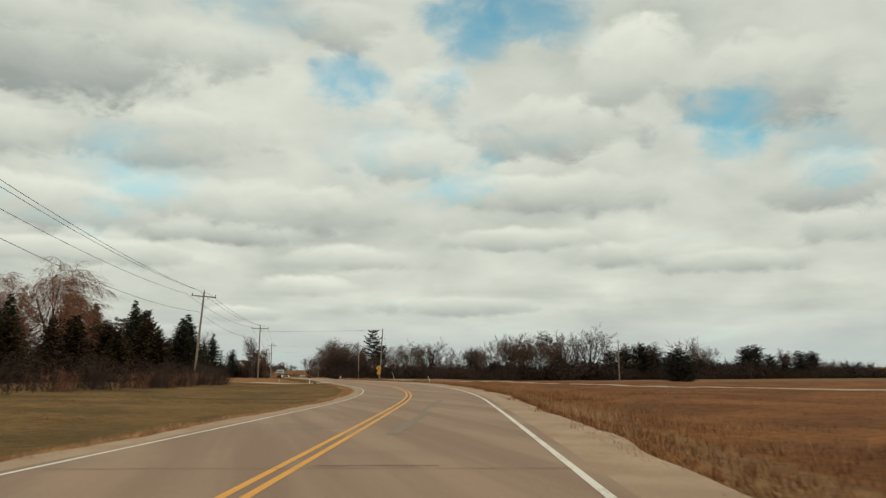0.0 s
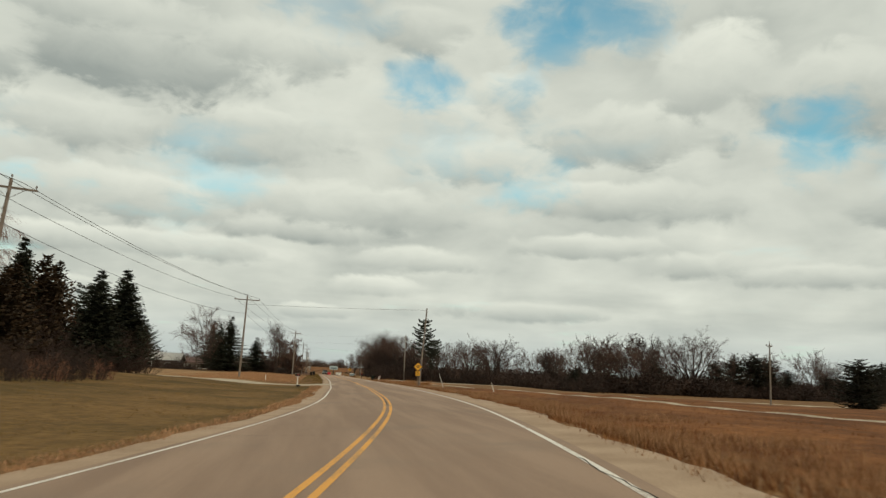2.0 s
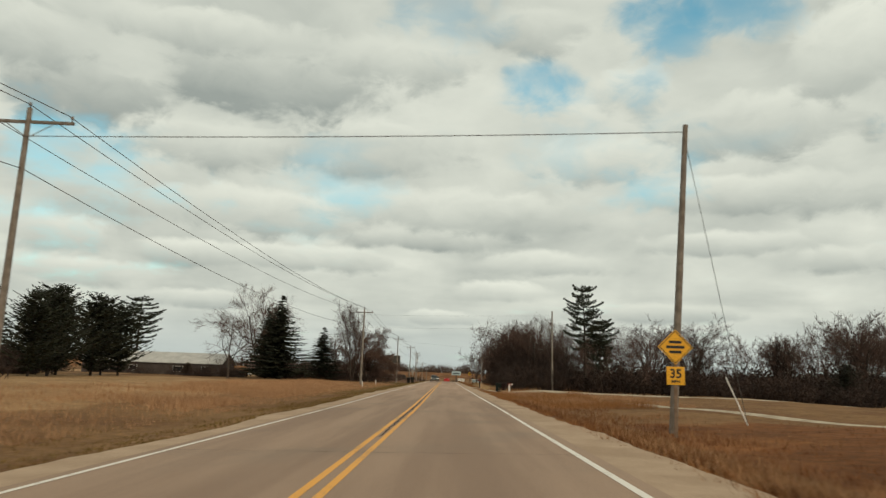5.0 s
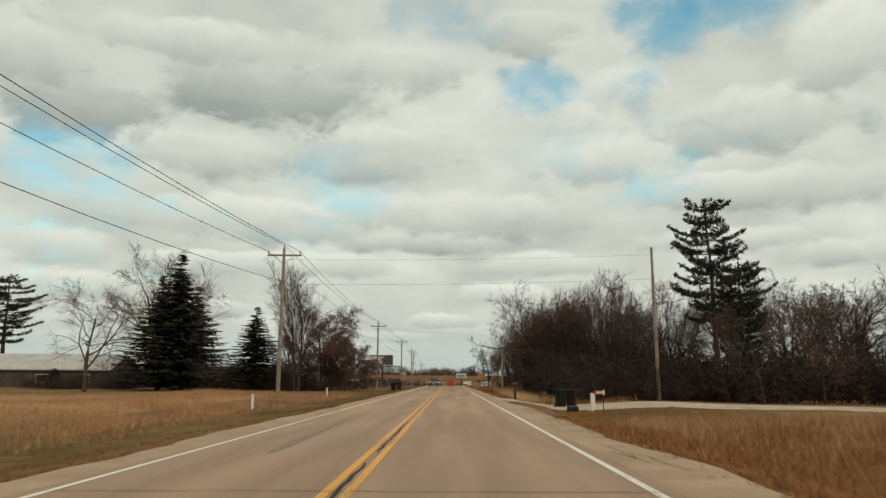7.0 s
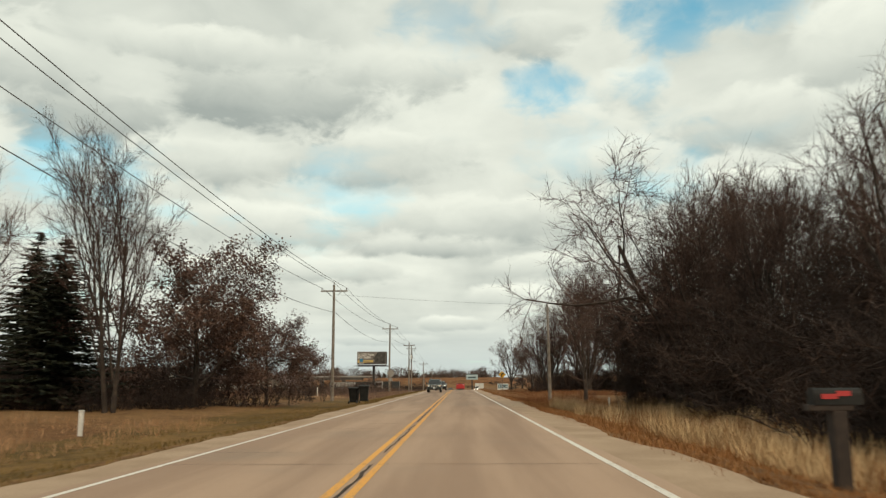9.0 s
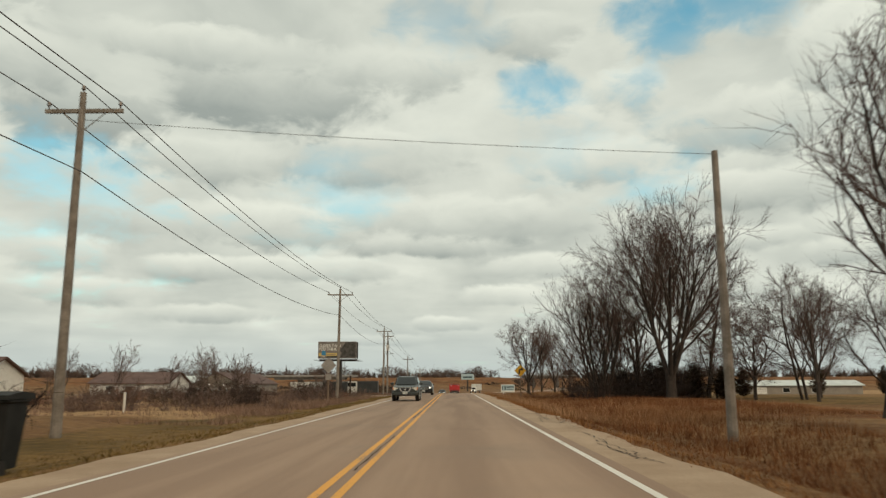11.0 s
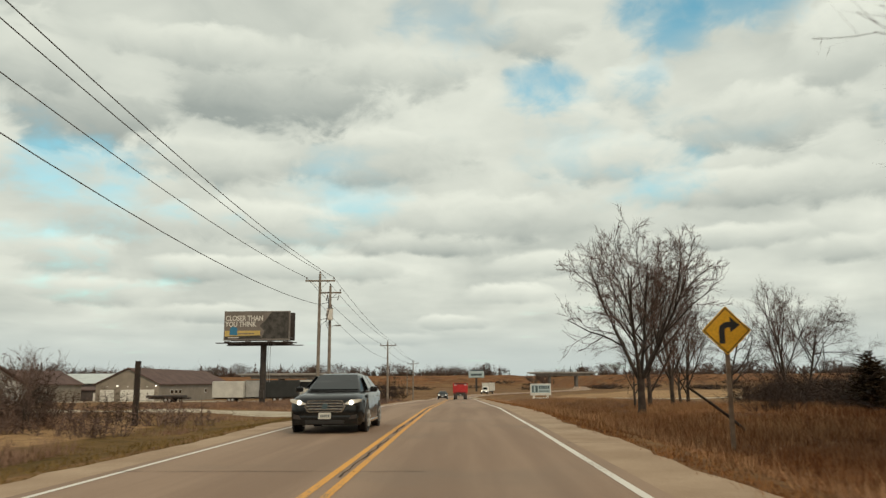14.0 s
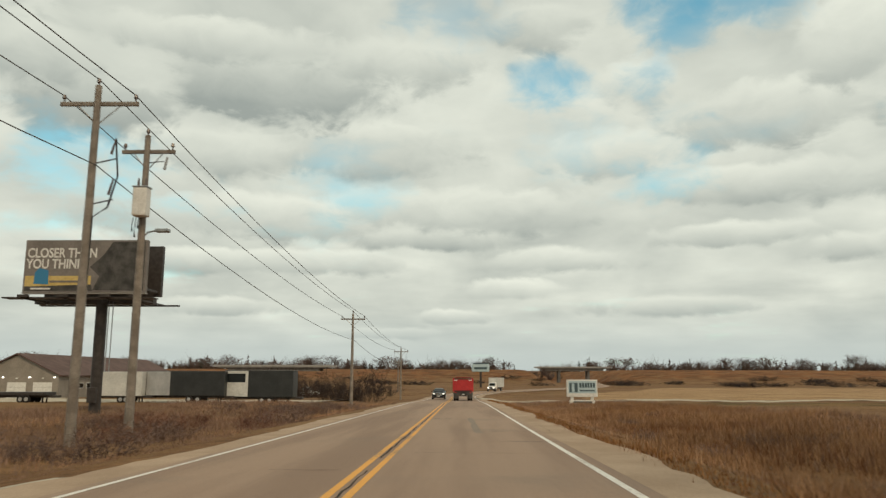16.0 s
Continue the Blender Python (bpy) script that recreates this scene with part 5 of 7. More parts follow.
while y < 520:
    a, b = random.choice(((-3.4, 3.9), (-3.4, 1.2), (-0.4, 5.0), (-3.4, -0.2), (1.0, 5.0)))
    skew = random.uniform(-0.25, 0.25)
    crack(wander(a, y, b, y + skew, 26, 0.035), random.uniform(0.016, 0.034), M["tar"], "cross_crack", "thin dark crack across the lanes")
    y += random.uniform(7, 15)
for s, y0, s1, y1, w in ((-1.9, 228, -2.0, 240, 0.2), (1.9, 455, 2.05, 443, 0.24), (1.2, 40, 1.8, 51, 0.3), (1.0, 30, 1.5, 40, 0.3)):
    crack(wander(s, y0, s1, y1, 10, 0.03), w, M["rubber_mark"], "tyre_mark", "faint dark tyre mark on the asphalt")

# the shoulder's edge crumbles before the drive, and wheels have worn a rut in the dirt
for k in range(44):
    y = random.uniform(222, 262) if k < 14 else random.uniform(325, 385)
    s = random.uniform(4.5, 5.1)
    crack(wander(s, y, s + random.uniform(-0.25, 0.25), y + random.uniform(1.5, 5), 18, 0.09), random.uniform(0.012, 0.03), M["tar"], "edge_crack", "ragged dark crack in the crumbling road edge")
for k in range(14):
    f = random.random()
    y = 235 + 8.5 * f
    s = 4.95 + random.uniform(-0.3, 0.25)
    along = random.random() < 0.5
    crack(wander(s, y, s + (random.uniform(-0.05, 0.15) if along else random.uniform(0.25, 0.5)), y + (random.uniform(0.5, 1.5) if along else random.uniform(-0.2, 0.2)), 6, 0.05), random.uniform(0.018, 0.035), M["tar"], "edge_crack", "ragged dark crack in the crumbling road edge")
M["dirt"] = material("bare_dirt", mottled((0.135, 0.085, 0.055), (0.22, 0.15, 0.10), 0.9), 0.95, bump=0.02, spec=0.15)
strip("pavement_rut", 4.95, 5.85, 244, 264, -0.03, M["dirt"], "worn dirt rut along the shoulder", "dirt rut", across=2, step=0.8, ragged=0.22)

# ---------------------------------------------------------------- signs, boxes, bins


def on(x, y, turn=0.0):
    return pose(x, y, float(ground_z(x, y)), 0, 0, turn)


def diamond(bm, side, y0, y1, z, round_off=0.06):
    r = side / math.sqrt(2)
    c = round_off
    pts = [(c, r - c), (r - c, c), (r, 0), (r - c, -c), (c, -r + c), (0, -r), (-c, -r + c), (-r + c, -c), (-r, 0), (-r + c, c), (-c, r - c), (0, r)]
    pts = [(p * 0.985 if abs(p) == r else p, q * 0.985 if abs(q) == r else q) for p, q in pts]
    return prism(bm, [(p, z + q) for p, q in pts], "y", y0, y1)


def words(text, size, m, mat, parent, name="lettering", label=""):
    curve = bpy.data.curves.new(name, "FONT")
    curve.body, curve.size, curve.align_x, curve.align_y, curve.extrude = text, size, "CENTER", "CENTER", 0.004
    curve.offset = size * 0.022
    tmp = bpy.data.objects.new(name, curve)
    me = bpy.data.meshes.new_from_object(tmp)
    bpy.data.objects.remove(tmp)
    me.materials.clear()
    me.materials.append(mat)
    ob = hang(new(name, me), parent)
    ob.matrix_basis = m
    return tagged(ob, label)


def warning_sign(x, y, z, side, label, legend, turn=0.0, post="steel", back=False, plate=""):
    g = float(ground_z(x, y))
    top = thing("road_sign", pose(x, y, g, 0, 0, turn), label, "road sign")
    part("post", boxed(-0.055, 0.055, 0.02, 0.09, -0.3, z - g + side * 0.4, bevel=0.008), M[post], top)
    part("panel", diamond(bmesh.new(), side, 0.0, 0.012, z - g), M["yellow_sign"] if not back else M["sign_back"], top)
    front = -0.008
    zc = z - g
    if legend == "turn":
        part("border", ring_diamond(side, zc, front), M["black"], top)
        part("arrow", turn_arrow(zc, side, front), M["black"], top, "black turn arrow")
    elif legend == "bars":
        part("border", ring_diamond(side, zc, front), M["black"], top)
        for dz, w in ((0.17, 0.42), (0.0, 0.62), (-0.17, 0.42)):
            part("legend_bar", boxed(-w / 2, w / 2, front, 0.002, zc + dz - 0.045, zc + dz + 0.045), M["black"], top)
    if plate:
        part("plate", boxed(-0.31, 0.31, -0.004, 0.01, zc - side * 0.78 - 0.62, zc - side * 0.78, bevel=0.003), M["yellow_sign"], top, "yellow advisory speed plate")
        words(plate, 0.42, pose(0, front, zc - side * 0.78 - 0.25, 90, 0, 0), M["black"], top, "number", "black advisory speed")
        words("MPH", 0.15, pose(0, front, zc - side * 0.78 - 0.51, 90, 0, 0), M["black"], top)
    if back:
        part("plate", boxed(-0.22, 0.22, 0.0, 0.012, zc - side * 0.78 - 0.42, zc - side * 0.78), M["sign_back"], top)
    return top


def ring_diamond(side, z, y):
    bm = bmesh.new()
    r0, r1 = side / math.sqrt(2) * 0.93, side / math.sqrt(2) * 0.88
    for k in range(4):
        a, b = k * math.pi / 2, (k + 1) * math.pi / 2
        quad = [(r * math.cos(t), z + r * math.sin(t)) for r, t in ((r0, a), (r0, b), (r1, b), (r1, a))]
        prism(bm, quad, "y", y, 0.002)
    return bm


def turn_arrow(z, side, y):
    """Up, then bent to the right, with a head."""
    k = side / 0.914
    pts = [(-0.20, -0.34), (-0.20, 0.02), (-0.17, 0.12), (-0.08, 0.20), (0.04, 0.23), (0.10, 0.23), (0.10, 0.36), (0.36, 0.15), (0.10, -0.05), (0.10, 0.08), (0.02, 0.08), (-0.03, 0.05), (-0.05, 0.0), (-0.05, -0.34)]
    return prism(bmesh.new(), [(p * k, z + q * k) for p, q in pts], "y", y, 0.002)


warning_sign(9.2, 181.8, 2.62, 0.86, "yellow diamond warning sign with a speed plate", "bars", plate="35", post="wood")
warning_sign(8.7, 399.1, 2.56, 0.914, "yellow diamond road sign with a black turn arrow", "turn", post="wood")
warning_sign(-8.1, 374.3, 2.62, 0.86, "diamond road sign seen from its bare metal back", "", post="wood", back=True)


def small_post(x, y, h, w, mat, name, label, lean=0.0, turn=0.0, top_cap=True):
    top = thing(name, on(x, y) @ pose(0, 0, 0, 0, lean, turn), label, "marker post")
    part("shaft", boxed(-w / 2, w / 2, -w * 0.35, w * 0.35, -0.2, h, bevel=w * 0.12), M[mat], top)
    if top_cap:
        part("cap", boxed(-w * 0.56, w * 0.56, -w * 0.41, w * 0.41, h, h + 0.04, bevel=0.01), M[mat], top)
    return top


small_post(10.0, 261.4, 1.05, 0.27, "white", "utility_pedestal", "white plastic utility pedestal by the drive")
small_post(-12.2, 177, 0.75, 0.11, "white", "marker_post", "white utility marker post in the grass")
small_post(-9.6, 257.0, 0.78, 0.13, "white", "marker_post", "white utility marker post in the grass")
small_post(-11.0, 292.0, 0.8, 0.14, "white", "marker_post", "white utility marker post in the grass")
small_post(-14.2, 352.0, 0.9, 0.10, "white", "marker_post", "white utility marker post in the grass")
small_post(16.8, 165.0, 1.15, 0.07, "white", "marker_post", "white stake leaning over in the field", lean=-18)
small_post(-11.0, 409, 2.5, 0.2, "dark_wood", "wooden_stub", "short dark wooden stub post", top_cap=False)
small_post(11.2, 318, 0.7, 0.10, "white", "marker_post", "white utility marker post in the grass")


def mailbox(parent, x, y, z, length, mat):
    """A box with an arched top, its door towards the road and a flag."""
    r = 0.105
    pts = [(-r, 0), (r, 0), (r, 0.13)] + [(r * math.cos(a), 0.13 + r * math.sin(a)) for a in np.linspace(0.3, math.pi - 0.3, 6)] + [(-r, 0.13)]
    body = part("box", prismed([(y + p, z + q) for p, q in pts], "x", x - length / 2, x + length / 2), mat, parent)
    side = 1 if x < 0 else -1
    door = [(y + p * 1.06, z - 0.008 + q * 1.05) for p, q in pts]
    part("door", prismed(door, "x", x + side * (length / 2), x + side * (length / 2 + 0.015)), mat, body)
    part("flag", boxed(x - 0.03, x + 0.16, y - r - 0.012, y - r - 0.004, z + 0.12, z + 0.19), M["red"], body, "red flag")
    return body


M["red"] = material("red_plastic", lambda n, w: (0.42, 0.03, 0.03), 0.5)
M["plate_red"] = material("dark_red_plate", mottled((0.20, 0.018, 0.018), (0.27, 0.03, 0.028), 3.0), 0.6)
M["bin_green"] = material("dark_green_plastic", mottled((0.005, 0.009, 0.007), (0.009, 0.014, 0.011), 3.0), 0.85, spec=0.2)
M["bin_brown"] = material("dark_maroon_plastic", mottled((0.016, 0.007, 0.007), (0.026, 0.012, 0.011), 3.0), 0.85, spec=0.2)
M["bin_black"] = material("black_plastic", mottled((0.011, 0.012, 0.012), (0.022, 0.022, 0.021), 3.0), 0.7, spec=0.25)

two = thing("mailbox_stand", on(-7.5, 158.3), "two black mailboxes on white wooden posts", "mailbox")
for py in (-0.37, 0.37):
    part("post", boxed(-0.06, 0.06, py - 0.06, py + 0.06, -0.3, 0.98, bevel=0.008), M["white"], two)
part("shelf", boxed(-0.24, 0.24, -0.52, 0.52, 0.98, 1.02, bevel=0.006), M["white"], two)
mailbox(two, -0.02, -0.24, 1.02, 0.56, M["bin_black"])
mailbox(two, -0.02, 0.22, 1.02, 0.56, M["bin_black"])

single = thing("mailbox_stand", on(6.65, 277.6), "dark mailbox with a red strip on a wooden post", "mailbox")
part("post", boxed(-0.10, 0.10, -0.10, 0.10, -0.3, 1.08, bevel=0.01), M["dark_wood"], single)
part("arm", boxed(-0.42, 0.20, -0.09, 0.09, 1.08, 1.16, bevel=0.008), M["dark_wood"], single)
mailbox(single, 0.0, 0.0, 1.16, 0.66, M["bin_black"])
part("number_strip", boxed(-0.24, -0.02, -0.12, -0.11, 1.24, 1.31), M["red"], single, "small red number strip")


def wheeled_bin(x, y, mat, label, turn=0.0, big=1.0):
    top = thing("wheeled_bin", on(x, y, turn) @ Matrix.Diagonal((big, big, big, 1)), label, "trash bin")
    bm = bmesh.new()
    rings = []
    for z, a, b in ((0.10, 0.24, 0.28), (0.55, 0.28, 0.33), (0.98, 0.31, 0.37), (1.0, 0.34, 0.40), (1.03, 0.34, 0.40)):
        rings.append([bm.verts.new((p * a, q * b, z)) for p, q in ((-1, -0.8), (-0.8, -1), (0.8, -1), (1, -0.8), (1, 0.8), (0.8, 1), (-0.8, 1), (-1, 0.8))])
    for a, b in zip(rings, rings[1:]):
        for s in range(8):
            bm.faces.new((a[s], a[(s + 1) % 8], b[(s + 1) % 8], b[s]))
    bm.faces.new(rings[0][::-1])
    bm.faces.new(rings[-1])
    part("bin_body", bm, mat, top)
    part("lid", prismed([(-0.42, 1.035), (0.42, 1.035), (0.40, 1.09), (0.0, 1.14), (-0.40, 1.11)], "x", -0.35, 0.35), mat, top)
    part("handle", tubed([(-0.28, 0.46, 1.0), (0.28, 0.46, 1.0)], [0.02, 0.02], 6), mat, top)
    for s in (-1, 1):
        part("wheel", tubed([(s * 0.24, 0.30, 0.12), (s * 0.30, 0.30, 0.12)], [0.12, 0.12], 12), M["black"], top)
    return top


wheeled_bin(8.9, 267.3, M["bin_green"], "dark green wheeled trash bin beside the drive", 10, 1.12)
wheeled_bin(9.7, 267.9, M["bin_brown"], "dark maroon wheeled trash bin beside the drive", -15, 1.10)
wheeled_bin(-6.1, 327.8, M["bin_black"], "black wheeled trash bin at the road edge", 185, 1.2)
wheeled_bin(-6.95, 328.3, M["bin_black"], "second black wheeled bin beside another at the road edge", 172, 1.15)

num = thing("address_sign", on(9.9, 258.8), "small red address plate on a thin post", "address sign")
part("post", boxed(0.20, 0.25, -0.02, 0.02, -0.2, 1.3), M["dark_steel"], num)
part("plate", boxed(-0.3, 0.3, -0.03, -0.01, 1.0, 1.27, bevel=0.004), M["plate_red"], num)
part("edge_strip", boxed(0.22, 0.303, -0.034, -0.0305, 0.997, 1.273), M["white"], num, "white strip at the plate's edge")
for k in range(5):
    part("number_bar", boxed(-0.2 + k * 0.09, -0.14 + k * 0.09, -0.036, -0.03, 1.07, 1.2), M["white"], num)

pipe = thing("culvert_pipe", on(8.7, 260.6, 70) @ Matrix.Diagonal((0.75, 0.75, 0.75, 1)), "black culvert pipe end in the verge", "culvert")
bm = bmesh.new()
rings = []
for yy_, r in ((-0.35, 0.24), (0.5, 0.24), (0.5, 0.20), (-0.34, 0.20)):
    rings.append([bm.verts.new((r * math.cos(a), yy_, 0.18 + r * math.sin(a))) for a in np.linspace(0, 2 * math.pi, 17)[:-1]])
for a, b in zip(rings, rings[1:] + rings[:1]):
    for s in range(16):
        bm.faces.new((a[s], a[(s + 1) % 16], b[(s + 1) % 16], b[s]))
part("pipe", bm, M["bin_black"], pipe)
pipe2 = copy_thing(pipe, on(-7.2, 150.0, 100) @ Matrix.Diagonal((0.6, 0.6, 0.6, 1)))
tagged(pipe2, "black culvert pipe end at the lawn's edge")

# guy wires and spans across the road
GX = float(ground_z(9.75, 184.1))
wire([(10.4, 184.1, GX + 11.2), (14.2, 188.5, float(ground_z(14.2, 188.5)))], "guy_wire", "steel guy wire with a pale guard", sag=0.0, r=0.012)
guard = thing("guy_guard", on(14.2, 188.5) @ pose(0, 0, 0, -20, -17, 0), "pale plastic guard on a guy wire", "guy guard")
part("sleeve", tubed([(0, 0, -0.1), (0, 0, 2.2)], [0.035, 0.03], 6), M["white"], guard)
wire([(-16.4, 185.4, ends[3][2] - 1.25), (10.4, 184.1, GX + 11.6)], "span_wire", "span wire slung across the road", sag=0.004)
wire([(-11.3, 271.4, ends[4][2] - 0.9), (17.6, 275.5, float(ground_z(17.8, 275.5)) + 11.6)], "span_wire", "span wire slung across the road", sag=0.006, r=0.007)
wire([(-11.3, 271.4, ends[4][2] - 2.8), (17.6, 275.5, float(ground_z(17.8, 275.5)) + 9.6)], "span_wire", "span wire slung across the road", sag=0.006, r=0.007)
wire([(-10.2, 338.1, ends[5][2] - 0.9), (9.7, 338.4, float(ground_z(9.7, 338.4)) + 8.8)], "span_wire", "span wire slung across the road", sag=0.006, r=0.008)


def fit_out(x, y, h):
    """Transformer, fuses, cable loops and a lamp arm of the double pole."""
    g = float(ground_z(x, y))
    can = thing("pole_transformer", pose(x, y, g), "grey pole-mounted transformer can", "transformer")
    part("can", boxed(-0.2, 0.3, -0.52, -0.1, h - 3.0, h - 2.0, bevel=0.06), M["white"], can)
    part("lid", boxed(-0.22, 0.32, -0.54, -0.08, h - 2.0, h - 1.95, bevel=0.02), M["steel"], can)
    for dx in (-0.08, 0.18):
        part("bushing", tubed([(dx, -0.32, h - 1.95), (dx, -0.32, h - 1.65)], [0.05, 0.03], 7), M["porcelain"], can)
    part("bracket", boxed(-0.05, 0.15, -0.12, -0.06, h - 2.9, h - 2.1), M["dark_steel"], can)
    for dx, drop in ((-0.24, 3.5), (-0.14, 3.7), (-0.04, 3.4)):
        part("cable_end", tubed([(dx, -0.2, h - 3.0), (dx - 0.04, -0.2, h - drop + 0.2), (dx - 0.02, -0.2, h - drop)], [0.012, 0.014, 0.03], 6), M["black"], can)
    lamp = thing("street_lamp", pose(x, y, g), "small lamp on a curved pole arm", "street lamp")
    part("arm", tubed([(0, 0, h - 3.75), (0.22, 0, h - 3.5), (0.6, 0, h - 3.42)], [0.03, 0.03, 0.03], 6), M["steel"], lamp)
    part("head", boxed(0.5, 0.98, -0.12, 0.12, h - 3.5, h - 3.38, bevel=0.03), M["steel"], lamp)
    part("guard", tubed([(0.1, 0, h - 1.0), (0.62, 0, h - 0.95)], [0.02, 0.02], 5), M["dark_steel"], can)
    part("arrester", tubed([(0.66, 0, h - 1.25), (0.74, 0, h - 0.8)], [0.05, 0.04], 7), M["steel"], can)


fit_out(-9.6, 445.4, 10.5)
fuses = thing("fuse_cutout", pose(-10.0, 442.3, float(ground_z(-10, 442.3))), "fuse cutouts and cable loop on a pole", "fuse cutout")
for dz in (0.0, 1.3):
    part("bracket", tubed([(0.1, 0, 8.6 - dz), (0.75, 0, 8.75 - dz)], [0.025, 0.025], 5), M["dark_steel"], fuses)
    part("fuse", tubed([(0.6, 0, 8.9 - dz), (0.72, 0, 9.4 - dz)], [0.05, 0.03], 6), M["porcelain"], fuses)
part("cable", tubed([(0.72, 0, 9.4), (0.85, 0, 8.2), (0.6, 0, 7.2), (0.15, 0, 6.9), (0.12, 0, 4.0)], [0.03] * 5, 6), M["black"], fuses)

# ---------------------------------------------------------------- the billboard

M["poster_grey"] = material("poster_grey", mottled((0.16, 0.14, 0.125), (0.22, 0.195, 0.175), 0.8), 0.6)
M["poster_dark"] = material("poster_dark", mottled((0.022, 0.02, 0.018), (0.085, 0.078, 0.07), 1.6, 5.0), 0.6)
M["poster_yellow"] = material("poster_yellow", mottled((0.50, 0.36, 0.10), (0.62, 0.46, 0.16), 1.2), 0.6)
M["poster_blue"] = material("poster_blue", lambda n, w: (0.03, 0.18, 0.33), 0.6)
M["poster_white"] = material("poster_white", mottled((0.66, 0.65, 0.61), (0.78, 0.77, 0.73), 2.0), 0.6)


def billboard(x, y):
    g = float(ground_z(x, y))
    top = thing("billboard", pose(x, y, g), "double-sided roadside billboard on a single steel pole", "billboard")
    b = 6.05 - g
    part("pole", tubed([(0.45, 1.6, -0.3), (0.45, 1.6, b - 0.2)], [0.34, 0.34], 18), M["dark_steel"], top)
    part("beam", boxed(-3.6, 3.7, 1.3, 1.9, b - 0.55, b - 0.15), M["dark_steel"], top)
    face = part("panel", boxed(-3.7, 3.7, 0.0, 0.35, b, b + 3.2, bevel=0.03), M["poster_grey"], top)
    part("panel", boxed(-3.6, 3.75, 2.3, 2.65, b, b + 3.2, bevel=0.03), M["dark_steel"], top)
    for sx in (-3.7, -0.1, 3.5):
        part("strut", boxed(sx, sx + 0.12, 0.35, 2.3, b + 0.2, b + 0.35), M["dark_steel"], top)
    part("picture_area", prismed([(0.55, b + 0.16), (3.58, b + 0.12), (3.58, b + 3.08), (1.6, b + 3.08), (1.1, b + 2.3), (0.3, b + 1.55), (0.9, b + 1.0)], "y", -0.012, 0.0), M["poster_dark"], face)
    part("picture_area", prismed([(-3.58, b + 0.12), (0.55, b + 0.12), (0.4, b + 0.5), (-3.58, b + 0.38)], "y", -0.014, 0.0), M["poster_dark"], face)
    part("band", boxed(-3.58, 0.4, -0.010, 0.0, b + 0.38, b + 1.02), M["poster_yellow"], face)
    part("logo", prismed([(-3.05, b + 0.55), (-2.15, b + 0.5), (-2.2, b + 1.35), (-2.75, b + 1.5), (-3.0, b + 1.25)], "y", -0.022, 0.0), M["poster_blue"], face)
    part("caption_bar", boxed(-2.1, -0.3, -0.020, 0.0, b + 0.62, b + 0.74), M["poster_grey"], face)
    part("caption_bar", boxed(-3.2, -2.0, -0.024, 0.0, b + 0.2, b + 0.3), M["poster_white"], face)
    for text, z, xx in (("CLOSER THAN", 2.38, -1.42), ("YOU THINK", 1.72, -1.82)):
        ob = words(text, 0.80, pose(xx, -0.02, b + z, 90, 0, 0) @ Matrix.Diagonal((0.80, 1, 1, 1)), M["poster_white"], face)
    part("frame_edge", boxed(-3.74, 3.74, -0.03, 0.38, b - 0.05, b), M["sign_back"], face)
    for yy_ in (-0.75, -0.2, 3.4):
        part("catwalk", boxed(-4.3, 4.6, yy_ - 0.25, yy_ + 0.05, b - 0.42 - 0.1 * (yy_ > 0), b - 0.34 - 0.1 * (yy_ > 0)), M["dark_steel"], top)
    for sx in (-2.9, -0.6, 1.9, 3.6):
        part("bracket", boxed(sx, sx + 0.09, -1.0, 3.6, b - 0.50, b - 0.42), M["dark_steel"], top)
        part("flood_lamp", boxed(sx - 0.35, sx + 0.25, -1.25, -1.0, b - 0.38, b - 0.22, bevel=0.02), M["dark_steel"], top)
    part("ladder", boxed(1.0, 1.05, 1.3, 1.34, 2.5, b - 0.3), M["steel"], top)
    part("ladder", boxed(1.25, 1.30, 1.3, 1.34, 2.5, b - 0.3), M["steel"], top)
    part("meter_box", boxed(0.2, 0.7, 1.0, 1.3, 0.7, 1.6, bevel=0.02), M["dark_steel"], top)
    return top


billboard(-21.0, 464.4)

# ---------------------------------------------------------------- buildings

M["tan_siding"] = material("tan_metal_siding", mottled((0.235, 0.205, 0.170), (0.285, 0.250, 0.210), 0.7), 0.7)
M["brown_roof"] = material("brown_metal_roof", mottled((0.105, 0.066, 0.058), (0.145, 0.094, 0.082), 0.5), 0.85, spec=0.25)
M["pale_roof"] = material("pale_metal_roof", mottled((0.50, 0.54, 0.53), (0.62, 0.66, 0.64), 0.5), 0.5)
M["dark_siding"] = material("dark_siding", mottled((0.060, 0.048, 0.044), (0.085, 0.07, 0.064), 0.7), 0.7)
M["glass"] = material("dark_window_glass", lambda n, w: (0.015, 0.018, 0.02), 0.08)
M["grey_shingle"] = material("grey_shingles", mottled((0.40, 0.40, 0.385), (0.50, 0.50, 0.48), 0.8), 0.85)


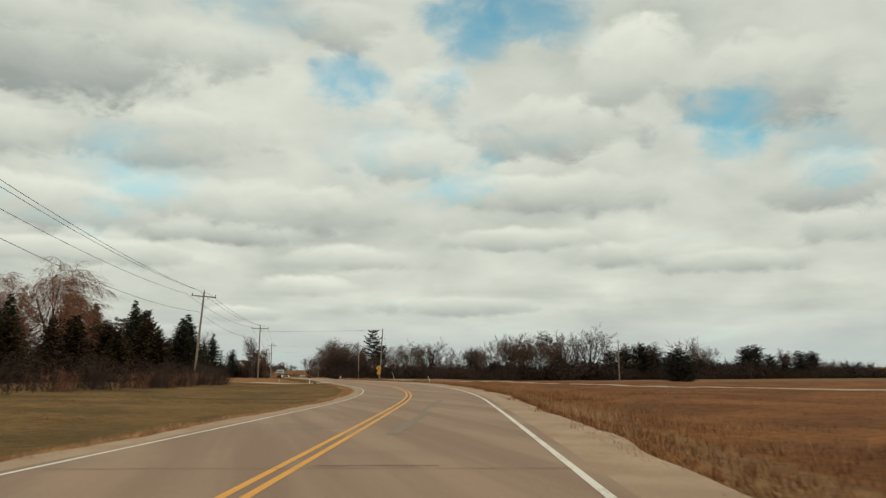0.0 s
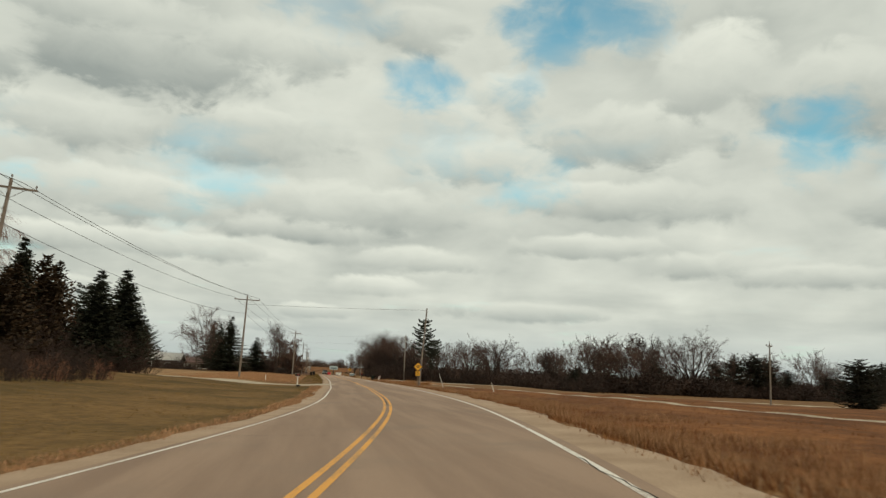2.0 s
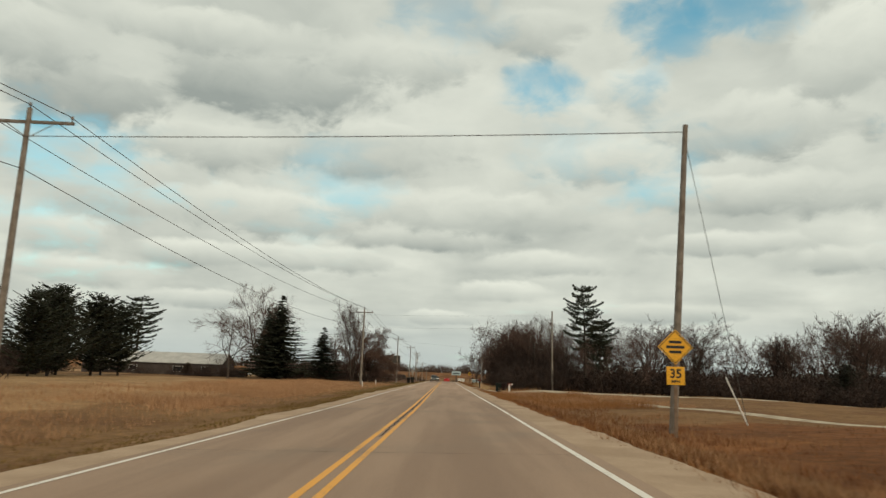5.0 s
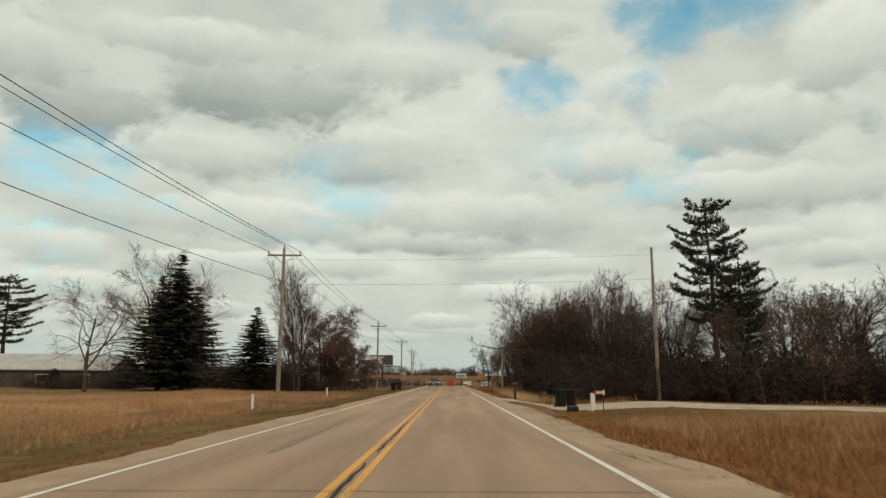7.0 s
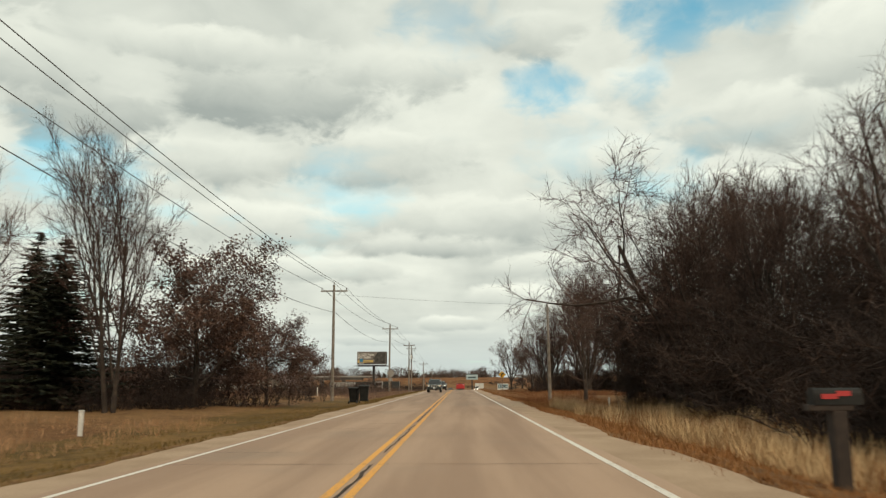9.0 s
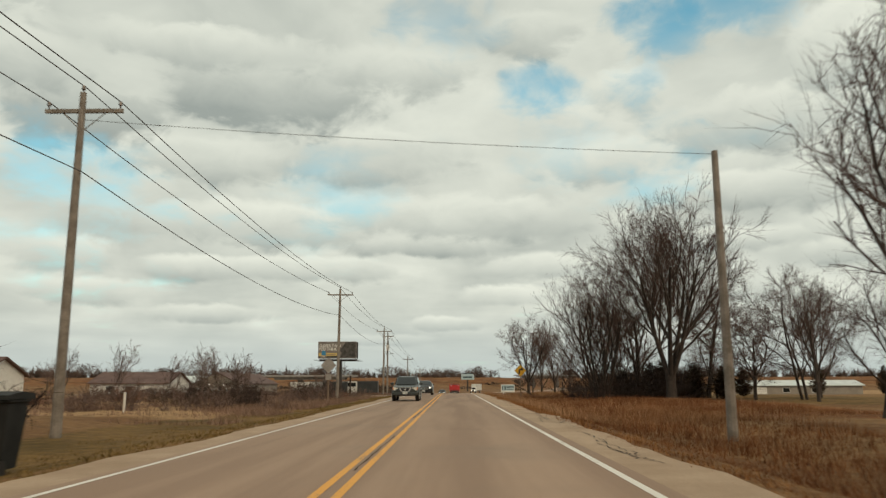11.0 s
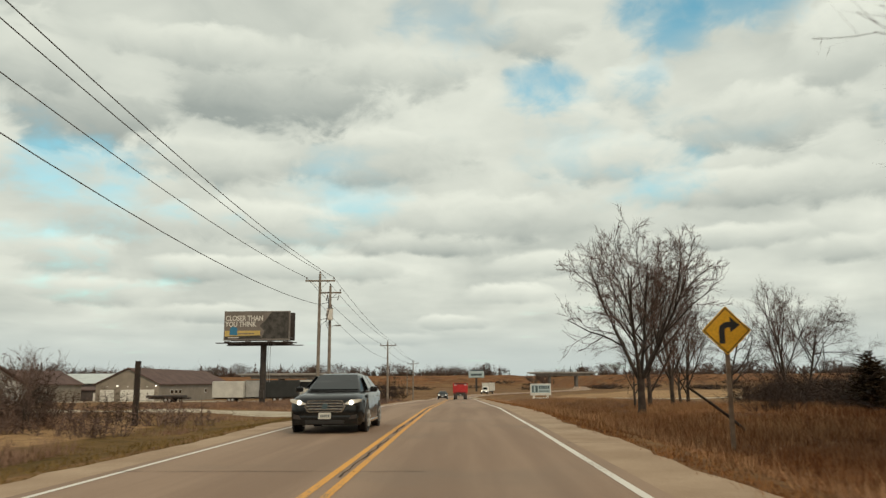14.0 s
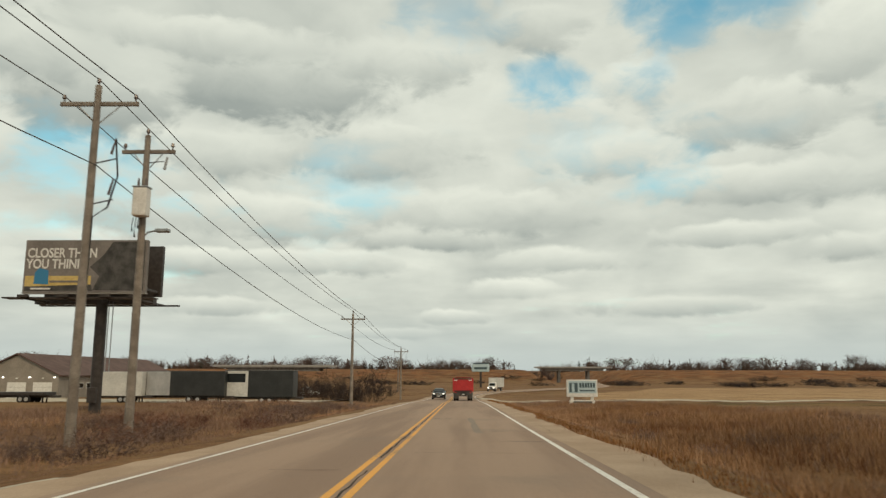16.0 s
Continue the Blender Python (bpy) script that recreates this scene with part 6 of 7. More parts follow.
def shed(x0, x1, y0, y1, eave, ridge, wall, roof, label, along="y", doors=(), windows=(), name="shed", side_windows=()):
    """A gabled building. doors: middle, width, height on the front gable or wall; windows the same with a sill height."""
    cx, cy = (x0 + x1) / 2, (y0 + y1) / 2
    g = float(min(ground_z(cx, cy), ground_z(cx, y0), ground_z(x1, cy))) - 0.1
    top = thing(name, pose(cx, cy, g), label, "building")
    hx, hy = (x1 - x0) / 2, (y1 - y0) / 2
    over = 0.45
    if along == "y":
        part("wall", prismed([(-hx, 0), (hx, 0), (hx, eave), (0, ridge), (-hx, eave)], "y", -hy, hy), M[wall], top)
        slope = (ridge - eave) / hx
        for s in (-1, 1):
            part("roof", prismed([(0, ridge + 0.03), (s * (hx + over), eave - slope * over + 0.03), (s * (hx + over), eave - slope * over + 0.2), (0, ridge + 0.22)], "y", -hy - over, hy + over), M[roof], top)
    else:
        part("wall", prismed([(-hy, 0), (hy, 0), (hy, eave), (0, ridge), (-hy, eave)], "x", -hx, hx), M[wall], top)
        slope = (ridge - eave) / hy
        for s in (-1, 1):
            part("roof", prismed([(0, ridge + 0.03), (s * (hy + over), eave - slope * over + 0.03), (s * (hy + over), eave - slope * over + 0.2), (0, ridge + 0.22)], "x", -hx - over, hx + over), M[roof], top)
    for m, w, h in doors:
        door = part("garage_door", boxed(m - w / 2, m + w / 2, -hy - 0.05, -hy + 0.05, 0.0, h), M["white"], top, "white overhead door")
        for k in range(1, 4):
            part("groove", boxed(m - w / 2, m + w / 2, -hy - 0.06, -hy - 0.05, h * k / 4 - 0.02, h * k / 4 + 0.02), M["sign_back"], door)
        part("wall_lamp", boxed(m - 0.12, m + 0.12, -hy - 0.2, -hy, h + 0.5, h + 0.7, bevel=0.02), M["white"], top)
    for m, w, z0, z1 in windows:
        pane = part("window", boxed(m - w / 2 - 0.08, m + w / 2 + 0.08, -hy - 0.05, -hy + 0.02, z0 - 0.08, z1 + 0.08), M["white"], top)
        part("pane", boxed(m - w / 2, m + w / 2, -hy - 0.06, -hy - 0.05, z0, z1), M["glass"], pane)
    for m, w, z0, z1 in side_windows:
        pane = part("window", boxed(hx - 0.02, hx + 0.05, m - w / 2 - 0.08, m + w / 2 + 0.08, z0 - 0.08, z1 + 0.08), M["white"], top)
        part("pane", boxed(hx + 0.05, hx + 0.06, m - w / 2, m + w / 2, z0, z1), M["glass"], pane)
    return top


shed(-72.5, -59.5, 536, 584, 4.0, 7.1, "tan_siding", "brown_roof", "long tan metal garage with a brown roof", doors=((-4.1, 2.9, 2.9), (0.1, 2.9, 2.9), (4.1, 2.9, 2.9)), side_windows=((-17, 1.4, 2.0, 2.7), (-14.5, 1.4, 2.0, 2.7), (-12, 1.4, 2.0, 2.7), (5, 1.4, 2, 2.7)), name="garage_building")
shed(-100, -80, 560, 600, 4.2, 6.6, "dark_siding", "pale_roof", "dark-sided barn with a pale metal roof", along="x", doors=((8, 2.4, 2.6),), name="barn")
shed(-97, -78.5, 552, 559.5, 2.6, 3.2, "dark_siding", "brown_roof", "low dark lean-to beside a barn", along="x", doors=((8, 1.6, 2.0),), name="lean_to")
shed(-84, -74.5, 516, 534, 3.6, 6.0, "tan_siding", "brown_roof", "tan gabled shed with white doors", doors=((-2.2, 2.6, 2.7), (2.4, 2.6, 2.7)), name="shed")
shed(-68, -53, 463, 475, 2.6, 4.6, "white", "brown_roof", "low white house with a brown roof", along="x", doors=((3, 2.4, 2.1),), windows=((-3.5, 1.6, 1.0, 2.0), (0, 1.2, 1.0, 2.0)), name="house")
shed(-80, -49, 328, 339, 2.8, 5.0, "dark_siding", "grey_shingle", "low dark house with a pale grey roof", along="x", windows=((-10, 2.0, 0.9, 2.0), (-4, 1.6, 0.9, 2.0), (6, 2.2, 0.9, 2.0), (12, 1.4, 0.9, 2.0)), name="house")
shed(-60, -48, 395, 404, 2.6, 4.4, "white", "brown_roof", "small pale house behind the yard", along="x", windows=((-2, 1.2, 0.9, 1.9), (3, 1.2, 0.9, 1.9)), name="house")
plant(T["thicket_a"], -50, 322, 0.75, 0, "rounded dark bush before a house")

shed(70, 101, 506, 514, 2.5, 3.6, "tan_siding", "pale_roof", "long low far building with a pale roof", along="x", doors=((-9, 2.6, 2.1),), windows=((-3, 1.6, 0.9, 1.9), (4, 1.6, 0.9, 1.9)), name="storage_building")
M["trailer_black"] = material("black_trailer_skin", mottled((0.018, 0.02, 0.02), (0.03, 0.032, 0.032), 0.8), 0.45)
M["trailer_white"] = material("white_trailer_skin", mottled((0.52, 0.52, 0.49), (0.64, 0.64, 0.60), 0.8), 0.5)
M["aluminium"] = material("aluminium_skin", mottled((0.42, 0.42, 0.41), (0.55, 0.55, 0.53), 1.0), 0.4, 0.5)
M["tyre"] = material("black_rubber", mottled((0.014, 0.013, 0.013), (0.026, 0.024, 0.023), 6.0), 0.85)


def wheel(parent, x, y, z, r, w, rim="aluminium"):
    """An upright wheel with its axle along x."""
    tyre = part("wheel", tubed([(x - w / 2, y, z), (x - w / 2 + 0.02, y, z), (x + w / 2 - 0.02, y, z), (x + w / 2, y, z)], [r * 0.93, r, r, r * 0.93], 20), M["tyre"], parent)
    for s in (-1, 1):
        part("rim_lip", tubed([(x + s * (w / 2 - 0.03), y, z), (x + s * (w / 2 + 0.003), y, z)], [r * 0.67, r * 0.66], 20), M[rim], tyre)
        part("rim_well", tubed([(x + s * (w / 2 - 0.03), y, z), (x + s * (w / 2 + 0.006), y, z)], [r * 0.58, r * 0.58], 18), M["dark_steel"], tyre)
        bm = tubed([(x + s * (w / 2 + 0.004), y, z), (x + s * (w / 2 + 0.016), y, z)], [r * 0.17, r * 0.15], 10)
        for k in range(6):
            a = k * math.pi / 3 + 0.3
            tube(bm, [(x + s * (w / 2 + 0.008), y + r * 0.1 * math.cos(a), z + r * 0.1 * math.sin(a)), (x + s * (w / 2 + 0.008), y + r * 0.64 * math.cos(a), z + r * 0.62 * math.sin(a))], [r * 0.13, r * 0.105], 6)
        part("rim", bm, M[rim], tyre)
    return tyre


def cargo_trailer(x, y, length, height, mat, end_mat, label, turn=0.0, window=False, width=2.4):
    """Lengthwise along x; the rear end faces -x."""
    top = thing("cargo_trailer", on(x, y, turn), label, "trailer")
    z0 = 0.75
    part("body", boxed(0, length, -width / 2, width / 2, z0, z0 + height, bevel=0.05), M[mat], top)
    part("door", boxed(-0.04, 0.0, -width / 2 + 0.08, width / 2 - 0.08, z0 + 0.08, z0 + height - 0.08), M[end_mat], top)
    part("side_skin", boxed(0.03, min(2.6, length * 0.4), -width / 2 - 0.012, -width / 2, z0 + 0.06, z0 + height - 0.06), M[end_mat], top)
    part("frame", boxed(0.1, length + 0.9, -0.5, 0.5, z0 - 0.22, z0), M["dark_steel"], top)
    for k in (0.55, 0.66):
        for s in (-1, 1):
            t = part("wheel", tubed([(length * k, s * (width / 2 - 0.25), 0.38), (length * k, s * (width / 2 - 0.02), 0.38)], [0.38, 0.38], 16), M["tyre"], top)
            part("rim", tubed([(length * k, s * (width / 2 - 0.03), 0.38), (length * k, s * (width / 2 + 0.0), 0.38)], [0.22, 0.2], 10), M["aluminium"], t)
    for s in (-1, 1):
        part("leg", boxed(length * 0.9 - 0.06, length * 0.9 + 0.06, s * 0.4 - 0.06, s * 0.4 + 0.06, 0, z0), M["dark_steel"], top)
    if window:
        part("window", boxed(0.3, 2.3, -width / 2 - 0.024, -width / 2 - 0.012, z0 + height * 0.55, z0 + height * 0.88), M["glass"], top)
    return top


cargo_trailer(-38.0, 504, 5.0, 2.6, "trailer_white", "trailer_white", "white enclosed cargo trailer")
cargo_trailer(-32.9, 505, 8.6, 2.7, "trailer_black", "aluminium", "black enclosed cargo trailer with an aluminium end")
cargo_trailer(-24.6, 506, 7.6, 2.9, "trailer_black", "trailer_white", "black cargo trailer with a white end and window", window=True)
cargo_trailer(-47, 500, 5.6, 0.35, "dark_steel", "dark_steel", "low flat utility trailer")

# the lit sign of a business: no lettering, plain bars
M["sign_blue"] = material("pale_blue_panel", mottled((0.38, 0.50, 0.55), (0.48, 0.60, 0.64), 1.0), 0.5)
M["slate"] = material("slate_blue_paint", lambda n, w: (0.05, 0.085, 0.10), 0.5)
board = thing("business_sign", on(14.7, 505), "white framed business sign on a low plinth", "sign")
part("plinth", boxed(-1.35, 1.35, -0.25, 0.25, -0.3, 0.5), M["white"], board)
part("slot", boxed(-1.0, 1.0, -0.27, -0.25, 0.15, 0.38), M["slate"], board)
part("cabinet", boxed(-1.65, 1.65, -0.3, 0.3, 0.85, 2.7, bevel=0.04), M["white"], board)
for s in (-1, 1):
    part("leg", boxed(s * 1.1 - 0.15, s * 1.1 + 0.15, -0.2, 0.2, 0.5, 0.85), M["white"], board)
part("panel", boxed(-1.5, 1.5, -0.32, -0.3, 1.25, 2.55), M["sign_blue"], board)
part("logo", boxed(-1.4, -0.5, -0.335, -0.32, 1.35, 2.35), M["slate"], board)
part("logo_light", boxed(-1.15, -0.85, -0.35, -0.335, 1.4, 2.3), M["sign_blue"], board)
for k in range(6):
    part("letter_bar", boxed(-0.3 + 0.29 * k, -0.08 + 0.29 * k, -0.335, -0.32, 1.85, 2.35), M["slate"], board)
part("letter_bar", boxed(-0.3, 1.35, -0.335, -0.32, 1.45, 1.6), M["slate"], board)
far_sign = thing("road_banner_sign", on(8.5, 700) @ Matrix.Diagonal((1, 1, 1.2, 1)), "far white sign board on a post", "sign")
part("post", boxed(-0.4, 0.4, -0.2, 0.2, -0.3, 4.7), M["dark_steel"], far_sign)
part("panel", boxed(-3.2, 3.2, -0.4, 0.4, 4.6, 6.9, bevel=0.35), M["sign_blue"], far_sign)
part("band", boxed(-2.3, 2.3, -0.43, -0.4, 5.3, 6.0), M["slate"], far_sign)
part("cap", boxed(-2.7, 2.7, -0.5, 0.5, 6.905, 7.25, bevel=0.12), M["slate"], far_sign)

# ---------------------------------------------------------------- the bridges ahead

M["concrete"] = material("grey_concrete", mottled((0.27, 0.26, 0.24), (0.36, 0.345, 0.32), 0.5), 0.9)
# darker tone for deck, girders and piers; the parapets keep the paler one
M["dark_concrete"] = material("stained_concrete", mottled((0.12, 0.11, 0.10), (0.18, 0.165, 0.15), 0.5), 0.9)


def overpass(x0, x1, y, deck_z, piers, label, ground=-2.5):
    top = thing("overpass", pose(0, y, 0), label, "bridge")
    part("deck", boxed(x0 - 6, x1 + 6, -6, 6, deck_z, deck_z + 0.5), M["dark_concrete"], top)
    for k in range(4):
        part("girder", boxed(x0 - 2, x1 + 2, -5.2 + 3.2 * k, -4.7 + 3.2 * k, deck_z - 1.3, deck_z), M["dark_concrete"], top)
    for s in (-1, 1):
        part("parapet", boxed(x0 - 8, x1 + 8, s * 6 - 0.2, s * 6 + 0.2, deck_z + 0.5, deck_z + 1.3), M["concrete"], top)
    for px in piers:
        for k in (-3.5, 0, 3.5):
            part("pier", boxed(px - 0.7, px + 0.7, k - 0.6, k + 0.6, ground, deck_z - 1.3), M["dark_concrete"], top)
    return top


overpass(55.5, 86.5, 905, 6.0, (62, 80), "grey concrete motorway bridge over the road")
overpass(-98, -62, 760, 4.6, (-86, -72), "grey concrete bridge on the motorway", ground=-3)

M["lit_lens"] = bpy.data.materials.new("lit_lamp_lens")
M["lit_lens"].use_nodes = True
M["lit_lens"].node_tree.nodes["Principled BSDF"].inputs["Emission Color"].default_value = (1.0, 0.95, 0.85, 1)
M["lit_lens"].node_tree.nodes["Principled BSDF"].inputs["Emission Strength"].default_value = 4.0

# lamps over the garage doors
for dx in (-2.0, 2.1, 5.9):
    lamp = thing("wall_lamp", pose(-66 + dx, 535.9, float(ground_z(-66, 536)) + 3.2), "small lit wall lamp above a garage door", "lamp", "garage wall lamps")
    part("housing", boxed(-0.16, 0.16, -0.14, 0.0, 0.0, 0.10, bevel=0.02), M["dark_steel"], lamp)
    part("lens", boxed(-0.14, 0.14, -0.16, -0.02, -0.14, -0.002, bevel=0.02), M["lit_lens"], lamp, "glowing lens")

# ---------------------------------------------------------------- vehicles

M["suv_paint"] = material("dark_grey_green_paint", mottled((0.028, 0.033, 0.030), (0.036, 0.042, 0.038), 1.0), 0.22, 0.0, spec=0.7)
M["black_car_paint"] = material("black_car_paint", mottled((0.010, 0.010, 0.010), (0.012, 0.012, 0.012), 1.0), 0.14, 0.0, spec=0.4)
M["car_glass"] = material("tinted_car_glass", lambda n, w: (0.012, 0.015, 0.016), 0.05, spec=0.55)
M["chrome"] = material("chrome", lambda n, w: (0.62, 0.62, 0.60), 0.18, 1.0)
M["lamp_lens"] = material("clear_lamp_lens", mottled((0.62, 0.60, 0.54), (0.74, 0.72, 0.66), 8.0), 0.15)
M["amber"] = material("amber_lens", lambda n, w: (0.62, 0.20, 0.03), 0.2)
M["plate"] = material("number_plate", mottled((0.62, 0.62, 0.58), (0.70, 0.70, 0.66), 4.0), 0.5)
M["truck_red"] = material("red_truck_paint", mottled((0.40, 0.018, 0.020), (0.50, 0.030, 0.030), 0.9, own=0.0), 0.4)
M["truck_dark_red"] = material("shaded_red_rail", mottled((0.16, 0.012, 0.012), (0.22, 0.02, 0.02), 1.2), 0.5)
M["mud"] = material("muddy_rubber", mottled((0.045, 0.043, 0.042), (0.085, 0.08, 0.075), 2.5), 0.85)


def glowing(name, colour, strength):
    mat = bpy.data.materials.new(name)
    mat.use_nodes = True
    shader = mat.node_tree.nodes["Principled BSDF"]
    shader.inputs["Base Color"].default_value = (*colour, 1)
    shader.inputs["Emission Color"].default_value = (*colour, 1)
    shader.inputs["Emission Strength"].default_value = strength
    return mat


M["headlight_on"] = glowing("lit_headlight", (1.0, 0.93, 0.80), 3.0)


def loft(stations):
    """A body through cross-sections: y, half width below, half width above, floor, shoulder, top."""
    bm = bmesh.new()
    rings = []
    for y, wb, wt, z0, zs, z1 in stations:
        c = min(0.09, (z1 - z0) * 0.25)
        half = [(wb - c, z0), (wb, z0 + c), (wb, zs), (wt, z1 - c * 0.6), (wt - c * 1.4, z1)]
        ring = [(x, z) for x, z in half] + [(-x, z) for x, z in half[::-1]]
        rings.append([bm.verts.new((x, y, z)) for x, z in ring])
    k = len(rings[0])
    for a, b in zip(rings, rings[1:]):
        for s in range(k):
            bm.faces.new((a[s], a[(s + 1) % k], b[(s + 1) % k], b[s]))
    bm.faces.new(rings[0][::-1])
    bm.faces.new(rings[-1])
    return bm


def panel(points, thick=0.012):
    """A flat panel through points in space, given a little depth along its normal."""
    bm = bmesh.new()
    pts = [Vector(p) for p in points]
    normal = (pts[1] - pts[0]).cross(pts[2] - pts[0]).normalized() * thick
    a = [bm.verts.new(p) for p in pts]
    b = [bm.verts.new(p + normal) for p in pts]
    bm.faces.new(a[::-1])
    bm.faces.new(b)
    for s in range(len(pts)):
        bm.faces.new((a[s], a[(s + 1) % len(pts)], b[(s + 1) % len(pts)], b[s]))
    return bm


def smoothed(ob, angle=0.6):
    for p in ob.data.polygons:
        p.use_smooth = True
    ob.data.set_sharp_from_angle(angle=angle)
    return ob


def suv(m):
    """Front towards -y."""
    top = thing("suv", m, "dark grey-green sport utility car with a chrome grille", "car")
    p = M["suv_paint"]
    smoothed(part("body", loft([(-0.02, 0.66, 0.62, 0.50, 0.74, 0.86), (0.05, 0.84, 0.80, 0.40, 0.84, 0.98), (0.30, 0.90, 0.86, 0.36, 0.92, 1.06), (1.30, 0.925, 0.89, 0.34, 0.98, 1.13), (2.4, 0.925, 0.90, 0.34, 1.0, 1.13), (4.1, 0.92, 0.89, 0.36, 1.0, 1.14), (4.6, 0.90, 0.85, 0.42, 0.98, 1.12), (4.76, 0.82, 0.78, 0.52, 0.92, 1.04)]), p, top))
    smoothed(part("cabin", loft([(1.22, 0.80, 0.78, 1.06, 1.09, 1.12), (1.98, 0.85, 0.69, 1.06, 1.14, 1.70), (2.5, 0.86, 0.71, 1.06, 1.14, 1.755), (4.1, 0.86, 0.71, 1.06, 1.14, 1.75), (4.45, 0.84, 0.69, 1.06, 1.14, 1.70), (4.72, 0.80, 0.74, 1.06, 1.10, 1.15)]), p, top))
    part("windscreen", panel([(-0.70, 1.26, 1.16), (0.70, 1.26, 1.16), (0.61, 1.93, 1.655), (-0.61, 1.93, 1.655)], 0.018), M["car_glass"], top)
    part("rear_window", panel([(0.66, 4.695, 1.20), (-0.66, 4.695, 1.20), (-0.58, 4.49, 1.63), (0.58, 4.49, 1.63)], 0.018), M["car_glass"], top)
    for s in (-1, 1):
        for y0, y1, y2, y3 in ((1.60, 2.55, 2.55, 2.08), (2.68, 3.55, 3.55, 2.68), (3.66, 4.45, 4.30, 3.66)):
            quad = [(s * 0.853, y0, 1.17), (s * 0.853, y1, 1.17), (s * 0.725, y2, 1.635), (s * 0.725, y3, 1.635)]
            part("side_window", panel(quad if s > 0 else quad[::-1], 0.016), M["car_glass"], top)
        part("headlight", prismed([(0.42, 0.70), (0.80, 0.76), (0.845, 0.98), (0.50, 0.93)], "y", -0.005, 0.25) if s > 0 else prismed([(-0.42, 0.70), (-0.80, 0.76), (-0.845, 0.98), (-0.50, 0.93)], "y", -0.005, 0.25), M["lamp_lens"], top, "clear headlight")
        part("indicator", prismed([(s * 0.80, 0.765), (s * 0.865, 0.79), (s * 0.885, 0.965), (s * 0.845, 0.975)], "y", 0.02, 0.27), M["amber"], top, "amber corner lamp")
        part("roof_rail", tubed([(s * 0.62, 2.05, 1.71), (s * 0.65, 2.2, 1.80), (s * 0.65, 4.05, 1.80), (s * 0.62, 4.25, 1.71)], [0.035, 0.028, 0.028, 0.035], 8), M["black"], top)
        part("fender_flare", tubed([(s * 0.925, 0.88 + 0.49 * math.cos(a), 0.40 + 0.49 * math.sin(a)) for a in np.linspace(0.05, math.pi - 0.05, 12)], [0.045] * 12, 6), p, top)
        part("fender_flare", tubed([(s * 0.925, 3.72 + 0.49 * math.cos(a), 0.40 + 0.49 * math.sin(a)) for a in np.linspace(0.05, math.pi - 0.05, 12)], [0.045] * 12, 6), p, top)
        mir = part("mirror", boxed(s * 0.93 if s > 0 else s * 1.16, s * 1.16 if s > 0 else s * 0.93, 1.62, 1.76, 1.12, 1.30, bevel=0.03), p, top)
        for y in (2.30, 3.30):
            part("door_handle", boxed(s * 0.945 - 0.012, s * 0.945 + 0.012, y, y + 0.2, 0.93, 0.965, bevel=0.008), p, top)
        for y in (1.42, 2.58, 3.58):
            part("door_seam", boxed(s * 0.9265 - 0.002, s * 0.9265 + 0.002, y, y + 0.014, 0.48, 0.99), M["black"], top)
        part("side_moulding", boxed(s * 0.935 - 0.012, s * 0.935 + 0.012, 1.4, 3.2, 0.58, 0.66, bevel=0.008), M["black"], top)
        part("sill", boxed(s * 0.92 - 0.03, s * 0.92 + 0.03, 1.36, 3.24, 0.30, 0.40, bevel=0.02), M["black"], top)
        part("taillight", boxed(s * 0.72 if s > 0 else s * 0.82, s * 0.82 if s > 0 else s * 0.72, 4.66, 4.76, 0.85, 1.25), M["red"], top)
        for y in (0.88, 3.72):
            part("arch", tubed([(s * 0.905, y, 0.40), (s * 0.945, y, 0.40)], [0.46, 0.44], 22), M["black"], top)
            w = wheel(top, s * 0.83, y, 0.385, 0.385, 0.25)
    bm = bmesh.new()
    for x0, x1 in ((-0.42, -0.22), (0.22, 0.42)):
        sg = 1 if x0 > 0 else -1
        prism(bm, [(sg * 0.20, 0.66), (sg * 0.30, 0.66), (sg * 0.44, 0.95), (sg * 0.34, 0.95)], "y", -0.05, 0.05)
    box(bm, -0.42, 0.42, -0.05, 0.04, 0.93, 0.975)
    box(bm, -0.22, 0.22, -0.05, 0.04, 0.655, 0.69)
    grille = part("grille", bm, M["chrome"], top, "chrome grille frame")
    part("grille_mesh", boxed(-0.44, 0.44, -0.03, 0.03, 0.67, 0.94), M["black"], grille)
    part("badge", tubed([(0, -0.065, 0.81), (0, -0.045, 0.81)], [0.075, 0.08], 16), M["chrome"], grille)
    part("bumper", boxed(-0.84, 0.84, -0.10, 0.2, 0.40, 0.64, bevel=0.05), p, top)
    part("lower_grille", boxed(-0.52, 0.52, -0.108, -0.09, 0.42, 0.52), M["black"], top)
    pl = part("number_plate", boxed(-0.155, 0.155, -0.125, -0.105, 0.50, 0.655), M["plate"], top)
    for k in range(5):
        part("plate_bar", boxed(-0.11 + k * 0.05, -0.08 + k * 0.05, -0.128, -0.125, 0.545, 0.61), M["slate"], pl)
    return top


